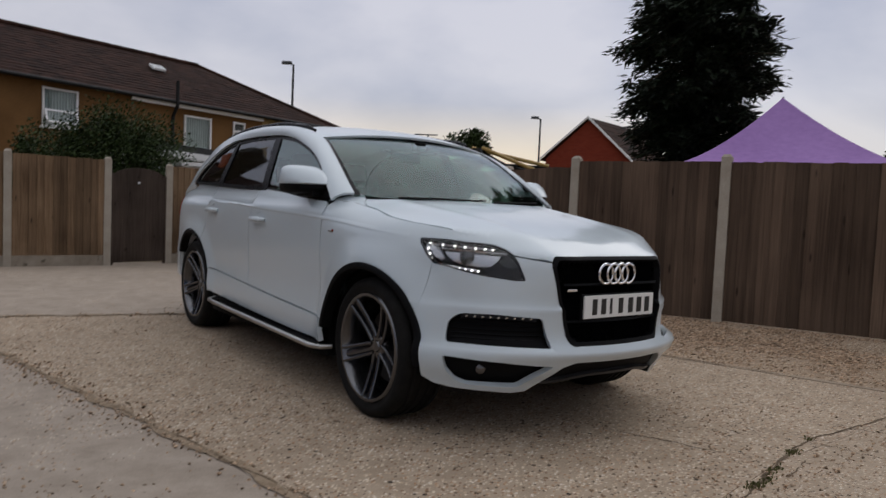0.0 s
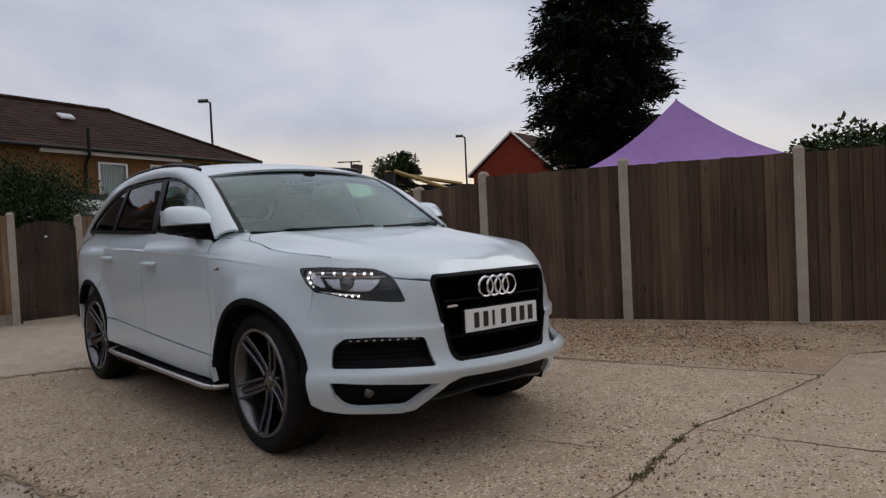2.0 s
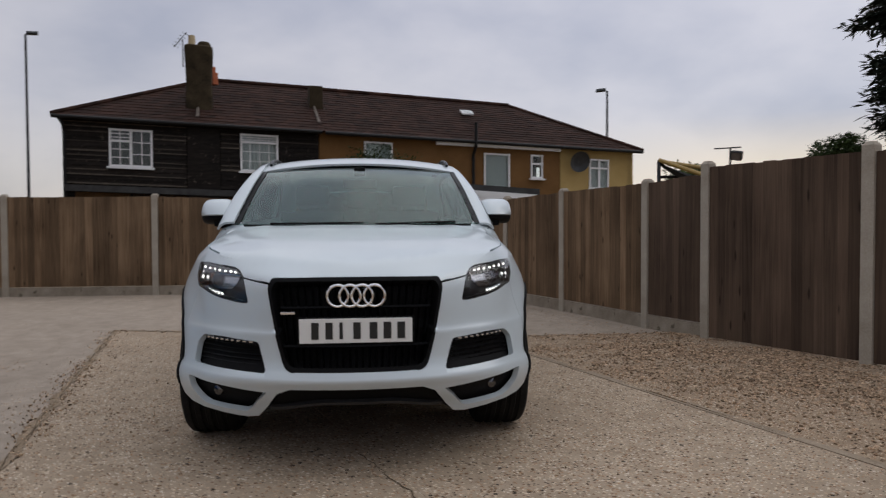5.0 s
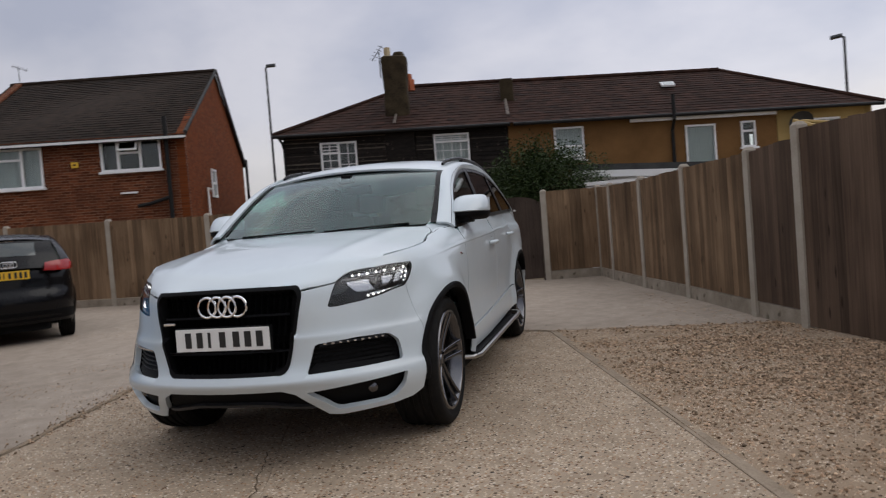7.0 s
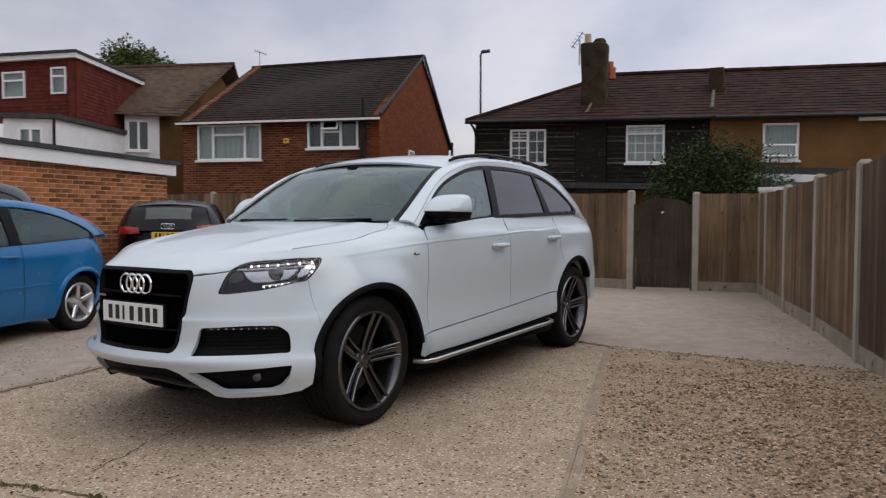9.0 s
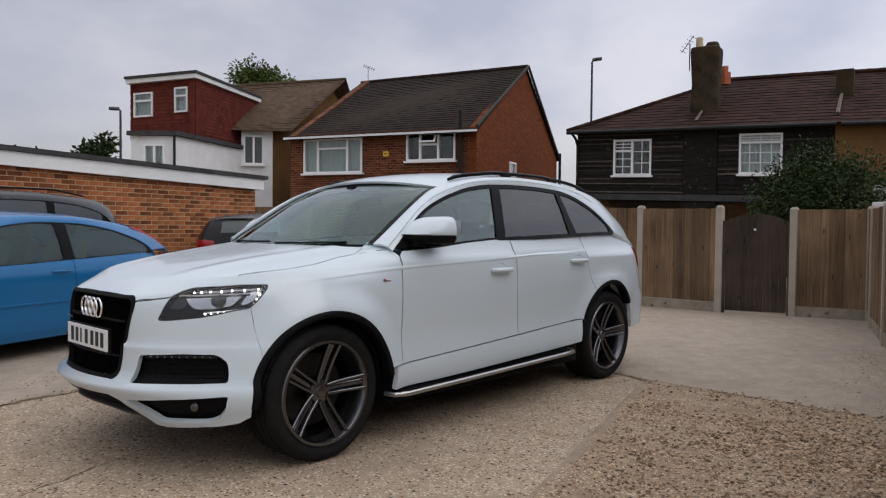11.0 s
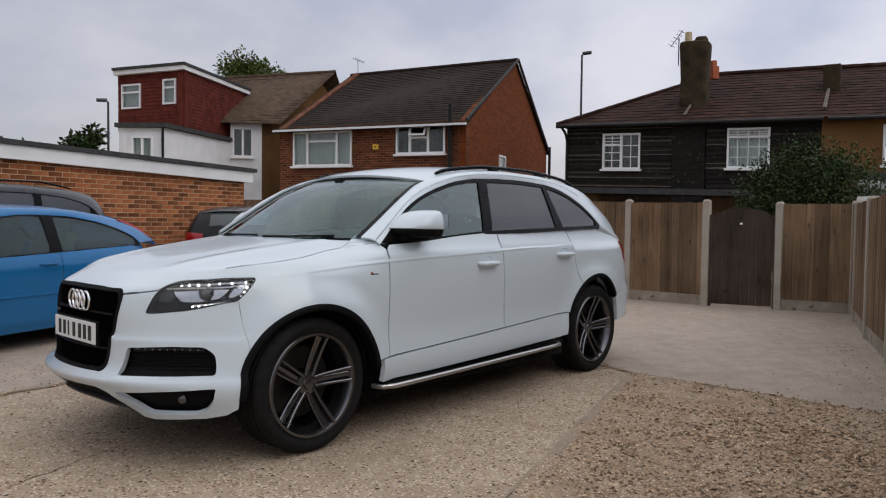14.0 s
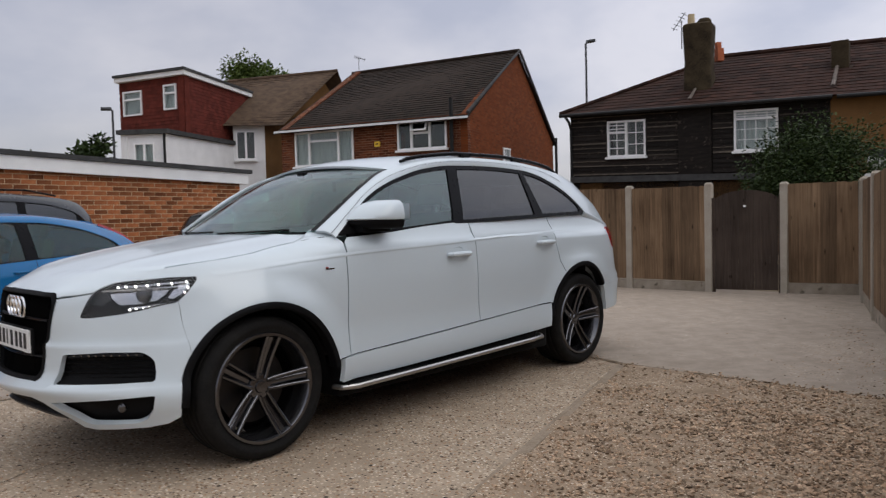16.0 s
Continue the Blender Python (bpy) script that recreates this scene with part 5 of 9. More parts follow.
# the white rendered house with a hung-tile dormer
white_house = thing("white_house", pose(-0.381, -0.199, -0.078, 0, 0, -1.42) @ Matrix.Scale(1.03, 4), "white rendered house with a red tile-hung dormer", "house")
XL, XR, XB = Vector((-18.37, -1.86, 0)), Vector((-18.13, -0.45, 0)), Vector((-21.79, 0.93, 0))
MR = Vector((-21.94, 2.02, 0))
facade("extension_wall", white_house, XL, XR - XL, rect(0, 0, (XR - XL).length, 4.08), [hole(0.42, 3.02, 1.08, 3.82)], M["render_white"], label="white rendered extension")
frame_window(white_house, XL + (XR - XL).normalized() * 0.42 + UP * 3.02, XR - XL, UP, 0.66, 0.80, (1, 1), "white two-light window with curtains")
facade("extension_wall", white_house, XR, XB - XR, rect(0, 0, (XB - XR).length, 4.08), [], M["render_white"])
facade("wall", white_house, XB, MR - XB, rect(0, 0, (MR - XB).length, 4.78), [hole(0.08, 3.55, 0.78, 4.60)], M["render_white"], label="white rendered back wall")
frame_window(white_house, XB + (MR - XB).normalized() * 0.08 + UP * 3.55, MR - XB, UP, 0.70, 1.05, (1, 1), "white two-light window", curtain=False)
XW = XL + XB - XR
facade("extension_wall", white_house, XW, XL - XW, rect(0, 0, (XL - XW).length, 4.08), [], M["render_white"])
bm = bmesh.new()
q = [p + UP * z for z in (4.085, 4.22) for p in (XL + Vector((0.12, -0.1, 0)), XR + Vector((0.15, 0.08, 0)), XB + Vector((0, 0.1, 0)), XW + Vector((0, -0.1, 0)))]
v = [bm.verts.new(p) for p in q]
for f in ((3, 2, 1, 0), (4, 5, 6, 7), (0, 1, 5, 4), (1, 2, 6, 5), (2, 3, 7, 6), (3, 0, 4, 7)):
    bm.faces.new([v[i] for i in f])
part("flat_roof", bm, M["felt"], white_house, "black felt flat roof edge")
bm = bmesh.new()
c = XR + Vector((0.06, -0.03, 0))
tube(bm, [c + UP * 4.1, c + UP * 1.0], 0.04, 8)
part("downpipe", bm, M["pipe"], white_house)
DL, DR, DB = Vector((-20.66, -2.57, 0)), Vector((-19.24, -0.11, 0)), Vector((-23.56, 1.27, 0))
DW = DL + DB - DR
dd = (DR - DL).normalized()
dwins = [(0.18, 4.95, 0.84, 0.82), (1.98, 5.02, 0.55, 0.82)]
facade("dormer_wall", white_house, DL + UP * 4.2, dd, rect(0, 0, (DR - DL).length, 1.9), [hole(s, z - 4.2, s + w, z - 4.2 + h) for s, z, w, h in dwins], M["tile_red"], label="red tile-hung dormer")
for s, z, w, h in dwins:
    frame_window(white_house, DL + dd * s + UP * z, dd, UP, w, h, (1,), "white dormer window", transom=(0.66,), sill=False)
facade("dormer_wall", white_house, DR + UP * 4.2, DB - DR, rect(0, 0, (DB - DR).length, 1.95), [], M["tile_red"], label="red tile-hung dormer")
facade("dormer_wall", white_house, DW + UP * 4.2, DL - DW, rect(0, 0, (DL - DW).length, 1.95), [], M["tile_red"])
# hung tiles as real laps
for a, b in ((DL, DR), (DR, DB)):
    d = (b - a).normalized()
    n = d.cross(UP)
    L = (b - a).length
    bm = bmesh.new()
    z = 4.22
    row = 0
    while z < 6.0:
        w = 0.19
        x = -w * 0.5 * (row % 2)
        while x < L - 0.01:
            x0, x1 = max(0, x) + 0.004, min(L, x + w) - 0.004
            if x1 - x0 > 0.03 and not (a == DL and any(s - 0.04 < x1 and x0 < s + ww + 0.04 and zz - 0.13 < z + 0.04 and z < zz + hh for s, zz, ww, hh in dwins)):
                q = [bm.verts.new(a + d * xx + n * oo + UP * zz) for xx, oo, zz in ((x0, 0.022, z), (x1, 0.022, z), (x1, 0.006, z + 0.14), (x0, 0.006, z + 0.14), (x0, 0.001, z), (x1, 0.001, z))]
                bm.faces.new(q[:4])
                bm.faces.new((q[4], q[5], q[1], q[0]))
            x += w
        z += 0.115
        row += 1
    part("hung_tiles", bm, M["tile_red"], white_house, kind="stuff")
bm = bmesh.new()
q = []
for z in (6.08, 6.22):
    q += [p + UP * z for p in (DL + Vector((0.15, -0.12, 0)), DR + Vector((0.2, 0.05, 0)), DB + Vector((0, 0.12, 0)), DW + Vector((0, -0.12, 0)))]
v = [bm.verts.new(p) for p in q]
for f in ((3, 2, 1, 0), (4, 5, 6, 7), (0, 1, 5, 4), (1, 2, 6, 5), (2, 3, 7, 6), (3, 0, 4, 7)):
    bm.faces.new([v[i] for i in f])
dr = part("dormer_roof", bm, M["fascia_white"], white_house, "flat dormer roof with white fascia")
bm = bmesh.new()
v = [bm.verts.new(p) for p in [p + UP * z for z in (6.225, 6.31) for p in (DL + Vector((0.19, -0.16, 0)), DR + Vector((0.25, 0.07, 0)), DB + Vector((0, 0.16, 0)), DW + Vector((0, -0.16, 0)))]]
for f in ((3, 2, 1, 0), (4, 5, 6, 7), (0, 1, 5, 4), (1, 2, 6, 5), (2, 3, 7, 6), (3, 0, 4, 7)):
    bm.faces.new([v[i] for i in f])
part("felt_edge", bm, M["felt"], dr)
RA, RB = Vector((-25.06, 0.2, 6.95)), Vector((-25.34, 4.60, 7.42))
tiled_slope("roof_slope", white_house, XB + Vector((0.35, -0.9, 4.72)), Vector((-21.65, 2.72, 4.74)), RB, RA, M["tile_tan"], 0.20, 0.24)
tiled_slope("roof_slope", white_house, Vector((-28.6, 5.6, 4.7)), Vector((-28.3, -1.5, 4.7)), RA, RB, M["tile_tan"], 0.4, 0.6)
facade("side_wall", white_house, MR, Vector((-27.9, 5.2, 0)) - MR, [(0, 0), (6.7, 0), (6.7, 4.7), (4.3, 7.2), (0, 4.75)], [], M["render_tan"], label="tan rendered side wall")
ridge_line(white_house, RA, RB, M["tile_tan"], 0.09)

# the flat-roofed brick garage beside the cars
GB = Vector((-9.60, 3.41, 0))
GA = GB + Vector((0.776, -0.631, 0)) * 11.0
GD = (GB - GA).normalized()
GN = -GD.cross(UP)
if GN.y < 0:
    GN = -GN
garage = thing("garage", Matrix(), "flat-roofed orange brick garage with a white fascia", "garage")
glen = (GB - GA).length
mt = Matrix((GD, -GN, UP)).transposed().to_4x4()
mt.translation = GA
part("wall", boxed((0, 0.0065, 0), (glen - 0.0065, 6.0, 2.1), mt), M["mortar"], garage, "mortared wall core")
BW, BH = 0.225, 0.075


def brick_mesh(w):
    bm = boxed((0.006, 0.0, 0.006), (w - 0.006, 0.05, BH - 0.006), bevel=0.003)
    me = bpy.data.meshes.new("brick")
    bm.to_mesh(me)
    bm.free()
    me.materials.append(M["brick_orange"])
    return me


full, half = brick_mesh(BW), brick_mesh(BW / 2)
rest = bmesh.new()
made = 0
for r in range(29):
    x = glen
    k = 0
    while x > 0:
        w = BW / 2 if (k == 0 and r % 2) else BW
        x -= w
        k += 1
        if x < 0:
            break
        near = glen - 5.2 < x and r >= 13 and made < 300
        if near:
            ob = new("brick", half if w < BW else full)
            ob.parent = garage
            ob.matrix_local = mt @ Matrix.Translation((x, RNG.uniform(0, 0.004), r * BH)) @ Euler((0, RNG.gauss(0, 0.006), 0)).to_matrix().to_4x4()
            made += 1
        else:
            box(rest, (x + 0.006, RNG.uniform(0, 0.004), r * BH + 0.006), (x + w - 0.006, 0.05, r * BH + BH - 0.006), mt)
part("brickwork", rest, M["brick_orange"], garage, "orange stock bricks", kind="stuff")
rest = bmesh.new()
for r in range(29):
    for k in range(20):
        x0 = k * BW - (BW / 2 if r % 2 else 0) + 0.06
        box(rest, (glen - 0.03, max(0.06, x0) + 0.005, r * BH + 0.005), (glen, x0 + BW - 0.005, r * BH + BH - 0.005), mt)
part("brickwork", rest, M["brick_orange"], garage, kind="stuff")
fall = mt.copy() @ Matrix(((1, 0, 0, 0), (0, 1, 0, 0), (-0.022, 0, 1, 0.022 * glen), (0, 0, 0, 1)))
part("fascia", boxed((-0.3, -0.09, 1.985), (glen + 0.14, 6.2, 2.19), fall), M["fascia_white"], garage, "white fascia board")
part("roof", boxed((-0.35, -0.13, 2.193), (glen + 0.22, 6.3, 2.265), fall), M["felt"], garage, "black felt flat roof")

# ---- lamps, tent, trees ----
def street_lamp(base, height, arm, rz, label):
    root = thing("street_lamp", pose(*base, 0, 0, rz), label, "street lamp", "street lamps")
    bm = bmesh.new()
    rod(bm, (0, 0, 0), (0, 0, height * 0.22), 0.10, 0.09, 10)
    rod(bm, (0, 0, height * 0.22), (0, 0, height), 0.06, 0.045, 10)
    part("pole", bm, M["galv"], root)
    bm = bmesh.new()
    rod(bm, (0, 0, height - 0.02), (arm * 0.5, 0, height + 0.05), 0.035, 0.035, 8)
    part("arm", bm, M["galv"], root)
    bm = bmesh.new()
    rows = []
    for i in range(9):
        t = i / 8
        w = 0.11 * math.sin(math.pi * (0.12 + 0.83 * t)) + 0.02
        rows.append([Vector((arm * 0.3 + 0.42 * t * math.copysign(1, arm), w * math.cos(a), height + 0.05 + (0.10 if math.sin(a) > 0 else 0.055) * math.sin(a))) for a in (2 * math.pi * k / 10 for k in range(11))])
    vs = quads(bm, rows)
    bmesh.ops.remove_doubles(bm, verts=bm.verts, dist=1e-4)
    bmesh.ops.holes_fill(bm, edges=bm.edges)
    part("lantern", bm, M["galv"], root, smooth=True)
    return root


street_lamp((-8.1, 30.7, 0), 6.83, -0.25, 0, "tall slim grey street lamp behind the terrace")
street_lamp((-26.43, 16.1, 0), 8.78, 0.12, 45, "tall slim grey street lamp between the houses")
street_lamp((3.05, 40.1, 0), 6.1, -0.3, 0, "slim grey street lamp behind the fence")
street_lamp((-27.55, -4.36, 0), 6.15, -0.15, 90, "slim grey street lamp beyond the garage")

# purple gazebo: a concave peaked canopy with a valance on four legs
tent = thing("gazebo_tent", pose(4.23, 10.33, 0, 0, 0, -14), "purple peaked canvas gazebo behind the weathered fence", "gazebo")
H0, H1, HW = 1.76, 2.80, 1.45


def canvas(u, v):
    a = max(abs(u), abs(v))
    b = min(abs(u), abs(v))
    rise = (1 - a) ** 1.45
    sag = 0.05 * (1 - (b / max(a, 1e-4)) ** 2) * (4 * a * (1 - a))
    return Vector((u * HW, v * HW, H0 + (H1 - H0) * rise - sag))


bm = bmesh.new()
n = 20
for du, dv in ((1, 0), (0, 1), (-1, 0), (0, -1)):
    quads(bm, [[canvas(du * a - dv * a * b, dv * a + du * a * b) for b in (-1 + 2 * k / 16 for k in range(17))] for a in (0.0001 + 0.9999 * i / n for i in range(n + 1))])
bmesh.ops.remove_doubles(bm, verts=bm.verts, dist=0.002)
bmesh.ops.recalc_face_normals(bm, faces=bm.faces)
part("canopy", bm, M["canvas"], tent, smooth=True, sharp=25)
bm = bmesh.new()
for sx, sy, dx, dy in ((-1, -1, 1, 0), (1, -1, 0, 1), (1, 1, -1, 0), (-1, 1, 0, -1)):
    quads(bm, [[Vector((HW * (sx + dx * 2 * i / 24), HW * (sy + dy * 2 * i / 24), z)) for i in range(25)] for z in (H0, H0 - 0.22)])
part("valance", bm, M["canvas"], tent)
for sx in (-1, 1):
    for sy in (-1, 1):
        bm = bmesh.new()
        rod(bm, (sx * HW * 0.97, sy * HW * 0.97, -0.05), (sx * HW * 0.97, sy * HW * 0.97, H0 - 0.02), 0.02, seg=8)
        part("leg", bm, M["galv"], tent)
bm = bmesh.new()
rod(bm, (0, 0, H1 - 0.5), (0, 0, H1 + 0.01), 0.02, 0.012, seg=8)
part("peak_pole", bm, M["galv"], tent)


def leaf_card(bm, c, d, n, l, w):
    """One small pointed leaf or spray, bent along its middle."""
    s = d.cross(n).normalized() * w
    a, b = c + d * l * 0.45 + s + n * w * 0.3, c + d * l * 0.45 - s + n * w * 0.3
    v = [bm.verts.new(p) for p in (c, a, c + d * l, b)]
    bm.faces.new(v)


def conifer(x, y, height, radius, seed):
    """A tall dense cypress-like conifer: whorls of drooping boughs, each with many flat sprays."""
    r = random.Random(seed)
    root = thing("conifer_tree", pose(x, y, -0.05), "tall dense dark green conifer behind the fence", "tree")
    bm = bmesh.new()
    rod(bm, (0, 0, 0), (0, 0, height * 0.95), 0.20, 0.03, 10)
    part("trunk", bm, M["bark"], root)
    limbs, crown = bmesh.new(), bmesh.new()
    z = 1.6
    while z < height - 0.3:
        t = z / height
        reach = radius * (1.0 if t < 0.45 else (1 - (t - 0.45) / 0.55) ** 0.75) * (0.9 + 0.12 * math.sin(z * 2.1))
        for _ in range(13):
            a = r.uniform(0, 6.283)
            L = reach * r.uniform(0.72, 1.16)
            d = Vector((math.cos(a), math.sin(a), 0))
            p0 = Vector((0, 0, z))
            tip = p0 + d * L + Vector((0, 0, r.uniform(-0.25, 0.18)))
            mid = p0 + d * L * 0.55 + Vector((0, 0, 0.12))
            rod(limbs, p0, mid, 0.035, 0.02, 5, False)
            rod(limbs, mid, tip, 0.02, 0.006, 5, False)
            for i in range(250):
                k = r.random() ** 0.7
                c = (p0.lerp(mid, k / 0.55) if k < 0.55 else mid.lerp(tip, (k - 0.55) / 0.45)) + Vector((r.gauss(0, 0.07), r.gauss(0, 0.07), r.gauss(-0.04, 0.06)))
                dd = (d * r.uniform(0.3, 1.2) + Vector((r.gauss(0, 0.6), r.gauss(0, 0.6), r.uniform(-0.7, 0.35)))).normalized()
                nn = Vector((r.gauss(0, 0.5), r.gauss(0, 0.5), 1)).normalized()
                leaf_card(crown, c, dd, nn, r.uniform(0.09, 0.20), r.uniform(0.015, 0.030))
        z += 0.20
    part("bough", limbs, M["bark"], root, kind="stuff")
    part("crown", crown, M["needle"], root)
    return root


conifer(3.64, 12.35, 8.8, 1.21, 3)


def broadleaf(name, x, y, base, height, rx, rz, leaves, size, material, label, category, seed, stems=3):
    """A shrub or small tree: branching stems and an uneven crown of single leaves gathered in clumps."""
    r = random.Random(seed)
    root = thing(name, pose(x, y, base), label, category)
    bm = bmesh.new()
    clumps = []
    for _ in range(stems):
        a = r.uniform(0, 6.283)
        top = Vector((math.cos(a) * rx * 0.4, math.sin(a) * rx * 0.4, height - rz * 1.0))
        rod(bm, (r.gauss(0, 0.05), r.gauss(0, 0.05), 0), top, 0.03 + height * 0.014, 0.025, 6)
        for _ in range(9):
            b = r.uniform(0, 6.283)
            e = r.uniform(-0.5, 1.0)
            c = Vector((math.cos(b) * rx * math.cos(e) * r.uniform(0.4, 1.0), math.sin(b) * rx * math.cos(e) * r.uniform(0.4, 1.0), height - rz + rz * math.sin(e) * r.uniform(0.6, 1.0)))
            rod(bm, top, c, 0.018, 0.006, 5, False)
            clumps.append((c, r.uniform(0.22, 0.45) * rx))
    part("trunk", bm, M["bark"], root)
    bm = bmesh.new()
    for i in range(leaves):
        c, s = clumps[i % len(clumps)]
        v = Vector((r.gauss(0, 1), r.gauss(0, 1), r.gauss(0, 0.8)))
        p = c + v.normalized() * s * (r.random() ** 0.5)
        d = (v.normalized() + Vector((r.gauss(0, 0.5), r.gauss(0, 0.5), r.gauss(-0.2, 0.5)))).normalized()
        leaf_card(bm, p, d, Vector((r.gauss(0, 0.6), r.gauss(0, 0.6), 1)).normalized(), size * r.uniform(0.6, 1.4), size * 0.32)
    part("crown", bm, material, root)
    return root


broadleaf("garden_shrub", -6.78, 13.66, -0.05, 2.74, 1.30, 1.12, 22000, 0.058, M["leaf"], "dense dark green garden shrub behind the gate", "shrub", 4, stems=5)
broadleaf("garden_shrub", -8.18, 14.16, -0.05, 2.6, 0.95, 1.05, 10000, 0.075, M["leaf"], "dense dark green garden shrub behind the fence", "shrub", 6, stems=4)
broadleaf("garden_tree", -34.7, 0.72, -0.05, 10.0, 1.75, 1.45, 9000, 0.17, M["leaf_light"], "light green tree above the far roofs", "tree", 8, stems=4)
broadleaf("garden_tree", -31.1, -6.5, -0.05, 5.6, 1.15, 1.5, 2600, 0.28, M["leaf"], "small dark tree beyond the garage roof", "tree", 9)
broadleaf("garden_tree", -31.5, -11.27, -0.05, 4.6, 2.2, 1.0, 2500, 0.28, M["leaf"], "low dark trees beyond the garage roof", "tree", 19)
broadleaf("garden_tree", -1.2, 50.2, -0.05, 7.3, 1.55, 2.5, 7000, 0.20, M["leaf"], "small far tree above the fence", "tree", 10)
broadleaf("garden_tree", 18.0, 30.0, -0.05, 4.6, 2.2, 1.6, 3500, 0.26, M["leaf"], "dark bushy trees far behind the fence", "tree", 12)
broadleaf("garden_tree", 21.5, 31.0, -0.05, 5.4, 2.4, 1.9, 3500, 0.26, M["leaf"], "dark bushy trees far behind the fence", "tree", 13)
broadleaf("garden_tree", -5.6, 34.1, -0.05, 3.9, 1.1, 1.0, 3000, 0.16, M["leaf_light"], "yellowing bush beside the end house", "tree", 14)

# far red gable house
far_house = thing("gable_house", Matrix(), "far red brick gable house with white barge boards", "house")
P0, P1 = Vector((3.45, 40.2, 0)), Vector((7.9, 39.6, 0))
PD = (P1 - P0).normalized()
PL = (P1 - P0).length
M["brick_far"] = brick_face("far_red_brick", PD, (0.17, 0.028, 0.016), (0.22, 0.042, 0.022), (0.18, 0.05, 0.03), (0.19, 0.034, 0.018))
facade("gable_wall", far_house, P0, PD, [(0, 0), (PL, 0), (PL, 4.0), (PL / 2, 6.15), (0, 4.0)], [], M["brick_far"])
bk = (PD.cross(UP) * -0.9 + PD * 0.45).normalized() * 7
tiled_slope("roof_slope", far_house, P1 + PD * 0.2 + UP * 3.85 - bk * 0.03, P1 + PD * 0.2 + UP * 3.85 + bk, P0 + PD * PL / 2 + UP * 6.25 + bk, P0 + PD * PL / 2 + UP * 6.25 - bk * 0.03, M["tile_brown"], 0.4, 0.5)
tiled_slope("roof_slope", far_house, P0 - PD * 0.2 + UP * 3.85 + bk, P0 - PD * 0.2 + UP * 3.85 - bk * 0.03, P0 + PD * PL / 2 + UP * 6.25 - bk * 0.03, P0 + PD * PL / 2 + UP * 6.25 + bk, M["tile_brown"], 0.4, 0.5)
for e in (P0 - PD * 0.2 + UP * 3.9, P1 + PD * 0.2 + UP * 3.9):
    bm = bmesh.new()
    f = P0 + PD * PL / 2 + UP * 6.2
    s = bk.normalized() * -0.25
    q = [bm.verts.new(p) for p in (e + s, f + s, f + s + UP * 0.12, e + s + UP * 0.12, e + s * 0.7, f + s * 0.7, f + s * 0.7 + UP * 0.12, e + s * 0.7 + UP * 0.12)]
    for g in ((0, 1, 2, 3), (5, 4, 7, 6), (1, 5, 6, 2), (4, 0, 3, 7), (3, 2, 6, 7), (4, 5, 1, 0)):
        bm.faces.new([q[i] for i in g])
    part("barge_board", bm, M["fascia_white"], far_house)

# floodlight on a tall slim pole behind the end of the fence
flood = thing("floodlight", pose(-1.7, 23.9, 0), "floodlight and flat panel on a slim pole", "lamp")
bm = bmesh.new()
rod(bm, (0, 0, -0.05), (0, 0, 3.42), 0.035, 0.03, 8)
part("pole", bm, M["galv"], flood)
part("panel", boxed((-0.45, -0.08, 3.43), (0.30, 0.08, 3.455), bevel=0.008), M["pipe"], flood, "flat dark top panel")
head = part("lamp_head", boxed((0.0, -0.10, -0.13), (0.32, 0.10, 0.13), Matrix.Translation((0.04, -0.1, 3.22)) @ Euler((0.3, 0.15, 0)).to_matrix().to_4x4(), 0.03), M["pipe"], flood, "black lamp housing")
part("glass", boxed((0.03, -0.106, -0.10), (0.29, -0.101, 0.10), Matrix.Translation((0.04, -0.1, 3.22)) @ Euler((0.3, 0.15, 0)).to_matrix().to_4x4()), M["lead"], head)

# garden swing seat whose canopy shows above the fence
swing = thing("garden_swing_seat", Matrix(), "yellow-framed garden swing seat with a sagging dark canopy", "swing seat")
A, B = Vector((0.02, 11.35, 2.04)), Vector((0.18, 10.85, 2.01))
C, D = Vector((1.20, 11.25, 1.80)), Vector((0.98, 10.75, 1.70))
for p, q in ((B, D), (A, C)):
    bm = bmesh.new()
    rod(bm, p, q, 0.028, seg=8)
    part("canopy_beam", bm, M["steel_yellow"], swing, "yellow enamelled beam")
bm = bmesh.new()
quads(bm, [[A.lerp(C, t) + Vector((0, 0, -0.02 - 0.10 * math.sin(math.pi * t))), A.lerp(C, t).lerp(B.lerp(D, t), 0.5) + Vector((0, 0, -0.06 - 0.14 * math.sin(math.pi * t))), B.lerp(D, t) + Vector((0, 0, -0.02 - 0.06 * math.sin(math.pi * t)))] for t in (i / 10 for i in range(11))])
bmesh.ops.solidify(bm, geom=bm.faces[:], thickness=0.006)
part("canopy", bm, M["felt"], swing, "dark sagging canopy cloth", smooth=True)
bm = bmesh.new()
quads(bm, [[p + Vector((0, 0, -dz)) for p in (A, A.lerp(B, 0.5), B)] for dz in (0.0, 0.12, 0.26)])
bmesh.ops.solidify(bm, geom=bm.faces[:], thickness=0.006)
part("side_flap", bm, M["felt"], swing)
for p in (A, B, C, D):
    bm = bmesh.new()
    rod(bm, (p.x, p.y, -0.05), p, 0.022, seg=8)
    part("leg", bm, M["galv"], swing)
bm = bmesh.new()
rod(bm, A + Vector((0.02, 0, -0.22)), C + Vector((0, 0, -0.02)), 0.02, seg=8)
part("cross_rail", bm, M["pipe"], swing)
part("seat", boxed((0.15, 10.8, 0.42), (1.0, 11.25, 0.52), bevel=0.03), M["felt"], swing)


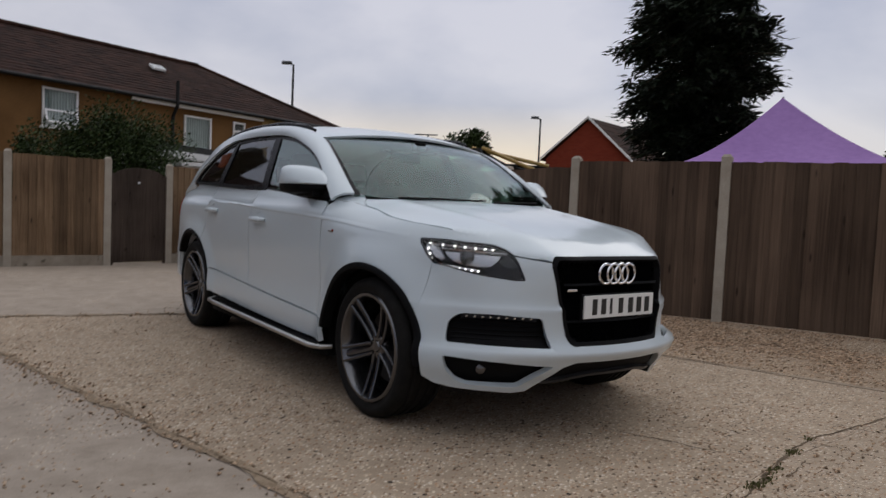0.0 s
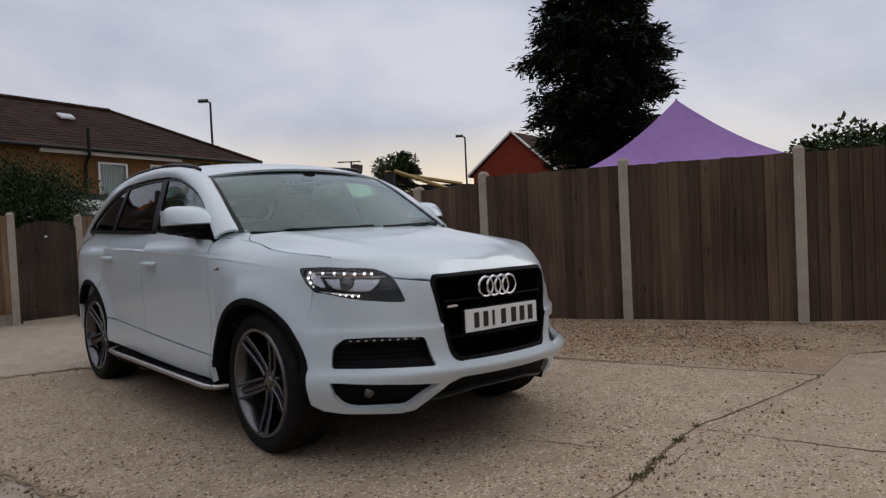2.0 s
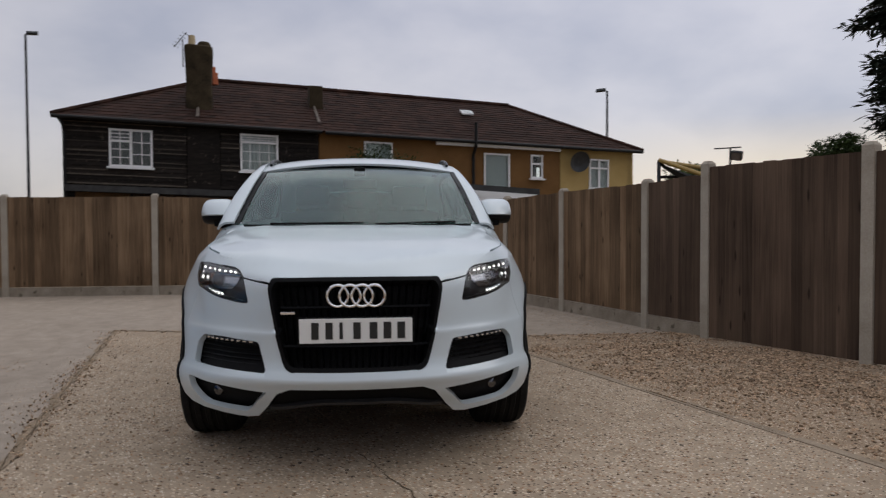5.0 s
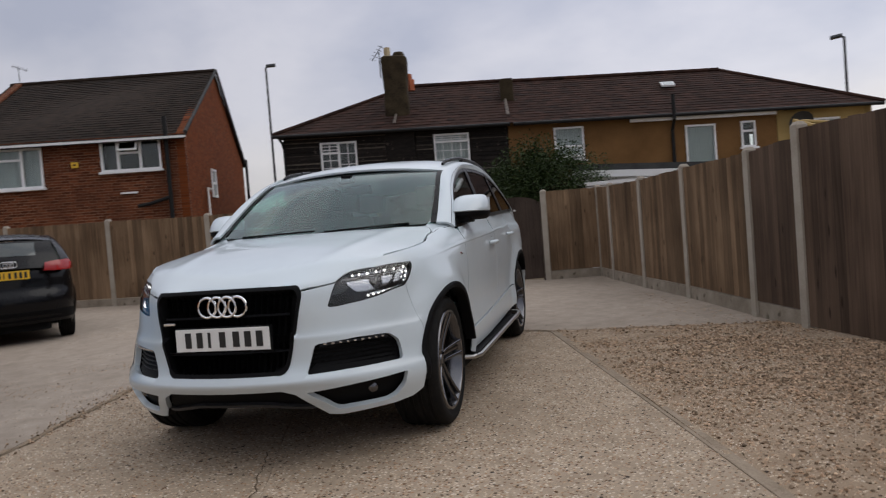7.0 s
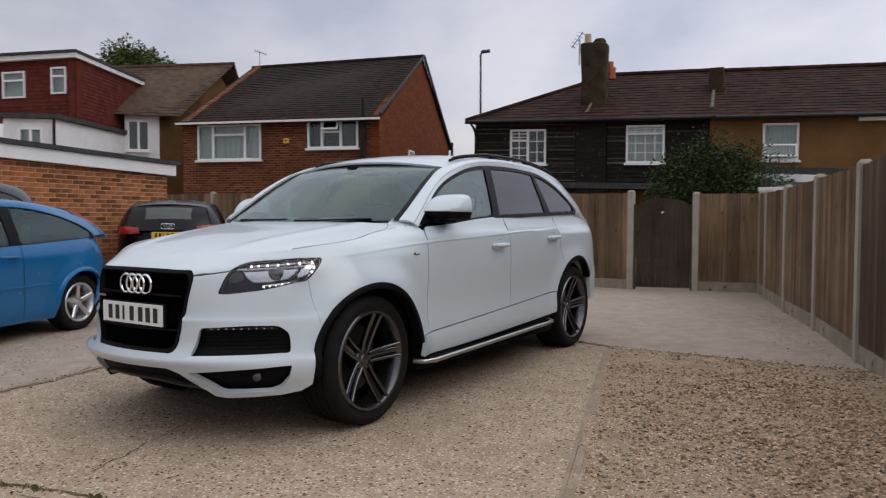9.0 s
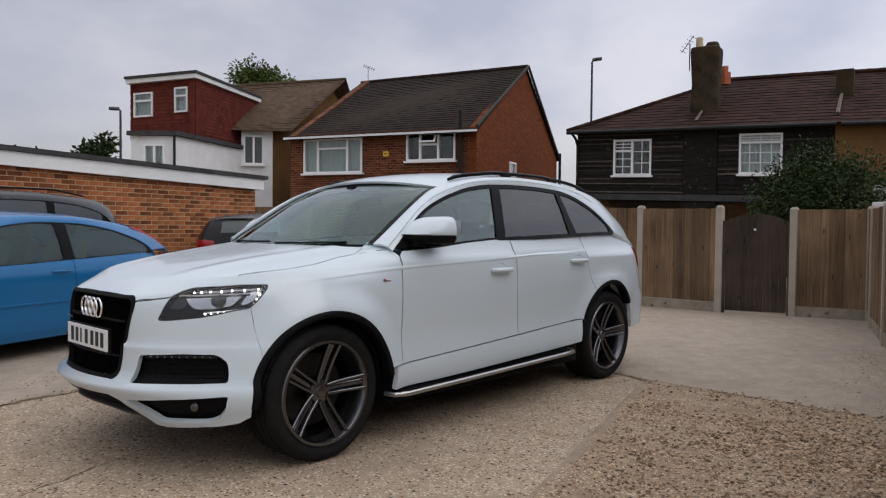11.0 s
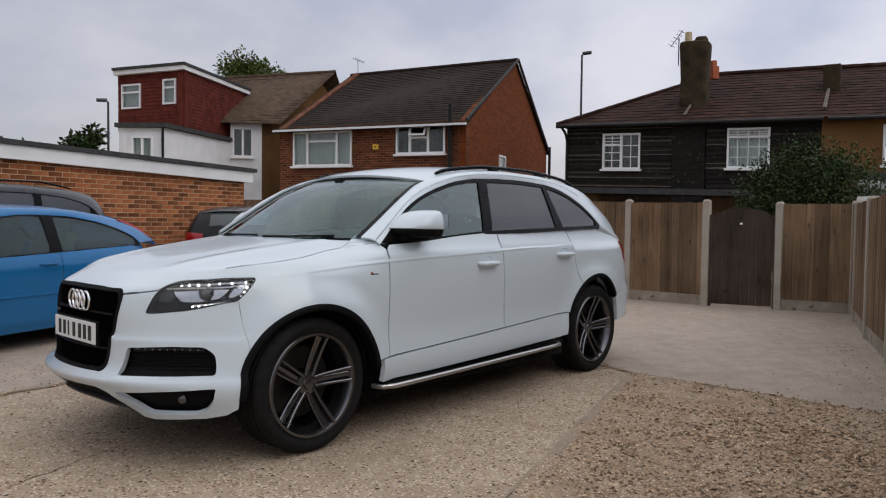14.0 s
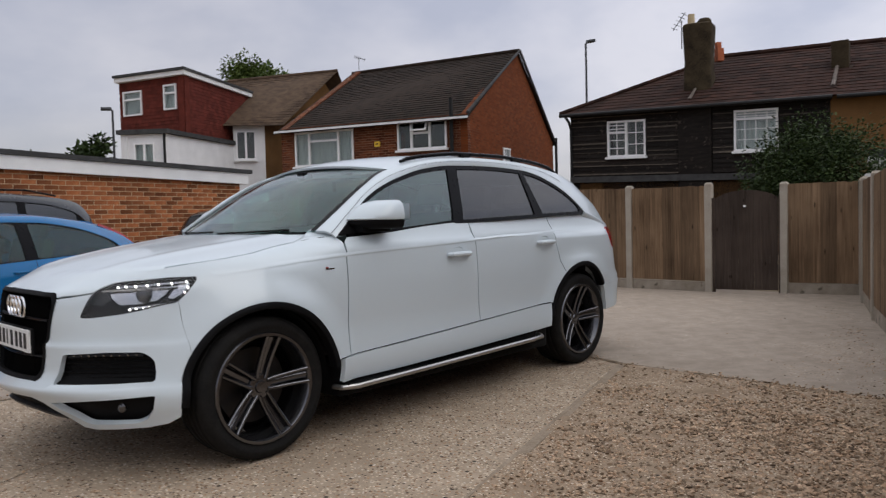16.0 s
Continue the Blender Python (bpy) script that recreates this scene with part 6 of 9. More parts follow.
# ---- cars ----
M["paint_white"] = glossy("white_car_paint", (0.55, 0.615, 0.65), 0.34, coat=0.7, coat_rough=0.045)
M["paint_blue"] = glossy("blue_car_paint", (0.0003, 0.115, 0.30), 0.24, metal=0.10, coat=0.25)
M["paint_black"] = glossy("black_car_paint", (0.003, 0.003, 0.004), 0.25, coat=0.2, ior=1.25)
M["paint_grey"] = glossy("dark_grey_car_paint", (0.022, 0.024, 0.028), 0.25, coat=0.6)
M["gloss_black"] = glossy("gloss_black_trim", (0.003, 0.003, 0.0035), 0.28, ior=1.2)
M["plastic"] = glossy("black_textured_plastic", (0.004, 0.004, 0.0045), 0.6, grain=0.4, ior=1.2)
M["liner"] = surf("wheel_well_felt", (0.006, 0.006, 0.006), (0.012, 0.012, 0.012), 10, 0.95, 0.3)
M["rubber"] = surf("tyre_rubber", (0.006, 0.006, 0.006), (0.014, 0.013, 0.012), 18, 0.8, 0.15, 90)
M["gunmetal"] = glossy("gunmetal_alloy", (0.130, 0.130, 0.137), 0.20, metal=0.95)
M["alloy"] = glossy("silver_alloy", (0.62, 0.62, 0.63), 0.3, metal=0.85)
M["chrome"] = glossy("chrome", (0.80, 0.80, 0.81), 0.10, metal=1.0)
M["brushed"] = glossy("brushed_steel", (0.48, 0.47, 0.46), 0.30, metal=1.0)
M["disc"] = glossy("brake_disc", (0.05, 0.046, 0.044), 0.45, metal=0.9)
M["tint"] = glazing("privacy_glass", (0.10, 0.105, 0.10), ior=1.75)
M["clear"] = glazing("car_glass", (0.35, 0.60, 0.54), ior=1.45)
M["side_clear"] = glazing("car_side_glass", (0.50, 0.74, 0.65), ior=1.8)
M["lens"] = glazing("lamp_lens", (0.97, 0.97, 0.97), ior=1.3)
M["led"] = glowing("white_led", (1.0, 0.98, 0.95), 3.6)
M["reflector"] = glossy("lamp_reflector", (0.55, 0.56, 0.57), 0.16, metal=1.0)
M["lamp_dark"] = glossy("lamp_housing", (0.012, 0.012, 0.013), 0.35, ior=1.25)
M["red_lens"] = glossy("red_tail_lamp", (0.30, 0.006, 0.006), 0.16, coat=0.4)
M["plate_white"] = glossy("white_number_plate", (0.72, 0.72, 0.70), 0.35)
M["plate_yellow"] = glossy("yellow_number_plate", (0.72, 0.42, 0.02), 0.35)
M["ink"] = glossy("black_lettering", (0.01, 0.01, 0.01), 0.5)
M["seat"] = surf("dark_seat_leather", (0.03, 0.03, 0.032), (0.05, 0.05, 0.052), 6, 0.5, 0.2)
M["cabin"] = surf("dark_cabin_trim", (0.022, 0.022, 0.024), (0.04, 0.04, 0.042), 6, 0.7, 0.2)
M["rear_glass"] = glossy("dark_rear_glass", (0.012, 0.022, 0.022), 0.06, ior=1.7)
M["skid"] = glossy("grey_skid_plate", (0.035, 0.035, 0.037), 0.4, metal=0.4)


def curve(pts):
    """A smooth function through (x, y) pairs in order of x."""
    xs, ys = [p[0] for p in pts], [p[1] for p in pts]

    def f(x):
        if x <= xs[0]:
            return ys[0]
        if x >= xs[-1]:
            return ys[-1]
        i = 0
        while x > xs[i + 1]:
            i += 1
        h = xs[i + 1] - xs[i]
        t = (x - xs[i]) / h
        d = (ys[i + 1] - ys[i]) / h
        d0 = d if i == 0 else (ys[i] - ys[i - 1]) / (xs[i] - xs[i - 1])
        d1 = d if i + 2 >= len(xs) else (ys[i + 2] - ys[i + 1]) / (xs[i + 2] - xs[i + 1])
        m0 = 0 if d0 * d <= 0 else 2 * d0 * d / (d0 + d)
        m1 = 0 if d1 * d <= 0 else 2 * d1 * d / (d1 + d)
        if i == 0:
            m0 = d
        if i + 2 >= len(xs):
            m1 = d
        return (2 * t ** 3 - 3 * t ** 2 + 1) * ys[i] + (t ** 3 - 2 * t ** 2 + t) * h * m0 + (-2 * t ** 3 + 3 * t ** 2) * ys[i + 1] + (t ** 3 - t ** 2) * h * m1

    return f


def spline(pts, n):
    """n + 1 points on a smooth line through pts."""
    pts = [Vector(p) for p in pts]
    cum = [0.0]
    for a, b in zip(pts, pts[1:]):
        cum.append(cum[-1] + (b - a).length)
    fs = [curve([(c, p[k]) for c, p in zip(cum, pts)]) for k in range(3)]
    return [Vector([f(cum[-1] * i / n) for f in fs]) for i in range(n + 1)]


def smooth01(t):
    t = max(0.0, min(1.0, t))
    return t * t * (3 - 2 * t)


class Shell:
    """The outer surface of a car: half-width by height, a rounded nose and tail in plan, flares round the wheels."""

    def __init__(self, nose, tail, side, side_front, x_front, x_rear, hubs, hub_z, arch, flare, n_front=4.5, n_rear=4.5, bulge=0.0, taper=0.0, flare_rear=None):
        self.bulge, self.taper = bulge, taper
        self.flare_rear = flare if flare_rear is None else flare_rear
        self.nose, self.tail, self.side, self.side_front = curve(nose), curve(tail), curve(side), curve(side_front)
        self.xf, self.xr, self.hubs, self.hz, self.arch, self.flare, self.nr = x_front, x_rear, hubs, hub_z, arch, flare, n_rear
        self.nf = curve(n_front) if isinstance(n_front, list) else (lambda z: n_front)

    def half(self, x, z):
        k = smooth01((x - 0.85) / 0.6)
        w = self.side(z) * (1 - k) + self.side_front(z) * k
        w *= 1 - self.taper * smooth01((0.5 - x) / 2.0)
        for h in self.hubs:
            r = math.hypot(x - h, z - self.hz)
            if z > 0.15:
                tuck = 1 - smooth01((h - x - 0.30) / 0.12) * smooth01((0.72 - z) / 0.12) if h < 0 else 1.0
                w += tuck * (self.flare if h > 0 else self.flare_rear) * smooth01(1 - (r - self.arch) / 0.20) * smooth01((1.02 - z) / 0.16)
        return w

    def y(self, x, z):
        w = self.half(x, z)
        if x > self.xf:
            u = min(1.0, (x - self.xf) / (self.nose(z) - self.xf))
            w *= math.sqrt(max(0.0, 1 - u ** self.nf(z)))
        elif x < self.xr:
            u = min(1.0, (self.xr - x) / (self.tail(z) + self.xr))
            w *= math.sqrt(max(0.0, 1 - u ** self.nr))
        return w

    def side_map(self, s, off=0.0):
        """(x, z) on the side s (1 left, -1 right), pushed out by off. The first coordinate runs so that normals point outwards."""
        return lambda u, v: Vector((-u * s, s * (self.y(-u * s, v) + off), v))

    def front(self, q, z, off=0.0):
        """Round the nose: q is the angle, in radians, 0 at the middle and positive to the left."""
        a = max(-1.55, min(1.55, q))
        x = self.xf + (self.nose(z) + off - self.xf) * math.cos(a) ** (2 / self.nf(z))
        y = (self.half(x, z) + off) * math.sin(a)
        x += self.bulge * math.exp(-((abs(y) - 0.36) / 0.14) ** 2) * smooth01((z - 0.48) / 0.42) * smooth01((1.0 - z) / 0.1)
        return Vector((x, y, z))

    def rear(self, q, z, off=0.0):
        a = max(-1.55, min(1.55, q))
        x = self.xr - (self.tail(z) + off + self.xr) * math.cos(a) ** (2 / self.nr)
        return Vector((x, -(self.half(x, z) + off) * math.sin(a), z))

    def q_of_y(self, y, z):
        return math.asin(max(-1, min(1, y / self.half(2.2, z))))

    def q_of_x(self, x, z):
        return math.acos(max(0.0, min(1.0, ((x - self.xf) / (self.nose(z) - self.xf)) ** (self.nf(z) / 2))))


def side_panel(shell, name, outline, holes, material, root, s, off=0.0, depth=0.02, cell=0.05, label=""):
    """A panel on the car's side from an outline in (x, z)."""
    f = shell.side_map(s, off)
    o = [(-x * s, z) for x, z in outline]
    h = [[(-x * s, z) for x, z in p] for p in holes]
    return panel(name, sheet(o, h, f, cell, depth), material, root, label)


def rear_arc(a0, a1, n, r):
    """The rear arch, drawn in towards the tyre at the bumper."""
    out = []
    for i in range(n + 1):
        a = a0 + (a1 - a0) * i / n
        k = r - 0.060 * smooth01((a - 95) / 60)
        out.append((-1.5 + k * math.cos(radians(a)), 0.37 + k * math.sin(radians(a))))
    return out


def arc(cx, cz, r, a0, a1, n=18):
    return [(cx + r * math.cos(radians(a0 + (a1 - a0) * i / n)), cz + r * math.sin(radians(a0 + (a1 - a0) * i / n))) for i in range(n + 1)]


def wheel(root, x, y, s, radius, width, rim, material, spokes, label):
    """A road wheel with its outer face to the side s: tyre with grooves, dished rim, spokes, cap, bolts, brake disc."""
    w = width / 2
    base = Matrix.Translation((x, y, radius)) @ Matrix.Diagonal((1, s, 1, 1))
    tyre_prof = [(rim, -w * 0.86), (rim + 0.03, -w * 0.98), (radius - 0.035, -w), (radius - 0.008, -w * 0.86)]
    for k in (-0.55, -0.18, 0.18, 0.55):
        tyre_prof += [(radius, w * (k - 0.10)), (radius - 0.009, w * (k - 0.06)), (radius - 0.009, w * (k + 0.06)), (radius, w * (k + 0.10))]
    tyre_prof += [(radius - 0.006, w * 0.84), (radius - 0.022, w * 0.96), (radius - 0.045, w * 1.0), (rim + 0.035, w * 0.985), (rim + 0.02, w * 0.93), (rim + 0.004, w * 0.90), (rim - 0.012, w * 0.80), (rim - 0.012, -w * 0.8)]
    bm = bmesh.new()
    lathe(bm, tyre_prof, 64, base, closed=True)
    bmesh.ops.recalc_face_normals(bm, faces=bm.faces)
    tyre = part("tyre", bm, M["rubber"], root, "black road tyre with dusty tread", smooth=True, sharp=40)
    bm = bmesh.new()
    lathe(bm, [(rim + 0.008, w * 0.91), (rim + 0.002, w * 0.965), (rim - 0.012, w * 0.96), (rim - 0.018, w * 0.90), (rim - 0.026, w * 0.72), (rim - 0.040, w * 0.45), (rim - 0.045, -w * 0.7), (rim - 0.03, -w * 0.85), (rim - 0.012, -w * 0.85), (rim - 0.010, w * 0.8)], 64, base, closed=True)
    bmesh.ops.recalc_face_normals(bm, faces=bm.faces)
    rm = part("rim", bm, material, tyre, label, smooth=True, sharp=40)
    n, pair, hub_y = spokes["n"], spokes["gap"], w * spokes.get("dish", 0.62)
    for i in range(n):
        a0 = 2 * math.pi * i / n + spokes.get("turn", 0.3)
        bm = bmesh.new()
        arms = (-1, 0, 1) if pair else (0,)
        for k in arms:
            rows = []
            for t in (0.0, 0.12, 0.3, 0.6, 0.85, 1.0):
                r = 0.045 + (rim - 0.018 - 0.045) * t
                side = k * (pair * (0.72 + 0.28 * t)) * (1.0 if t > 0.1 else 0.9)
                yy = hub_y + (w * 0.90 - hub_y) * t ** 1.6
                hw = spokes["w"] * (1.10 - 0.15 * t) * (1.5 if pair and k == 0 else 0.72)
                yy -= 0.020 if pair and k == 0 else 0.0
                d = spokes["d"]
                c, sn = math.cos(a0), math.sin(a0)
                ring = []
                for du, dv in ((-1, -0.0), (-0.75, 0.75), (-0.25, 1.0), (0.25, 1.0), (0.75, 0.75), (1, -0.0), (0.7, -1.6), (-0.7, -1.6)):
                    uu = side + du * hw
                    ring.append(base @ Vector((r * c - uu * sn, yy + dv * d, r * sn + uu * c)))
                rows.append(ring + [ring[0]])
            quads(bm, rows)
        bmesh.ops.remove_doubles(bm, verts=bm.verts, dist=1e-5)
        bmesh.ops.recalc_face_normals(bm, faces=bm.faces)
        part("spoke", bm, material, rm, smooth=True, sharp=50)
    bm = bmesh.new()
    lathe(bm, [(0.0, hub_y + 0.014), (0.028, hub_y + 0.012), (0.033, hub_y + 0.004), (0.062, hub_y + 0.002), (0.074, hub_y - 0.015), (0.078, hub_y - 0.06), (0.0, hub_y - 0.06)], 32, base)
    part("hub", bm, material, rm, smooth=True, sharp=40)
    for i in range(5):
        a = 2 * math.pi * (i + 0.5) / 5 + spokes.get("turn", 0.3)
        bm = bmesh.new()
        lathe(bm, [(0.0, hub_y + 0.004), (0.009, hub_y + 0.003), (0.010, hub_y - 0.01)], 10, base @ Matrix.Translation((0.056 * math.cos(a), 0, 0.056 * math.sin(a))))
        part("bolt", bm, M["disc"], rm)
    bm = bmesh.new()
    lathe(bm, [(0.06, -w * 0.05), (rim * 0.70, -w * 0.05), (rim * 0.70, -w * 0.25), (0.06, -w * 0.25)], 40, base)
    part("brake_disc", bm, M["disc"], tyre)
    bm = bmesh.new()
    lathe(bm, [(0.0, -w * 0.5), (rim - 0.05, -w * 0.5)], 32, base)
    part("back_plate", bm, M["liner"], tyre)
    return tyre


def strip(name, rows, material, root, label="", depth=0.0, sharp=40):
    bm = bmesh.new()
    quads(bm, rows)
    bmesh.ops.recalc_face_normals(bm, faces=bm.faces)
    if depth:
        bmesh.ops.solidify(bm, geom=bm.faces[:], thickness=depth)
    return part(name, bm, material, root, label, smooth=True, sharp=sharp)


def mirrored(pts, s):
    return [Vector((p[0], p[1] * s, p[2])) for p in pts]


# ---- the white car ----
CAR = thing("white_suv", pose(-0.571, 5.654, 0, 0, 0, -50.5) @ Matrix.Diagonal((1, 0.983, 1, 1)), "large white parked sport utility car with gunmetal wheels", "car")
SH = Shell(
    nose=[(0.22, 2.30), (0.30, 2.36), (0.36, 2.42), (0.42, 2.465), (0.450, 2.490), (0.466, 2.486), (0.482, 2.442), (0.55, 2.422), (0.645, 2.418), (0.660, 2.424), (0.678, 2.402), (0.78, 2.388), (0.85, 2.375), (0.90, 2.353), (0.92, 2.335), (0.94, 2.312), (0.97, 2.280), (1.0, 2.25), (1.12, 2.20)],
    tail=[(0.25, 2.43), (0.40, 2.53), (0.55, 2.58), (0.66, 2.60), (0.71, 2.545), (0.80, 2.50), (0.95, 2.455), (1.1, 2.40), (1.25, 2.32)],
    side=[(0.20, 0.90), (0.30, 0.930), (0.42, 0.948), (0.50, 0.944), (0.60, 0.940), (0.72, 0.948), (0.88, 0.957), (0.98, 0.956), (1.04, 0.953), (1.078, 0.949), (1.086, 0.938), (1.098, 0.928), (1.12, 0.914), (1.17, 0.893), (1.24, 0.872), (1.30, 0.855)],
    side_front=[(0.20, 0.90), (0.30, 0.925), (0.42, 0.945), (0.60, 0.945), (0.80, 0.953), (0.90, 0.950), (0.96, 0.938), (1.00, 0.918), (1.04, 0.880), (1.07, 0.838), (1.10, 0.775), (1.14, 0.66)],
    x_front=1.2, x_rear=-1.3, hubs=(1.515, -1.50), hub_z=0.37, arch=0.415, flare=0.046, n_front=[(0.25, 4.2), (0.40, 3.9), (0.48, 3.3), (0.62, 3.1), (0.70, 2.9), (0.85, 2.7), (1.1, 2.7)], bulge=0.048, n_rear=5.4, taper=0.044, flare_rear=0.036)
P = M["paint_white"]
TOPC = curve([(-2.6, 1.2), (0.9, 1.20), (1.25, 1.160), (1.5, 1.124), (1.75, 1.087), (2.0, 1.040), (2.15, 1.003), (2.25, 0.970), (2.32, 0.938), (2.37, 0.905), (2.45, 0.85)])
TOPA = curve([(1.0, 0.040), (1.25, 0.058), (1.7, 0.055), (2.0, 0.055), (2.2, 0.085), (2.4, 0.05)])


def bonnet_z(x, y):
    t = abs(y) / 0.82
    ridge = 0.007 * math.exp(-((abs(y) - (0.40 + 0.16 * (2.35 - x))) / 0.06) ** 2) * smooth01((2.3 - x) / 0.3)
    return TOPC(x) - TOPA(x) * t ** 3 + ridge


def seam_y(x):
    y = 0.82
    for _ in range(30):
        y = 0.5 * y + 0.5 * min(0.93, SH.y(x, bonnet_z(x, y)))
    return y


def belt(x):
    return 1.125 + 0.065 * smooth01((0.95 - x) / 1.0) + 0.045 * smooth01((0.0 - x) / 1.7)


CREASE = curve([(-2.1, 1.115), (-1.2, 1.099), (-0.6, 1.083), (0.18, 1.054), (0.976, 1.026), (1.45, 0.994), (1.8, 0.968)])


def skirt(x):
    return 0.452 + (1.09 - x) * 0.0464


def fq(y, z):
    return SH.q_of_y(y, z)


def fx(x, z):
    return SH.q_of_x(x, z)


G = 0.0035
LAMP = [(1.135, 0.968), (0.971, 0.968), (0.817, 0.956), (0.68, 0.944), (0.632, 0.925), (0.603, 0.89), (0.585, 0.84), (0.566, 0.789), (0.62, 0.787), (0.80, 0.803), (0.895, 0.817), (1.0, 0.838), (1.075, 0.847), (1.118, 0.89), (1.142, 0.945)]
LAMP = [(0.566 + (q - 0.566) * 0.91, z) for q, z in LAMP]
LAMPR = rounded(LAMP, 0.012, 2)
GRILLE = rounded([(fq(y, z), z) for y, z in ((-0.388, 0.908), (-0.408, 0.868), (-0.362, 0.62), (-0.325, 0.488), (0.325, 0.488), (0.362, 0.62), (0.408, 0.868), (0.388, 0.908))], [0.02, 0.03, 0.03, 0.05, 0.05, 0.03, 0.03, 0.02], 4)
INTAKE = rounded([(0.505, 0.617), (0.75, 0.628), (0.935, 0.624), (0.990, 0.585), (1.012, 0.485), (0.70, 0.482), (0.458, 0.478)], [0.02, 0.02, 0.04, 0.02, 0.015, 0.02, 0.02], 3)
FOG = rounded([(0.455, 0.392), (0.75, 0.412), (1.075, 0.424), (1.050, 0.355), (0.985, 0.305), (0.92, 0.285), (0.60, 0.275)], [0.01, 0.02, 0.015, 0.02, 0.02, 0.02, 0.03], 3)


def flip(poly):
    return [(-q, z) for q, z in reversed(poly)]


def fmap(off=0.0):
    return lambda u, v: SH.front(u, v, off)


ARCH_R, ARCH_REAR = 0.445, 0.470
half_out = [(0.0, 0.412), (0.33, 0.412), (0.40, 0.386), (0.475, 0.306), (0.54, 0.254), (0.62, 0.245), (0.97, 0.262), (1.08, 0.280), (fx(1.956, 0.312), 0.312)]
half_out += [(fx(x, z), z) for x, z in arc(1.515, 0.37, ARCH_R, -5, 31, 8)]
half_out += [(fx(x, z), z) for x, z in [(1.8962 + 0.0145 * k / 8, 0.612 + 0.128 * k / 8) for k in range(1, 9)]]
half_out += [(fx(1.912, 0.80), 0.80), (fx(1.915, 0.86), 0.86), (0.90, 0.885), (0.70, 0.90), (0.606, 0.900), (0.52, 0.888), (0.428, 0.877), (0.3, 0.877)]
full_out = half_out + [(0.0, 0.877)] + [(-q, z) for q, z in reversed(half_out[1:])]
bumper = panel("front_bumper", sheet(full_out, [GRILLE, INTAKE, flip(INTAKE), FOG, flip(FOG), LAMPR, flip(LAMPR)], fmap(), 0.020, 0.03), P, CAR, "white sculpted front bumper")


def nose_z(x, y):
    """The height at which the nose's skin passes (x, y)."""
    lo, hi = 0.80, 1.30
    for _ in range(20):
        z = (lo + hi) / 2
        if SH.front(fq(y, z), z).x > x:
            lo = z
        else:
            hi = z
    return lo


def bonnet_skin(x, y):
    """The bonnet rolled over into the nose, evened out along the car."""
    r = max(0.0, min(0.045, 0.6 * (LIP_X(abs(y)) - x)))
    if x < 1.85 or r < 0.002:
        return bonnet_fold(x, y)
    return sum(w * bonnet_fold(x + r * d, y) for d, w in ((-1, 0.12), (-0.5, 0.23), (0, 0.30), (0.5, 0.23), (1, 0.12)))


def bonnet_fold(x, y):
    a = bonnet_z(x, y)
    k = 0.09 * smooth01((x - 1.95) / 0.22)
    if x < 1.7:
        return a
    k = max(k, 0.004)
    b = nose_z(x, y)
    h = max(0.0, min(1.0, 0.5 + 0.5 * (b - a) / k))
    return b * (1 - h) + a * h - k * h * (1 - h) * 0.5


LIP = [(0.0, 0.918), (0.2, 0.917), (0.34, 0.912), (0.395, 0.904), (0.428, 0.8805), (0.52, 0.8915), (0.606, 0.9035), (0.64, 0.933), (0.68, 0.948), (0.75, 0.955), (0.817, 0.9605), (0.89, 0.966)]
LIP = [SH.front(q, z) for q, z in LIP]
LIP_X = curve(sorted((p.y, p.x) for p in LIP))

# grille
grille = panel("grille", sheet(GRILLE, [], fmap(-0.06), 0.06, 0.005), M["plastic"], CAR, "deep black radiator grille")


def shrunk(poly, d):
    c = sum((Vector(p) for p in poly), Vector((0, 0))) / len(poly)
    lo = [min(p[k] for p in poly) for k in (0, 1)]
    hi = [max(p[k] for p in poly) for k in (0, 1)]
    return [(c.x + (p[0] - c.x) * (1 - 2 * d / (hi[0] - lo[0])), c.y + (p[1] - c.y) * (1 - 2 * d / (hi[1] - lo[1]))) for p in poly]


panel("grille_frame", sheet(shrunk(GRILLE, -0.004), [shrunk(GRILLE, 0.016)], fmap(0.003), 0.03, 0.06), M["plastic"], grille, "gloss black grille surround")
for i in range(21):
    y = -0.36 + 0.72 * i / 20
    bm = bmesh.new()
    lo = 0.50 + 0.02 * (abs(y) > 0.30)
    rows = []
    for j in range(9):
        z = lo + (0.885 - lo) * j / 8
        yy = y * (0.86 + 0.14 * (z - 0.48) / 0.42)
        c = SH.front(fq(yy, z), z, -0.030)
        rows.append([c + Vector((0.012, 0, 0)), c + Vector((-0.02, 0.006, 0)), c + Vector((-0.02, -0.006, 0)), c + Vector((0.012, 0, 0))])
    quads(bm, rows)
    part("grille_bar", bm, M["gloss_black"], grille)
for z in (0.775, 0.60):
    bm = bmesh.new()
    tube(bm, [SH.front(fq(-0.355 + 0.71 * i / 12, z), z, -0.018) for i in range(13)], 0.008, 6)
    part("cross_bar", bm, M["gloss_black"], grille)
for k in (-1.5, -0.5, 0.5, 1.5):
    bm = bmesh.new()
    c = SH.front(fq(k * 0.0565, 0.828), 0.828, 0.004)
    ring = [c + Vector((-0.06 * (k * 0.0565) * math.cos(a) * 0.05, 0.049 * math.cos(a), 0.049 * math.sin(a))) for a in (2 * math.pi * i / 36 for i in range(36))]
    tube(bm, ring, 0.0068, 8, closed=True)
    part("badge_ring", bm, M["chrome"], grille, "plain chrome badge ring", smooth=True)
bm = boxed((-0.004, -0.033, -0.006), (0.004, 0.033, 0.006), Matrix.Translation(SH.front(fq(-0.315, 0.752), 0.752, 0.0)), 0.002)
part("small_badge", bm, M["chrome"], grille, "small chrome badge bar")


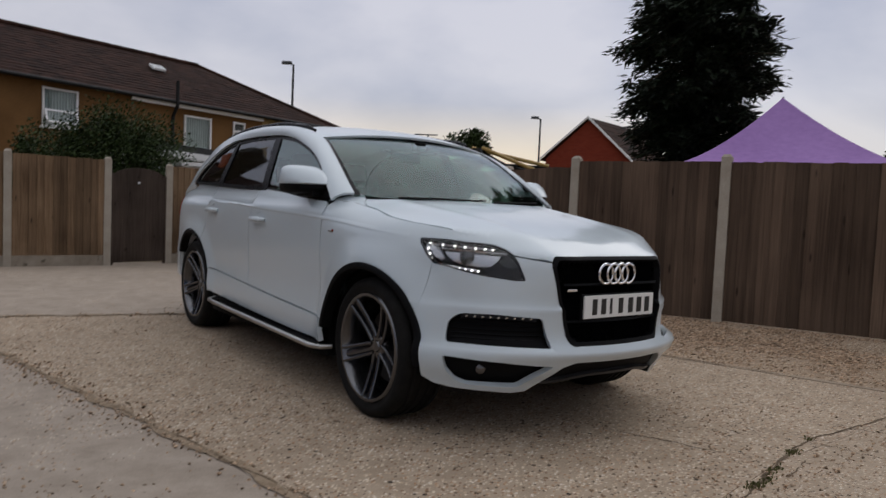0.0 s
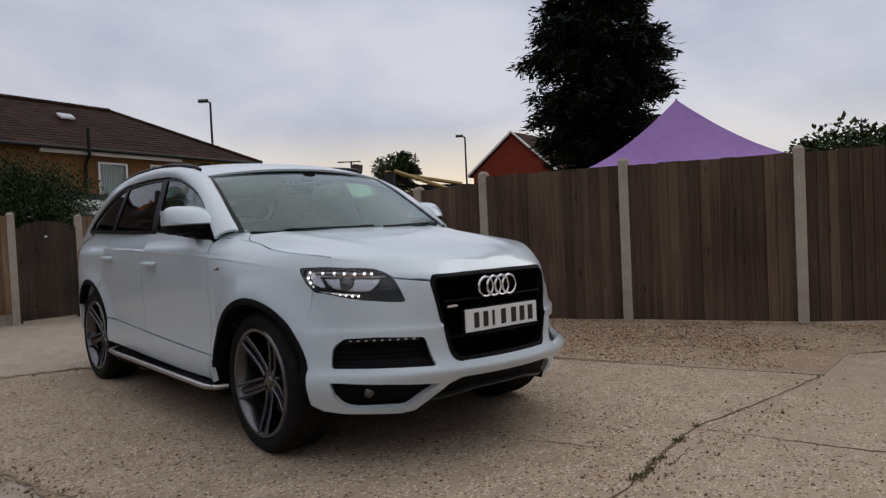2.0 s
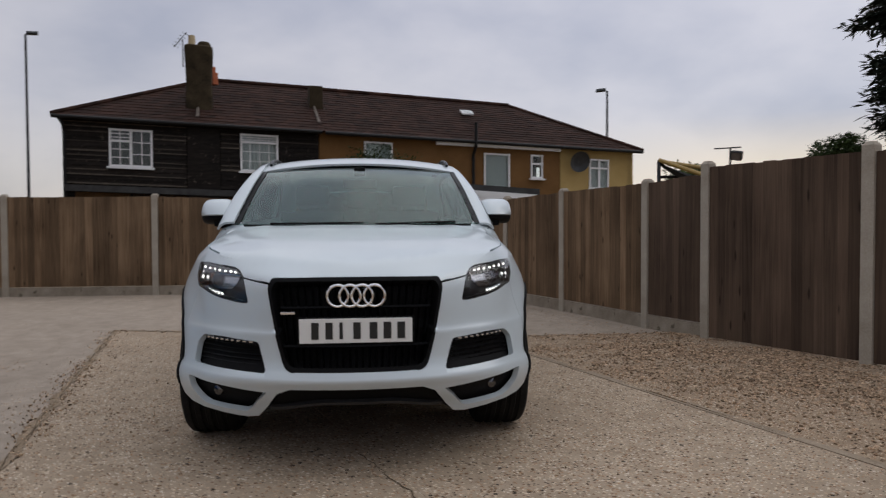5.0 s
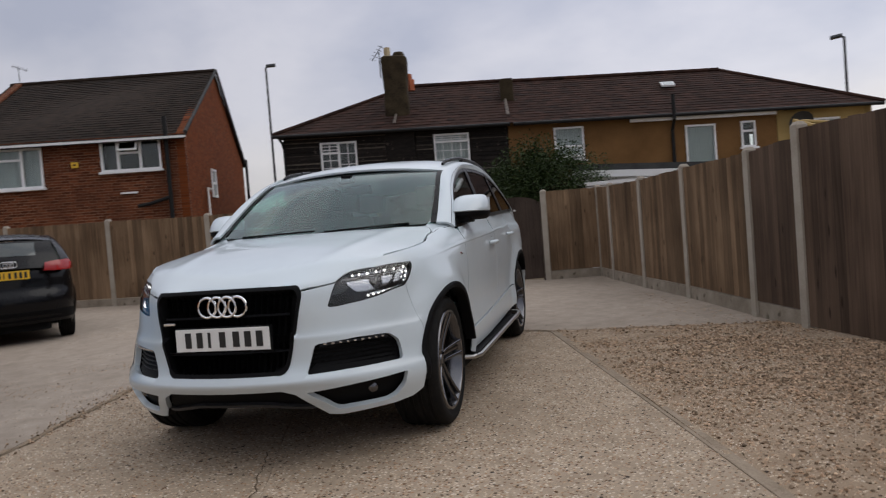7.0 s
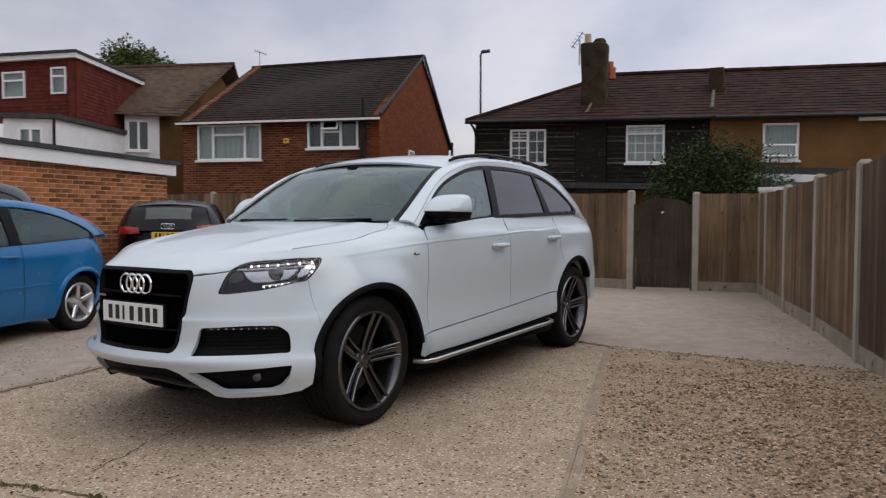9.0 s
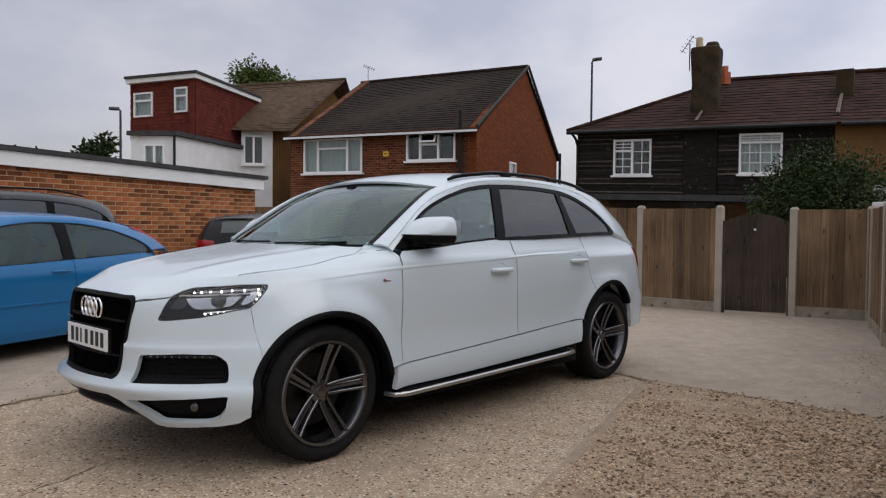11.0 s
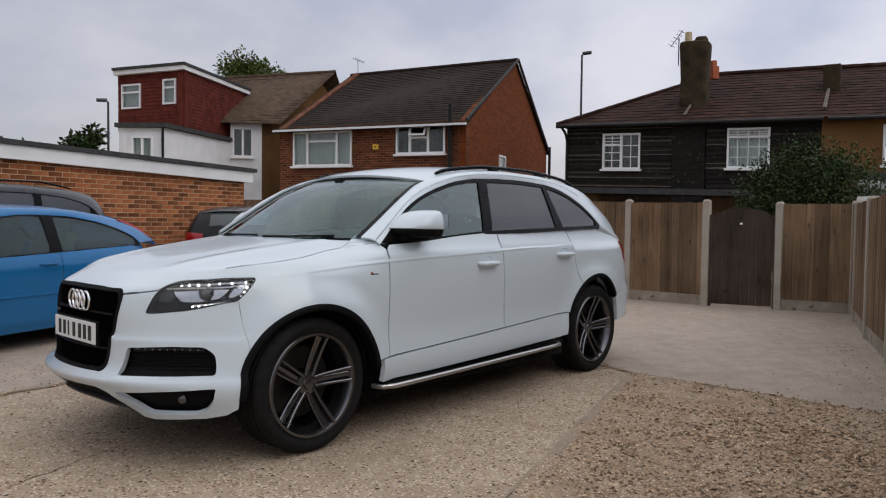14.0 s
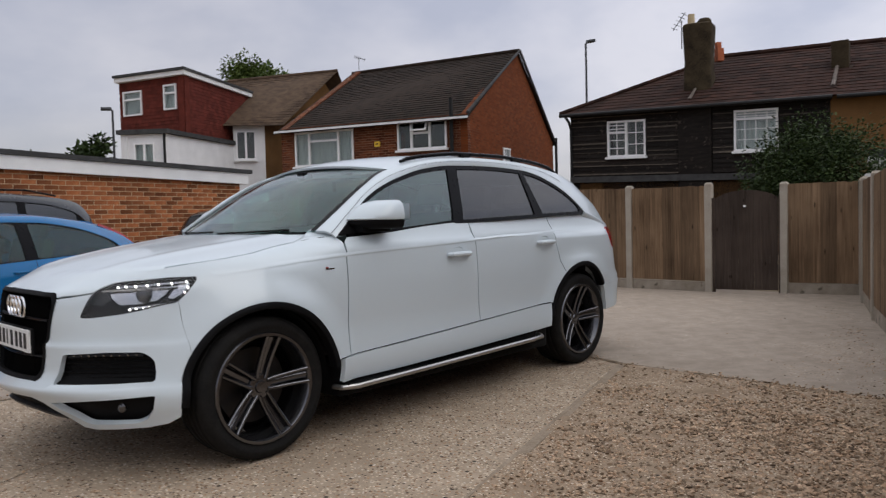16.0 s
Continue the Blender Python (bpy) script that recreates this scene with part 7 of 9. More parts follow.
def number_plate(parent, m, material, bars):
    """A plate whose writing is plain bars."""
    pl = part("number_plate", boxed((-0.006, -0.26, -0.0555), (0.004, 0.26, 0.0555), m, 0.003), material, parent, "number plate with plain dark bars")
    for y0, y1 in bars:
        bm = boxed((0.0042, y0, -0.038), (0.0062, y1, 0.038), m)
        part("lettering", bm, M["ink"], pl)
    return pl


BARS = [(-0.205 + 0.064 * i, -0.205 + 0.064 * i + (0.034 if i != 2 else 0.016)) for i in range(4)] + [(0.062 + 0.064 * i, 0.062 + 0.064 * i + 0.036) for i in range(3)]
plate_base = part("plate_holder", boxed((-0.02, -0.27, -0.066), (-0.005, 0.27, 0.062), Matrix.Translation((2.404, 0, 0.672)), 0.006), M["plastic"], grille)
number_plate(plate_base, Matrix.Translation((2.407, 0, 0.672)), M["plate_white"], BARS)

# side intakes, lamps in them
for s in (1, -1):
    up = INTAKE if s > 0 else flip(INTAKE)
    lo = FOG if s > 0 else flip(FOG)
    inn = panel("side_intake", sheet(shrunk(up, -0.012), [], fmap(-0.045), 0.06, 0.004), M["plastic"], CAR, "black mesh side air intake")
    for j in range(5):
        z = 0.505 + 0.022 * j
        bm = bmesh.new()
        tube(bm, [SH.front(s * (0.49 + 0.50 * i / 8), z, -0.038) for i in range(9)], 0.004, 5)
        part("intake_bar", bm, M["gloss_black"], inn)
    bm = bmesh.new()
    tube(bm, [SH.front(s * (0.53 + 0.40 * i / 10), 0.605 + 0.008 * math.sin(i * 0.3), -0.020) for i in range(11)], 0.010, 6)
    drl = part("running_lamp_bar", bm, M["lamp_dark"], inn, "dark running lamp bar")
    for i in range(9):
        q = 0.56 + 0.042 * i
        bm = boxed((-0.003, -0.009, -0.004), (0.003, 0.009, 0.004), Matrix.Translation(SH.front(s * q, 0.612, -0.011)), 0.001)
        part("lamp_segment", bm, M["reflector"], drl)
    fog = panel("fog_intake", sheet(shrunk(lo, -0.012), [], fmap(-0.05), 0.06, 0.004), M["plastic"], CAR, "black lower air intake")
    c = SH.front(s * 0.86, 0.362, -0.042)
    bm = bmesh.new()
    lathe(bm, [(0.0, 0.004), (0.010, 0.003), (0.017, 0.0), (0.024, -0.003), (0.026, -0.02)], 20, Matrix.Translation(c) @ Euler((0, 0, radians(-90 + s * 24))).to_matrix().to_4x4())
    part("fog_lamp", bm, M["gunmetal"], fog, "round fog lamp", smooth=True)

# head lamps
for s in (1, -1):
    out = LAMPR if s > 0 else flip(LAMPR)
    lamp = panel("headlamp", sheet(shrunk(out, -0.004), [], fmap(-0.045), 0.05, 0.004), M["lamp_dark"], CAR, "headlamp with a row of lit white LEDs")
    panel("lamp_rim", sheet(shrunk(out, -0.002), [shrunk(out, 0.012)], fmap(-0.004), 0.03, 0.045), M["lamp_dark"], lamp)
    lens = panel("lens", sheet(shrunk(out, 0.001), [], fmap(0.0015), 0.045, 0.004), M["lens"], lamp, "clear lamp cover")
    lens.visible_shadow = False
    for poly, mat, lab in (([(0.665, 0.906), (0.93, 0.922), (0.975, 0.905), (0.93, 0.858), (0.82, 0.843), (0.74, 0.842), (0.70, 0.868)], "reflector", "bright chromed reflector bowl"),
                           ([(1.005, 0.928), (1.062, 0.938), (1.040, 0.885), (1.000, 0.862), (0.975, 0.866)], "reflector", "silver side reflector"),
                           ([(0.612, 0.890), (0.655, 0.902), (0.690, 0.866), (0.655, 0.842), (0.605, 0.846)], "galv", "ribbed grey indicator reflector")):
        poly = rounded(poly, 0.012, 3)
        panel("reflector", sheet(poly if s > 0 else flip(poly), [], fmap(-0.038), 0.03, 0.006), M[mat], lamp, lab)
    for q, z, r in ((0.845, 0.884, 0.037),):
        bm = bmesh.new()
        c = SH.front(s * q, z, -0.034)
        lathe(bm, [(0.0, 0.016), (r * 0.5, 0.013), (r * 0.85, 0.004), (r, -0.004), (r * 1.08, -0.004), (r * 1.08, 0.004), (r * 1.16, 0.004), (r * 1.16, -0.03)], 24, Matrix.Translation(c) @ Euler((0, 0, radians(-90 + s * 26))).to_matrix().to_4x4())
        part("projector", bm, M["gunmetal"], lamp, "dark projector lens", smooth=True)
    led_at = [(0.593, 0.925), (0.620, 0.927), (0.653, 0.928), (0.688, 0.931), (0.719, 0.935), (0.754, 0.937), (0.788, 0.941), (0.801, 0.915), (0.800, 0.892), (0.797, 0.869), (0.780, 0.840), (0.743, 0.833), (0.704, 0.824), (0.663, 0.821), (0.722, 0.829), (0.683, 0.8225), (0.762, 0.836)]
    spots = [SH.front(s * math.asin(y / (SH.half(2.1, z) - 0.03)), z, -0.026) for y, z in led_at]
    bm = bmesh.new()
    tube(bm, [p + Vector((-0.012, 0, 0)) for p in spots], 0.009, 6)
    part("led_strip", bm, M["reflector"], lamp, "silver strip carrying the LEDs", smooth=True)
    for p in spots:
        bm = bmesh.new()
        bmesh.ops.create_uvsphere(bm, u_segments=10, v_segments=6, radius=0.0056, matrix=Matrix.Translation(p))
        part("led", bm, M["led"], lamp, "small lit white LED")
    bm = bmesh.new()
    tube(bm, [SH.front(s * (0.64 + 0.37 * i / 10), 0.909 + 0.012 * i / 10, -0.02) for i in range(11)], 0.0065, 6)
    part("lamp_blade", bm, M["reflector"], lamp, "bright blade below the LEDs")

# valance below the grille: black slot and grey skid
vh = [(0.0, 0.410), (0.33, 0.410), (0.40, 0.384), (0.475, 0.304), (0.50, 0.285), (0.30, 0.325), (0.0, 0.330)]
vq = vh + [(-q, z) for q, z in vh[-2:0:-1]]
panel("lower_slot", sheet(vq, [], fmap(-0.03), 0.05, 0.02), M["plastic"], CAR, "black lower air slot")
bm = bmesh.new()
rows = []
for i in range(25):
    q = -0.46 + 0.92 * i / 24
    e = smooth01((0.47 - abs(q)) / 0.14)
    z = 0.350 - 0.035 * smooth01((abs(q) - 0.15) / 0.3)
    c = SH.front(q, z)
    rows.append([c + Vector((-0.03, 0, 0.004)), c + Vector((-0.022 + 0.012 * e, 0, -0.008)), c + Vector((-0.03 + 0.010 * e, 0, -0.022)), c + Vector((-0.08, 0, -0.034)), c + Vector((-0.30, 0, -0.05))])
quads(bm, rows)
bmesh.ops.recalc_face_normals(bm, faces=bm.faces)
part("skid_plate", bm, M["skid"], CAR, "dark grey front skid plate", smooth=True)
for s in (1, -1):
    strip("bumper_underside", [[SH.front(s * q, z, -0.004), SH.front(s * q, z, -0.03) + Vector((0, 0, 0.004)), SH.front(s * q, z, -0.30) + Vector((0, 0, 0.03))] for q, z in ((0.475, 0.306), (0.54, 0.256), (0.62, 0.247), (0.80, 0.255), (0.97, 0.264), (1.12, 0.29))], M["liner"], CAR)

# sides
LAMP_X = [(SH.front(q, z).x, z) for q, z in LAMPR]
for s in (1, -1):
    # front wing
    top = [(x, bonnet_z(x, seam_y(x)) - 0.002 - 0.012 * smooth01((x - 1.86) / 0.10)) for x in (1.10, 1.2, 1.35, 1.5, 1.65, 1.8, 1.9, 1.98, 2.04)]
    wing = [(1.9095, 0.80)] + [(1.895 + 0.0145 * k / 8, 0.612 + 0.128 * k / 8) for k in range(8, 0, -1)] + [(1.515 + ARCH_R * 0.857 - 0.0015, 0.37 + ARCH_R * 0.515)] + arc(1.515, 0.37, ARCH_R, 31, 169, 26)[1:] + [(1.04, skirt(1.04) + G), (0.968 + G, skirt(0.97) + G), (0.972 + G, 0.80), (0.975 + G, 1.0), (0.965 + G, 1.10), (1.0, 1.135), (1.07, 1.128)] + top + [(2.03, 0.958), (1.917, 0.92)]
    side_panel(SH, "front_wing", wing, [LAMP_X], P, CAR, s, cell=0.045, label="white front wing with a flared arch")
    # doors
    fd = [(0.968 - G, skirt(0.97) + G), (0.972 - G, 0.80), (0.975 - G, 1.0), (0.960 - G, 1.10), (0.93, belt(0.93))] + [(x, belt(x)) for x in (0.6, 0.3, 0.0)] + [(-0.150 + G, belt(-0.15)), (-0.155 + G, 1.0), (-0.172 + G, 0.75), (-0.195 + G, skirt(-0.195) + G)]
    door = side_panel(SH, "front_door", fd, [], P, CAR, s, label="white front door")
    rd = [(-0.195 - G, skirt(-0.195) + G), (-0.172 - G, 0.75), (-0.155 - G, 1.0), (-0.150 - G, belt(-0.15))] + [(x, belt(x)) for x in (-0.5, -0.8)] + [(-1.10, belt(-1.10)), (-1.135, 1.10), (-1.14, 1.0), (-1.19, 0.86)] + [(x, z) for x, z in arc(-1.5, 0.37, ARCH_REAR, 57.4, 22, 8)] + [(-1.045, skirt(-1.04) + G)]
    rdoor = side_panel(SH, "rear_door", rd, [], P, CAR, s, label="white rear door")
    qp = [(-1.105 - 2 * G, belt(-1.1)), (-1.135 - 2 * G, 1.10), (-1.14 - 2 * G, 1.0), (-1.19 - 2 * G, 0.86)] + rear_arc(58.2, 141, 18, ARCH_REAR) + [(-1.83, 0.630), (-2.36, 0.630), (-2.38, 0.70), (-2.345, 0.92), (-2.28, 1.10), (-2.13, 1.108), (-1.9, 1.155), (-1.62, 1.208), (-1.615, 1.236), (-1.4, belt(-1.4))]
    side_panel(SH, "rear_quarter", qp, [], P, CAR, s, label="white rear quarter panel")
    # tail lamp on the corner
    side_panel(SH, "tail_lamp", rounded([(-1.95, 1.112), (-2.26, 1.10), (-2.33, 0.94), (-2.20, 0.90), (-2.06, 0.945)], 0.03, 3), [], M["red_lens"], CAR, s, off=0.006, depth=0.012, label="red tail lamp wrapping the corner")
    # skirt
    sk = [(1.045, 0.320), (1.035, skirt(1.035) - G)] + [(x, skirt(x) - G) for x in (0.6, 0.0, -0.5)] + [(-1.035, skirt(-1.035) - G), (-1.02, 0.375), (-0.9, 0.36), (0.6, 0.322)]
    side_panel(SH, "side_skirt", sk, [], P, CAR, s, off=0.010, depth=0.03, label="white side skirt")
    # dark trims round the arches
    for h, a0, a1 in ((1.515, -2, 174), (-1.5, 10, 140)):
        rows = []
        for i in range(41):
            a = radians(a0 + (a1 - a0) * i / 40)
            ring = []
            for r, o in ((0.004, 0.002), (0.0, 0.007), (-0.018, 0.009), (-0.030, 0.004), (-0.034, -0.02), (-0.030, -0.06)):
                r += ARCH_R if h > 0 else ARCH_REAR
                r -= 0.060 * smooth01((math.degrees(a) - 95) / 60) if h < 0 else 0.0
                x, z = h + r * math.cos(a), 0.37 + r * math.sin(a)
                ring.append(Vector((x, s * (SH.y(x, max(z, 0.3)) + o), z)))
            rows.append(ring)
        strip("arch_trim", rows, M["plastic"], CAR, "black wheel arch trim")
        rows = []
        for i in range(29):
            a = radians(-8 + 196 * i / 28)
            rows.append([Vector((h + (ARCH_R - 0.03) * math.cos(a), s * y, 0.37 + (ARCH_R - 0.03) * math.sin(a))) for y in (0.90 if h > 0 else 0.845, 0.58)])
        strip("arch_liner", rows, M["liner"], CAR)
    # dark liner behind the panel gaps
    side_panel(SH, "door_liner", [(1.0, 0.40), (0.99, 1.09), (-1.12, 1.12), (-1.06, 0.42)], [], M["liner"], CAR, s, off=-0.03, depth=0.004, cell=0.1)
    # running board: black tread with a bright tube
    bm = bmesh.new()
    box(bm, (-0.80, s * 0.90, 0.285), (1.02, s * 0.985, 0.305))
    rb = part("running_board", bm, M["plastic"], CAR, "black running board with a bright edge tube")
    bm = bmesh.new()
    tube(bm, [(1.06, s * 0.90, 0.29), (1.04, s * 0.965, 0.288), (0.96, s * 0.998, 0.287), (0.5, s * 1.0, 0.295), (-0.7, s * 1.0, 0.318), (-0.83, s * 0.99, 0.322), (-0.87, s * 0.95, 0.323), (-0.88, s * 0.90, 0.325)], 0.015, 12)
    part("edge_tube", bm, M["brushed"], rb, "bright steel edge tube", smooth=True)
    for x in (0.8, 0.0, -0.6):
        part("bracket", boxed((x - 0.03, min(s * 0.62, s * 0.92), 0.27), (x + 0.03, max(s * 0.62, s * 0.92), 0.29)), M["liner"], rb)
    # pressed shoulder line
    rows = []
    for i in range(81):
        x = 1.75 - 3.78 * i / 80
        z = CREASE(x)
        fade = smooth01((1.75 - x) / 0.5) * smooth01((x + 2.03) / 0.15)
        rows.append([Vector((x, s * (SH.y(x, z + dz) + o * fade - 0.0006), z + dz)) for dz, o in ((-0.009, 0.0), (-0.0015, 0.0036), (0.0025, 0.0040), (0.016, 0.0))])
    strip("shoulder_line", rows, P, CAR, "pressed shoulder line", sharp=25)
    # handles
    for par, x, z in ((door, 0.035, 0.982), (rdoor, -0.985, 1.018)):
        yb = SH.y(x, z)
        bm = bmesh.new()
        tube(bm, [(x + 0.105, s * (yb + 0.004), z), (x + 0.085, s * (yb + 0.030), z + 0.001), (x, s * (yb + 0.040), z + 0.002), (x - 0.085, s * (yb + 0.030), z + 0.001), (x - 0.105, s * (yb + 0.004), z)], [0.012, 0.016, 0.017, 0.016, 0.012], 10)
        part("door_handle", bm, P, par, "white pull handle", smooth=True)
        bm = bmesh.new()
        lathe(bm, [(0.0, -0.010), (0.03, -0.006), (0.048, 0.0015), (0.050, 0.001)], 20, Matrix.Translation((x, s * yb, z + 0.012)) @ Matrix.Diagonal((1.25, s, 0.8, 1)))
        part("handle_cup", bm, P, par, smooth=True)
    bm = boxed((1.065, -0.002, 0.954), (1.125, 0.002, 0.961), Matrix.Translation((0, s * (SH.y(1.10, 0.957) + 0.001), 0)))
    bdg = part("wing_badge", bm, M["chrome"], CAR, "small chrome badge bar on the wing")
    part("badge_mark", boxed((1.105, -0.003, 0.956), (1.12, 0.003, 0.969), Matrix.Translation((0, s * (SH.y(1.11, 0.965) + 0.001), 0))), M["red_lens"], bdg)

# bonnet
bo = [(p.x, p.y) for p in LIP] + [(x, seam_y(x) - 0.006) for x in (1.92, 1.80, 1.7, 1.55, 1.4, 1.30, 1.26)] + [(1.215, 0.788), (1.172, 0.773), (1.135, 0.752), (1.10, 0.725), (1.18, 0.62), (1.255, 0.40), (1.285, 0.15), (1.29, 0.0)]
bo = bo + [(x, -y) for x, y in reversed(bo[1:-1])]
panel("bonnet", sheet(bo[::-1], [], lambda u, v: Vector((u, v, bonnet_skin(u, v))), 0.024, 0.02), P, CAR, "white bonnet with soft creases")
part("bonnet_bay", boxed((1.2, -0.70, 0.50), (1.92, 0.70, 0.86)), M["liner"], CAR)

# cabin above the waist
YG = curve([(1.08, 0.905), (1.13, 0.898), (1.18, 0.887), (1.25, 0.868), (1.35, 0.833), (1.45, 0.795), (1.55, 0.757), (1.62, 0.722)])
INNER = [(1.005, 1.128), (0.855, 1.252), (0.72, 1.352), (0.57, 1.427), (0.395, 1.489), (0.135, 1.553), (-0.13, 1.582), (-0.5, 1.590), (-0.9, 1.576), (-1.07, 1.552), (-1.27, 1.490), (-1.44, 1.405), (-1.57, 1.305), (-1.635, 1.240)]
OUTER = [(1.065, 0.790, 1.168), (0.955, 0.776, 1.238), (0.80, 0.752, 1.338), (0.65, 0.728, 1.431), (0.47, 0.700, 1.524), (0.20, 0.695, 1.598), (-0.10, 0.696, 1.636), (-0.5, 0.694, 1.652), (-0.9, 0.690, 1.642), (-1.12, 0.685, 1.626), (-1.42, 0.670, 1.588), (-1.62, 0.665, 1.546), (-1.76, 0.668, 1.49), (-1.90, 0.69, 1.395), (-2.02, 0.715, 1.300), (-2.09, 0.735, 1.21), (-2.13, 0.75, 1.14)]
NS = 60
for s in (1, -1):
    a = spline([(x, YG(z), z) for x, z in INNER], NS)
    b = spline(OUTER, NS)
    rows = []
    for p, q in zip(a, b):
        nrm = Vector((0, 0.75, 0.65))
        rows.append([p.lerp(q, t) + nrm * 0.020 * (4 * t * (1 - t)) for t in (0, 0.12, 0.3, 0.5, 0.7, 0.88, 1)])
    strip("cant_rail", [mirrored(r, s) for r in rows], P, CAR, "white pillar and roof rail panel", depth=0.015 * s)
    for k in (0.30,):
        lines = [[r[0].lerp(r[6], k + d) + Vector((0, 0.75, 0.65)) * (0.020 * 4 * k * (1 - k) + 0.0022) for d in (-0.012, 0.012)] for r in rows[:52]]
        strip("door_frame_seam", [mirrored(r, s) for r in lines], M["liner"], CAR)
    # white infill between wing, bonnet and the pillar's foot
    on = lambda x, y: (x, y, bonnet_z(x, y) - 0.001)
    sy = lambda x: on(x, seam_y(x) + 0.001)
    inner_edge = [on(1.258, seam_y(1.258) - 0.003), on(1.216, 0.7925), on(1.173, 0.7775), on(1.137, 0.7565), on(1.118, 0.744), on(1.105, 0.733), on(1.092, 0.722)]
    outer_edge = [sy(1.262), sy(1.21), sy(1.14), (1.03, SH.y(1.03, 1.133) + 0.001, 1.134), (0.965, 0.905, 1.131), (1.01, 0.83, 1.153), (1.065, 0.747, 1.178)]
    pa, pb = [[Vector([curve([(i, p[k]) for i, p in enumerate(line)])(n / 3) for k in range(3)]) for n in range(19)] for line in (inner_edge, outer_edge)]
    strip("pillar_foot", [mirrored([p.lerp(q, t) + Vector((0, 0.002, 0.004)) * 4 * t * (1 - t) for t in (0, 0.25, 0.5, 0.75, 1)], s) for p, q in zip(pa, pb)], P, CAR, "white panel at the pillar's foot")
    # foot of the rear pillar
    last = rows[-1]
    foot = []
    for p, t in zip(last, (0, 0.12, 0.3, 0.5, 0.7, 0.88, 1)):
        x = -1.625 - 0.515 * t
        z = 1.205 - 0.098 * t
        q = Vector((x, SH.y(x, z) + 0.0015, z))
        foot.append([p.lerp(q, k) + Vector((0, 0.010, 0.004)) * 4 * k * (1 - k) for k in (0, 0.25, 0.5, 0.75, 1)])
    strip("rear_pillar", [mirrored(r, s) for r in foot], P, CAR, "white foot of the rear pillar", depth=0.012 * s)
    # glass and its black frames; u runs backwards on the left side
    gm = lambda off: (lambda u, v: Vector((-u * s, s * (YG(v) + off), v)))

    def dlo(x):
        return curve([(px, pz) for px, pz in sorted(INNER)])(x)

    def upper(x0, x1, n, drop=0.0):
        return [(x0 + (x1 - x0) * i / n, dlo(x0 + (x1 - x0) * i / n) - drop) for i in range(n + 1)]

    lo = lambda x: belt(x) + 0.004
    whole = [(x, lo(x) - 0.012) for x in (0.90, 0.5, 0.0, -0.5, -1.0, -1.4, -1.60)] + upper(-1.622, 0.93, 40)
    win_f = [(0.755, lo(0.755) + 0.012), (-0.005, lo(-0.005) + 0.012)] + upper(-0.085, 0.72, 14, 0.026) + [(0.755, dlo(0.755) - 0.028)]
    win_r = [(-0.105, lo(-0.1) + 0.012), (-0.935, lo(-0.93) + 0.012), (-0.895, dlo(-0.895) - 0.028)] + upper(-0.82, -0.185, 10, 0.026)
    win_q = [(-1.035, lo(-1.03) + 0.012), (-1.56, lo(-1.56) + 0.010)] + upper(-1.555, -0.945, 12, 0.028)
    tr = lambda poly: [(-x * s, z) for x, z in poly]
    panel("window_trim", sheet(tr(whole), [tr(win_f), tr(win_r), tr(win_q)], gm(-0.004), 0.05, 0.02), M["gloss_black"], CAR, "gloss black window surround")
    for poly, mat, lab in ((win_f, "side_clear", "front side window"), (win_r, "tint", "dark tinted rear side window"), (win_q, "tint", "dark tinted quarter window")):
        g = panel("side_window", sheet(tr(shrunk(poly, -0.006)), [], gm(-0.012), 0.08, 0.004), M[mat], CAR, lab)
        g.visible_shadow = False
    # mirror: white shell over a black foot
    plan = spline([(0.595, 1.100, 0), (0.67, 1.104, 0), (0.755, 1.085, 0), (0.835, 1.03, 0), (0.89, 0.955, 0), (0.90, 0.90, 0)], 14) + [Vector((0.84, 0.862, 0)), Vector((0.70, 0.850, 0)), Vector((0.615, 0.855, 0)), Vector((0.602, 0.92, 0)), Vector((0.596, 1.0, 0)), Vector((0.592, 1.07, 0))]

    def mirror_ring(z, kx, ky):
        return [Vector((0.63 + (p.x - 0.60) * kx * 0.93, s * (0.972 + (p.y - 1.0) * ky * 0.98), z)) for p in plan + plan[:1]]

    bm = bmesh.new()
    quads(bm, [mirror_ring(*r) for r in ((1.224, 0.0, 0.3), (1.222, 0.97, 0.97), (1.228, 1.0, 1.0), (1.25, 0.94, 1.0), (1.275, 0.85, 0.97), (1.300, 0.73, 0.91), (1.318, 0.60, 0.81), (1.330, 0.46, 0.66), (1.336, 0.30, 0.45), (1.338, 0.0, 0.3))])
    bmesh.ops.remove_doubles(bm, verts=bm.verts, dist=1e-4)
    bmesh.ops.recalc_face_normals(bm, faces=bm.faces)
    mir = part("door_mirror", bm, P, CAR, "white door mirror shell on a black housing", smooth=True, sharp=50)
    bm = bmesh.new()
    quads(bm, [mirror_ring(*r) for r in ((1.221, 0.0, 0.3), (1.221, 0.955, 0.965), (1.200, 0.95, 0.95), (1.180, 0.86, 0.86), (1.168, 0.66, 0.70), (1.165, 0.0, 0.3))])
    bmesh.ops.remove_doubles(bm, verts=bm.verts, dist=1e-4)
    bmesh.ops.recalc_face_normals(bm, faces=bm.faces)
    part("mirror_housing", bm, M["plastic"], mir, "black lower mirror housing", smooth=True)
    part("mirror_foot", boxed((0.64, min(s * 0.84, s * 0.96), 1.150), (0.86, max(s * 0.84, s * 0.96), 1.200), bevel=0.015), M["plastic"], mir, "black mirror foot", smooth=True)
    part("mirror_glass", boxed((0.571, min(s * 0.90, s * 1.06), 1.225), (0.575, max(s * 0.90, s * 1.06), 1.315)), M["chrome"], mir)
    bm = bmesh.new()
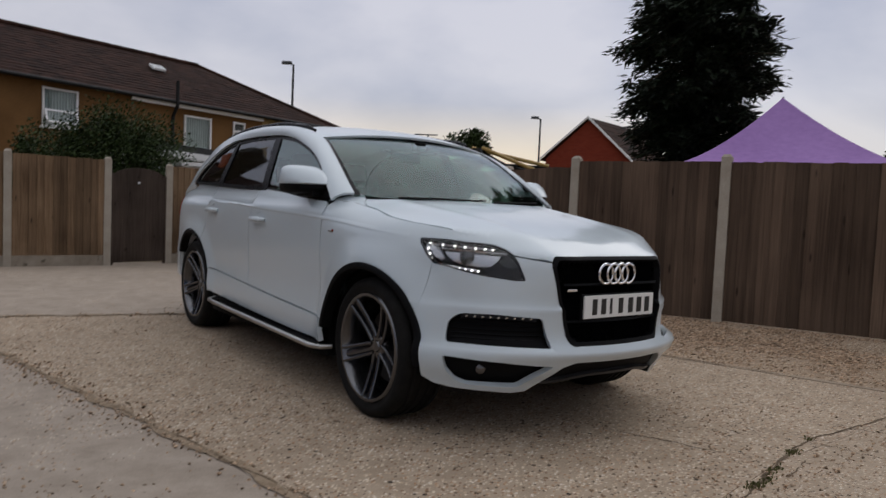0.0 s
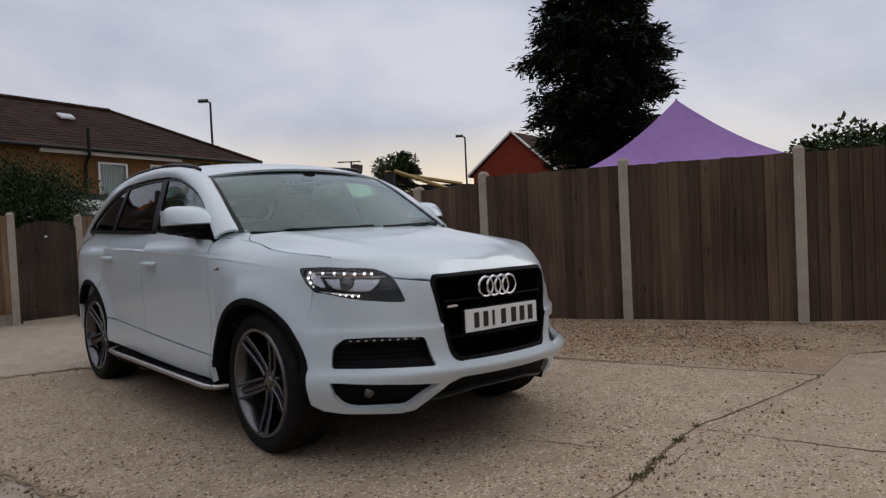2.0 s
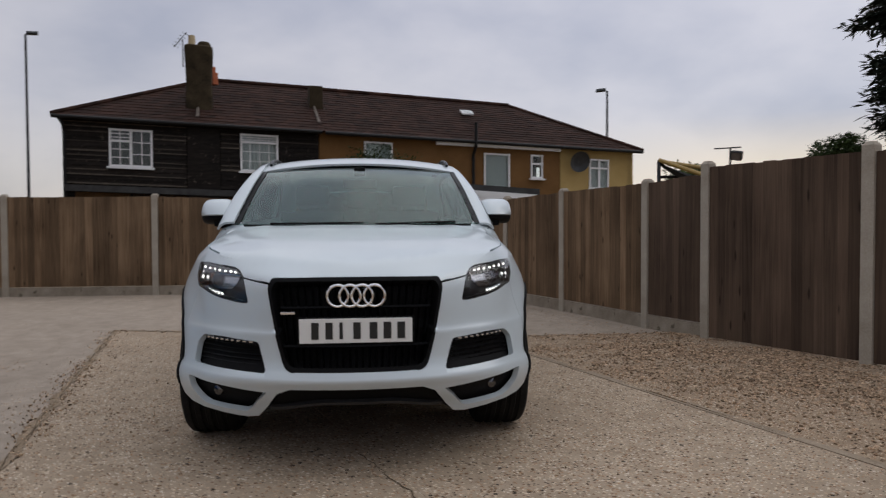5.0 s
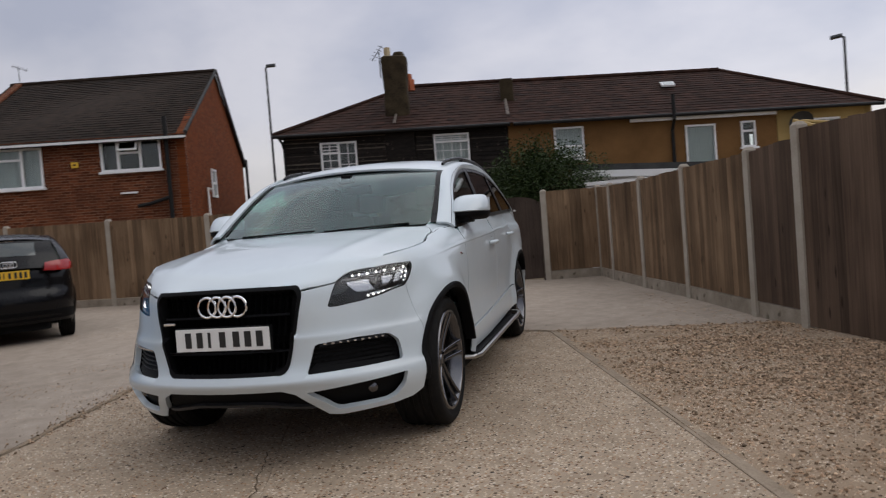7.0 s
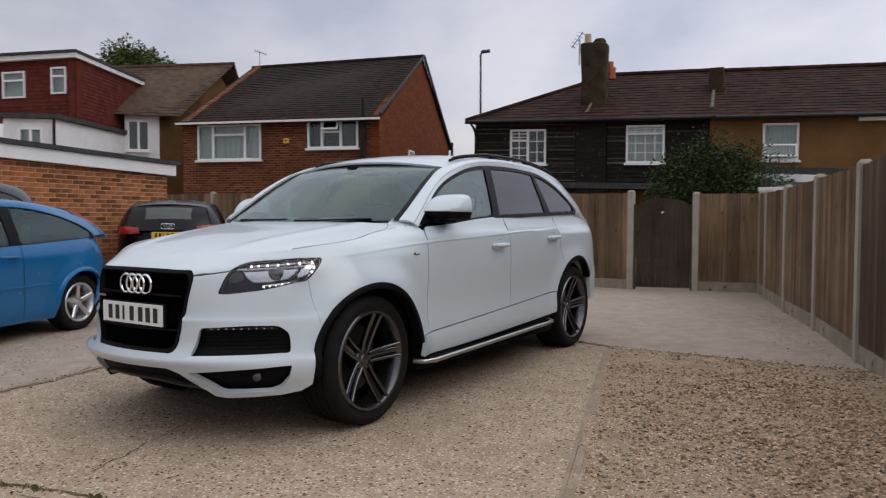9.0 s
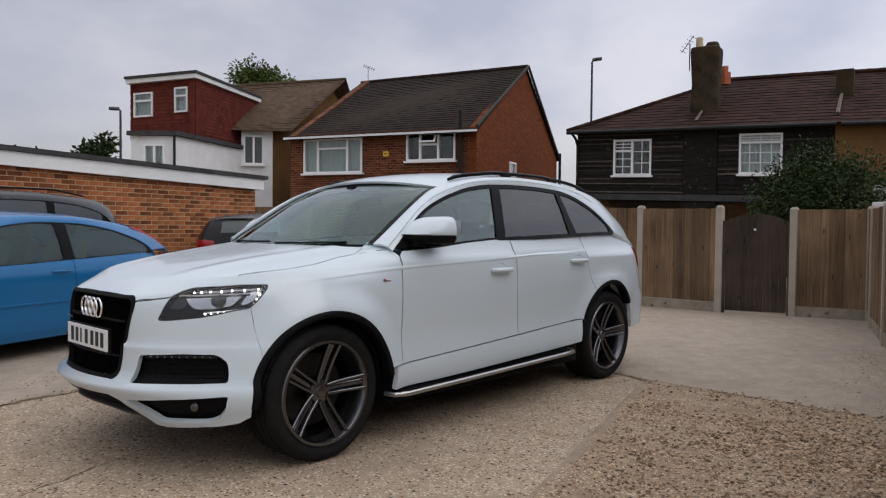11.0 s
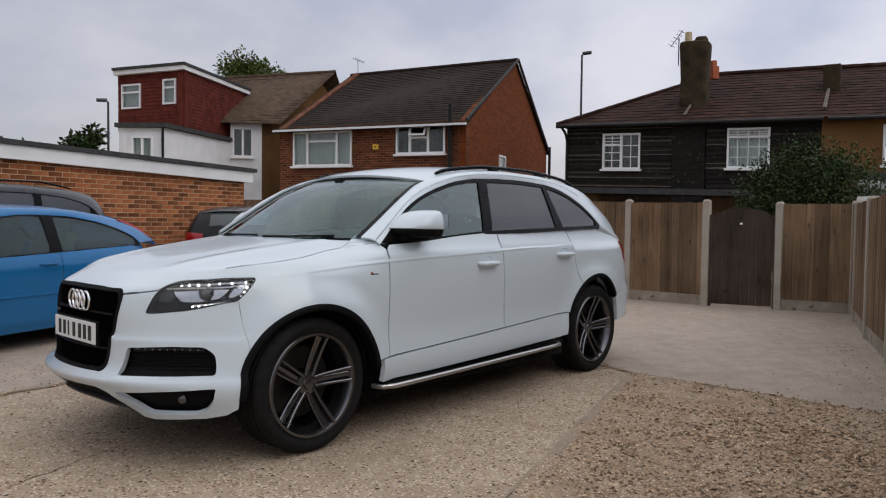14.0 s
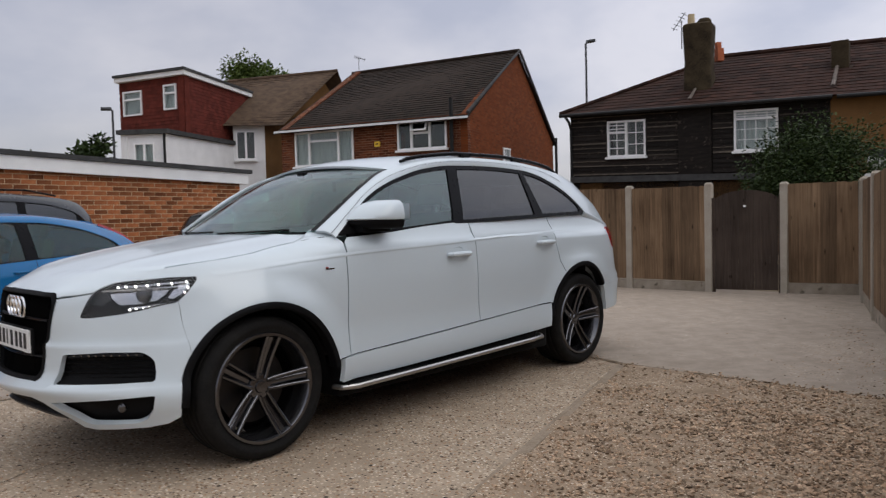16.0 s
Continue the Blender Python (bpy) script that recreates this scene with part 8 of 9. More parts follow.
    q = [(0.985, 1.138), (0.785, 1.152), (0.755, 1.322), (0.855, 1.246)]
    v0 = [bm.verts.new(Vector((x, s * (YG(z) + 0.004), z))) for x, z in q]
    v1 = [bm.verts.new(Vector((x, s * (YG(z) - 0.03), z))) for x, z in q]
    bm.faces.new(v0)
    bm.faces.new(v1[::-1])
    for i in range(4):
        bm.faces.new((v0[i], v0[(i + 1) % 4], v1[(i + 1) % 4], v1[i]))
    bmesh.ops.recalc_face_normals(bm, faces=bm.faces)
    part("mirror_sail", bm, M["plastic"], CAR, "black corner panel behind the mirror")
    # roof rail
    pts = spline([(0.27, 0.66, 1.600), (0.20, 0.662, 1.622), (0.05, 0.668, 1.645), (-0.3, 0.676, 1.675), (-0.7, 0.678, 1.676), (-1.1, 0.672, 1.654), (-1.38, 0.664, 1.618), (-1.5, 0.66, 1.580)], 30)
    bm = bmesh.new()
    tube(bm, mirrored(pts, s), [0.010] + [0.014] * 29 + [0.010], 10)
    rail = part("roof_rail", bm, M["gloss_black"], CAR, "gloss black roof rail", smooth=True)
    for x, z in ((-0.35, 1.648), (-0.95, 1.638)):
        part("rail_foot", boxed((x - 0.05, min(s * 0.66, s * 0.69), z - 0.03), (x + 0.05, max(s * 0.66, s * 0.69), z + 0.03), bevel=0.006), M["gloss_black"], rail)

# roof and windscreen share the edge lines
edge = spline(OUTER, NS)
ROWS = []
i0 = next(i for i, p in enumerate(edge) if p.x < 0.47)
for p in edge[i0:]:
    if p.x < -1.80:
        break
    fwd = smooth01((p.x + 0.2) / 0.65)
    back = smooth01((-1.35 - p.x) / 0.45)
    ROWS.append([Vector((p.x + (0.10 * fwd - 0.10 * back) * (1 - u * u), p.y * u, p.z + 0.052 * (1 - abs(u) ** 2.2))) for u in (-1 + 2 * k / 16 for k in range(17))])
strip("roof", ROWS, P, CAR, "white roof skin", depth=0.015)
WS = []
for p in edge[: i0 + 2]:
    t = (1.065 - p.x) / 0.595
    WS.append([Vector((p.x - 0.006 + (0.225 - 0.125 * t) * (1 - u * u), p.y * u * 0.995, p.z - 0.004 + (-0.008 + 0.043 * min(1, t * 1.4)) * (1 - u * u))) for u in (-1 + 2 * k / 20 for k in range(21))])
screen = strip("windscreen", WS, M["clear"], CAR, "curved windscreen", depth=0.004)
screen.visible_shadow = False
# black band round the screen
for a, b in ((0, 1), (20, 19)):
    strip("screen_band", [[r[a].lerp(r[b], f) + Vector((0.002, 0, 0.004)) for f in (0, 0.2, 0.42)] for r in WS], M["gloss_black"], screen)
strip("screen_header", [[q.lerp(WS[-3][k], f) - Vector((0.004, 0, 0.007)) for k, q in enumerate(WS[-1])] for f in (0, 0.5, 1)], M["gloss_black"], screen)
part("sensor_box", boxed((0.52, -0.04, 1.50), (0.60, 0.04, 1.56), bevel=0.015), M["plastic"], screen)
# cowl and wipers
rows = []
for u in (-1 + 2 * k / 20 for k in range(21)):
    x = 1.060 + 0.225 * (1 - u * u)
    zb = 1.171 - 0.008 * (1 - u * u)
    rows.append([Vector((x + 0.055, 0.745 * u, bonnet_z(min(1.29, x + 0.055), 0.745 * u) - 0.016)), Vector((x + 0.012, 0.742 * u, zb - 0.012)), Vector((x - 0.05, 0.735 * u, zb - 0.010))])
strip("cowl", rows, M["plastic"], CAR, "black cowl below the windscreen")
for ya, yb, lift in ((0.10, 0.62, 0.0), (-0.55, 0.03, 0.0)):
    bm = bmesh.new()
    pts = []
    for i in range(9):
        y = ya + (yb - ya) * i / 8
        u = y / 0.745
        pts.append((1.072 + 0.225 * (1 - u * u) - 0.012 * i / 8, y, 1.170 - 0.008 * (1 - u * u) + 0.008 * i / 8))
    tube(bm, pts, 0.006, 6)
    part("wiper", bm, M["plastic"], CAR, "black wiper at rest")

# tail: hatch, rear glass, bumper
def rear_map(off):
    return lambda u, v: SH.rear(u, v, off)


tq = [(-0.95, 0.64), (0.95, 0.64), (0.95, 0.95), (0.90, 1.19), (-0.90, 1.19), (-0.95, 0.95)]
panel("tailgate", sheet(tq, [], rear_map(0.0), 0.10, 0.02), P, CAR, "white tailgate")


def rear_q(x, z):
    return math.acos(max(0.0, min(1.0, ((SH.xr - x) / (SH.tail(z) + SH.xr)))) ** (SH.nr / 2))


edge_q = [(rear_q(-1.505 - math.sqrt(0.387 ** 2 - (z - 0.37) ** 2), z), z) for z in (0.405, 0.45, 0.50, 0.55, 0.60, 0.628)]
rb = [(0.0, 0.43), (0.9, 0.43), (1.2, 0.415)] + edge_q + [(1.2, 0.640), (0.9, 0.645), (0.0, 0.645)]
rb = rb + [(-q, z) for q, z in rb[-2:0:-1]]
panel("rear_bumper", sheet(rb, [], rear_map(0.003), 0.06, 0.03), P, CAR, "white rear bumper")
RW = []
for x, y, z in ((-1.78, 0.61, 1.49), (-1.92, 0.64, 1.38), (-2.02, 0.67, 1.29), (-2.10, 0.69, 1.20), (-2.15, 0.70, 1.13)):
    RW.append([Vector((x - 0.20 * (1 - u * u), y * u, z + 0.03 * (1 - u * u))) for u in (-1 + 2 * k / 14 for k in range(15))])
strip("rear_screen", RW, M["gloss_black"], CAR, "dark rear screen", depth=0.006)
strip("roof_spoiler", [[Vector((x - 0.24 * (1 - u * u), y * u, z + 0.045 * (1 - u * u))) for u in (-1 + 2 * k / 14 for k in range(15))] for x, y, z in ((-1.70, 0.63, 1.515), (-1.83, 0.58, 1.492), (-1.83, 0.58, 1.472), (-1.74, 0.58, 1.465))], P, CAR, "white roof spoiler", depth=0.01)

# under the body and inside
part("underbody", boxed((-2.30, -0.55, 0.24), (2.02, 0.60, 0.52), bevel=0.05), M["liner"], CAR)
part("floor_pan", boxed((-1.02, -0.90, 0.215), (1.02, 0.90, 0.44), bevel=0.03), M["liner"], CAR)
part("cabin_floor", boxed((-1.95, -0.78, 0.46), (1.05, 0.78, 0.56)), M["cabin"], CAR)
part("load_bay", boxed((-2.05, -0.60, 0.56), (-1.75, 0.60, 1.05)), M["cabin"], CAR)
part("firewall", boxed((1.02, -0.80, 0.45), (1.10, 0.80, 1.08)), M["cabin"], CAR)
rows = []
for x, z in ((1.12, 1.09), (1.0, 1.10), (0.80, 1.085), (0.68, 1.04), (0.64, 0.95), (0.70, 0.72)):
    rows.append([Vector((x + 0.10 * (1 - u * u) * (1 if x > 0.75 else 0.3), 0.78 * u, z + (0.03 if u < 0 and abs(u + 0.45) < 0.25 and x < 0.9 else 0))) for u in (-1 + 2 * k / 16 for k in range(17))])
strip("dashboard", rows, M["cabin"], CAR, "dark grey dashboard")
bm = bmesh.new()
wc = Matrix.Translation((0.52, -0.40, 1.0)) @ Euler((0, radians(-62), 0)).to_matrix().to_4x4()
tube(bm, [wc @ Vector((0.185 * math.cos(2 * math.pi * i / 32), 0.185 * math.sin(2 * math.pi * i / 32), 0)) for i in range(32)], 0.016, 8, closed=True)
sw = part("steering_wheel", bm, M["seat"], CAR, "dark leather steering wheel", smooth=True)
bm = bmesh.new()
for a in (0.2, 2.94, 4.71):
    rod(bm, wc @ Vector((0, 0, -0.02)), wc @ Vector((0.175 * math.cos(a + 1.57), 0.175 * math.sin(a + 1.57), 0)), 0.028, 0.016, 8)
rod(bm, wc @ Vector((0, 0, -0.12)), wc @ Vector((0, 0, 0.02)), 0.05, 0.06, 12)
part("wheel_hub", bm, M["cabin"], sw)


def car_seat(x, y, w):
    st = part("seat", boxed((x - 0.25, y - w / 2, 0.58), (x + 0.27, y + w / 2, 0.76), bevel=0.05), M["seat"], CAR, "dark leather seat", smooth=True)
    lean = Matrix.Translation((x - 0.22, y, 0.70)) @ Euler((0, radians(-14), 0)).to_matrix().to_4x4()
    part("seat_back", boxed((-0.07, -w / 2, 0), (0.07, w / 2, 0.58), lean, 0.05), M["seat"], st, smooth=True)
    hr = part("head_rest", boxed((-0.05, -0.14, 0.63), (0.05, 0.14, 0.80), lean, 0.045), M["seat"], st, smooth=True)
    b = bmesh.new()
    for k in (-0.06, 0.06):
        rod(b, lean @ Vector((0, k, 0.56)), lean @ Vector((0, k, 0.66)), 0.006, seg=6)
    part("rest_rod", b, M["chrome"], hr)


car_seat(0.08, 0.40, 0.52)
car_seat(0.08, -0.40, 0.52)
for y in (0.48, 0.0, -0.48):
    car_seat(-0.85, y, 0.46)
part("centre_console", boxed((-0.25, -0.13, 0.56), (0.75, 0.13, 0.82), bevel=0.03), M["cabin"], CAR)
b = boxed((-0.02, -0.12, -0.035), (0.02, 0.12, 0.035), Matrix.Translation((0.40, 0, 1.455)), 0.012)
part("inner_mirror", b, M["plastic"], CAR)
WHEEL = {"n": 5, "gap": 0.036, "w": 0.0145, "d": 0.011, "dish": 0.50}
for x in (1.515, -1.50):
    for s in (1, -1):
        wheel(CAR, x, s * (0.80 if x > 0 else 0.768), s, 0.37, 0.285, 0.282, M["gunmetal"], dict(WHEEL, turn=0.53 if s > 0 else -0.31), "gunmetal alloy rim")


# ---- the other parked cars ----
def small_car(name, m, label, paint, c):
    """A hatchback or estate from a handful of lines: c holds its wheelbase, shell and glass lines."""
    root = thing(name, m, label, "car")
    sh = Shell(c["nose"], c["tail"], c["side"], c["side"], c["xf"], c["xr"], (c["hub"], -c["hub"]), c["r"], c["arch"], c["flare"], 3.6, c.get("nr", 4.2))
    hub, r, ar = c["hub"], c["r"], c["arch"]
    bl = curve(c["belt"])
    ground = c["low"]
    pm = M[paint]
    xe, xn = c["x_end"], c["x_nose"]
    for s in (1, -1):
        body = [(xn, ground + 0.05), (xn, bl(xn))] + [(x, bl(x)) for x in (xn * 0.6, 0.9, 0.5, 0.0, -0.6, -1.0, -1.4)] + [(xe, bl(xe)), (xe, ground + 0.06)]
        body += [(-hub - ar - 0.01, ground)] + arc(-hub, r, ar, 184, 0, 20) + [(-hub + ar + 0.02, ground), (hub - ar - 0.02, ground)] + arc(hub, r, ar, 180, -4, 20)
        side_panel(sh, "body_side", body, [], pm, root, s, cell=0.06, label="painted body side")
        for h in (hub, -hub):
            strip("arch_liner", [[Vector((h + (ar - 0.005) * math.cos(radians(-8 + 196 * i / 20)), s * y, r + (ar - 0.005) * math.sin(radians(-8 + 196 * i / 20)))) for y in (c["track"] + 0.09, 0.45)] for i in range(21)], M["liner"], root)
            rows = []
            for i in range(25):
                a = radians(2 + 176 * i / 24)
                rows.append([Vector((h + rr * math.cos(a), s * (sh.y(h + rr * math.cos(a), r + rr * math.sin(a)) + o), r + rr * math.sin(a))) for rr, o in ((ar + 0.05, 0.0), (ar + 0.03, 0.012), (ar + 0.004, 0.014), (ar, -0.01))])
            strip("arch_lip", rows, pm, root)
            wheel(root, h, s * c["track"], s, r, c["tyre"], c["rim"], M[c["rim_mat"]], c["spokes"], "alloy rim")
        yg = curve(c["yg"])
        inner = c["inner"]
        a, b = spline([(x, yg(z), z) for x, z in inner], 40), spline(c["outer"], 40)
        strip("cant_rail", [mirrored([p.lerp(q, t) + Vector((0, 0.7, 0.6)) * 0.018 * 4 * t * (1 - t) for t in (0, 0.2, 0.5, 0.8, 1)], s) for p, q in zip(a, b)], pm, root, depth=0.012 * s)
        dl = curve(sorted(inner))
        gm = lambda off: (lambda u, v: Vector((-u * s, s * (yg(v) + off), v)))
        tr = lambda poly: [(-x * s, z) for x, z in poly]
        x0, x1 = min(p[0] for p in inner) + 0.02, max(p[0] for p in inner) - 0.03
        up = lambda a0, a1, n, d: [(a0 + (a1 - a0) * i / n, dl(a0 + (a1 - a0) * i / n) - d) for i in range(n + 1)]
        lowl = lambda a0, a1, n, d: [(a0 + (a1 - a0) * i / n, bl(a0 + (a1 - a0) * i / n) + d) for i in range(n + 1)]
        whole = lowl(x1, x0, 8, -0.012) + up(x0, x1, 20, 0.0)
        holes = []
        for w0, w1 in c["windows"]:
            holes.append(rounded(lowl(w0, w1, 5, 0.008) + up(w1, w0, 8, 0.010), 0.03, 2))
        panel("window_trim", sheet(tr(whole), [tr(h) for h in holes], gm(-0.004), 0.06, 0.02), M["gloss_black"], root, "black window surround")
        for h in holes:
            g = panel("side_window", sheet(tr(shrunk(h, -0.006)), [], gm(-0.012), 0.1, 0.004), M[c["glass"]], root, "side window glass")
            g.visible_shadow = False
        if c.get("seams"):
            for x in c["seams"]:
                strip("door_seam", [[Vector((x + k * 0.003 + 0.03 * math.sin((z - ground) * 2), s * (sh.y(x, z) + 0.0012), z)) for k in (-1, 1)] for z in [ground + 0.03 + (bl(x) - ground - 0.03) * i / 10 for i in range(11)]], M["liner"], root)
        if c.get("handle"):
            x, z = c["handle"]
            yb = sh.y(x, z)
            bm = bmesh.new()
            tube(bm, [(x + 0.10, s * (yb + 0.003), z), (x + 0.08, s * (yb + 0.026), z), (x, s * (yb + 0.036), z + 0.003), (x - 0.08, s * (yb + 0.026), z), (x - 0.10, s * (yb + 0.003), z)], [0.010, 0.014, 0.015, 0.014, 0.010], 8)
            part("door_handle", bm, pm, root, "pull handle", smooth=True)
        if c.get("rub"):
            z = c["rub"]
            strip("side_moulding", [[Vector((x, s * (sh.y(x, z + dz) + o), z + dz + 0.02 * -x * 0.3)) for dz, o in ((-0.012, 0.0), (-0.008, 0.012), (0.008, 0.012), (0.012, 0.0))] for x in [hub - ar - 0.05 - (2 * hub - 2 * ar - 0.1) * i / 16 for i in range(17)]], M[c["rub_mat"]], root)
    fq2 = [(-1.35, ground + 0.04), (1.35, ground + 0.04), (1.35, bl(xn) - 0.01), (-1.35, bl(xn) - 0.01)]
    panel("front_bumper", sheet(fq2, [], lambda u, v: sh.front(u, v), 0.10, 0.02), pm, root)
    rq = [(-1.38, ground + 0.06), (1.38, ground + 0.06), (1.38, bl(xe)), (-1.38, bl(xe))]
    tail = panel("rear_body", sheet(rq, [], lambda u, v: sh.rear(u, v), 0.08, 0.02), pm, root, "painted tail and bumper")
    # bonnet, screen, roof, hatch
    e = spline(c["outer"], 40)
    rows = []
    for x in [c["screen"] + (c["tip"] - c["screen"]) * i / 14 for i in range(15)]:
        z0 = c["bonnet"](x) if callable(c["bonnet"]) else curve(c["bonnet"])(x)
        w = sh.y(min(x, xn), bl(min(x, xn))) * (1.0 if x <= xn else max(0.05, 1 - ((x - xn) / (c["tip"] - xn)) ** 2 * 0.5))
        rows.append([Vector((x, w * u, z0 - 0.10 * abs(u) ** 3)) for u in (-1 + 2 * k / 12 for k in range(13))])
    strip("bonnet", rows, pm, root, depth=0.012)
    front = [p for p in e if p.x > c["roof0"]]
    g = strip("windscreen", [[Vector((p.x + 0.12 * (1 - u * u), p.y * u, p.z + 0.03 * (1 - u * u))) for u in (-1 + 2 * k / 12 for k in range(13))] for p in front], M["clear"], root, depth=0.004)
    g.visible_shadow = False
    mid = [p for p in e if c["roof1"] - 0.03 < p.x <= c["roof0"] + 0.06]
    strip("roof", [[Vector((p.x + 0.10 * (1 - u * u) * (smooth01((p.x - c["roof0"] + 0.4) / 0.4) - smooth01((c["roof1"] + 0.35 - p.x) / 0.35)), p.y * u, p.z + 0.045 * (1 - abs(u) ** 2.2))) for u in (-1 + 2 * k / 12 for k in range(13))] for p in mid], pm, root, "painted roof", depth=0.012)
    ht = [Vector(p) for p in c["hatch"]]
    hs = spline(ht, 12)
    def hrow(p, k=1.0):
        return [Vector((p.x - 0.10 * (1 - u * u), p.y * u * k, p.z + 0.02 * (1 - u * u))) for u in (-1 + 2 * q / 14 for q in range(15))]
    strip("hatch", [hrow(p) for p in hs], pm, root, "painted hatch", depth=0.012)
    gl = [p for i, p in enumerate(hs) if c["rear_glass"][0] <= i <= c["rear_glass"][1]]
    strip("rear_screen", [[q + Vector((-0.006, 0, 0.004)) for q in hrow(p, 0.90)] for p in gl], M["rear_glass"], root, "dark rear screen", depth=0.004)
    if c.get("rear_lamp"):
        for s in (1, -1):
            panel("tail_lamp", sheet(rounded([(s * a, z) for a, z in c["rear_lamp"]][:: s], 0.03, 3), [], lambda u, v: sh.rear(u, v, 0.03), 0.06, 0.03), M["red_lens"], root, "red tail lamp")
    part("underbody", boxed((-c["hub"] - 0.6, -0.5, ground - 0.04), (c["hub"] + 0.6, 0.5, 0.5), bevel=0.04), M["liner"], root)
    part("cabin_tub", boxed((-hub + 0.1, -c["track"] + 0.02, 0.40), (hub - 0.45, c["track"] - 0.02, 0.75), bevel=0.05), M["cabin"], root)
    for y in (0.37, -0.37):
        for x in (0.15, -0.75):
            st = part("seat_back", boxed((-0.07, -0.24, 0), (0.07, 0.24, 0.60), Matrix.Translation((x, y, 0.62)) @ Euler((0, radians(-15), 0)).to_matrix().to_4x4(), 0.05), M["seat"], root, smooth=True)
            part("head_rest", boxed((-0.05, -0.13, 0.62), (0.05, 0.13, 0.78), Matrix.Translation((x, y, 0.62)) @ Euler((0, radians(-15), 0)).to_matrix().to_4x4(), 0.04), M["seat"], st, smooth=True)
    return root, sh, tail


SP5 = {"n": 5, "gap": 0.0, "w": 0.034, "d": 0.010, "dish": 0.72, "turn": 0.25}
BLUE = dict(hub=1.32, r=0.315, arch=0.355, flare=0.03, xf=0.8, xr=-1.05, nr=4.6, low=0.19, x_end=-1.72, x_nose=1.55, track=0.775, tyre=0.205, rim=0.215, rim_mat="alloy", spokes=SP5, glass="clear",
            nose=[(0.2, 2.08), (0.5, 2.16), (0.75, 2.10), (0.95, 1.98)], tail=[(0.2, 1.98), (0.45, 2.12), (0.65, 2.13), (0.85, 2.06), (1.0, 2.0), (1.15, 1.92)],
            side=[(0.18, 0.84), (0.30, 0.878), (0.48, 0.895), (0.62, 0.900), (0.80, 0.905), (0.90, 0.892), (0.98, 0.868), (1.06, 0.835), (1.2, 0.79)],
            belt=[(-2.1, 1.06), (-1.7, 1.045), (-1.2, 1.02), (-0.5, 0.985), (0.3, 0.95), (1.0, 0.925), (1.6, 0.87)],
            yg=[(0.90, 0.862), (1.0, 0.842), (1.1, 0.808), (1.2, 0.770), (1.3, 0.728), (1.4, 0.683)],
            inner=[(0.95, 0.935), (0.70, 1.09), (0.40, 1.25), (0.10, 1.345), (-0.3, 1.385), (-0.7, 1.375), (-1.05, 1.325), (-1.35, 1.235), (-1.55, 1.14), (-1.63, 1.06)],
            outer=[(1.20, 0.76, 0.955), (0.92, 0.71, 1.12), (0.60, 0.665, 1.28), (0.25, 0.625, 1.405), (-0.2, 0.625, 1.455), (-0.7, 0.63, 1.450), (-1.15, 0.62, 1.405), (-1.55, 0.61, 1.325), (-1.84, 0.645, 1.20), (-1.98, 0.70, 1.07)],
            windows=[(0.62, -0.44), (-0.57, -1.575)], seams=[-0.55], handle=(-0.36, 0.875), rub=0.56, rub_mat="paint_blue",
            bonnet=[(0.9, 0.98), (1.3, 0.93), (1.7, 0.85), (2.0, 0.74)], screen=1.25, tip=2.02, roof0=0.30, roof1=-1.58,
            hatch=[(-1.55, 0.61, 1.325), (-1.76, 0.635, 1.245), (-1.92, 0.68, 1.12), (-2.0, 0.72, 1.03)], rear_glass=(2, 10), rear_lamp=None)
blue, bsh, btail = small_car("blue_hatchback", pose(-2.56, 1.47, 0, 0, 0, -29.2) @ Matrix.Diagonal((1, 1, 0.93, 1)), "bright blue parked three-door hatchback with silver wheels", "paint_blue", BLUE)
for s in (1, -1):
    a = spline([(-1.50, 0.625, 1.338), (-1.68, 0.628, 1.272), (-1.82, 0.645, 1.20), (-1.93, 0.675, 1.10)], 12)
    strip("tail_lamp", [mirrored([p + Vector((0.03, 0.022, -0.004)), p + Vector((0.0, 0.014, 0.016)), p + Vector((-0.03, -0.04, 0.016))], s) for p in a], M["red_lens"], blue, "red upright tail lamp beside the rear screen", depth=0.012)
strip("roof_spoiler", [[Vector((x - 0.09 * (1 - u * u), y * u, z + 0.03 * (1 - u * u))) for u in (-1 + 2 * k / 12 for k in range(13))] for x, y, z in ((-1.40, 0.60, 1.378), (-1.54, 0.585, 1.338), (-1.54, 0.58, 1.322), (-1.48, 0.57, 1.322))], M["paint_blue"], blue, "blue roof spoiler", depth=0.008)

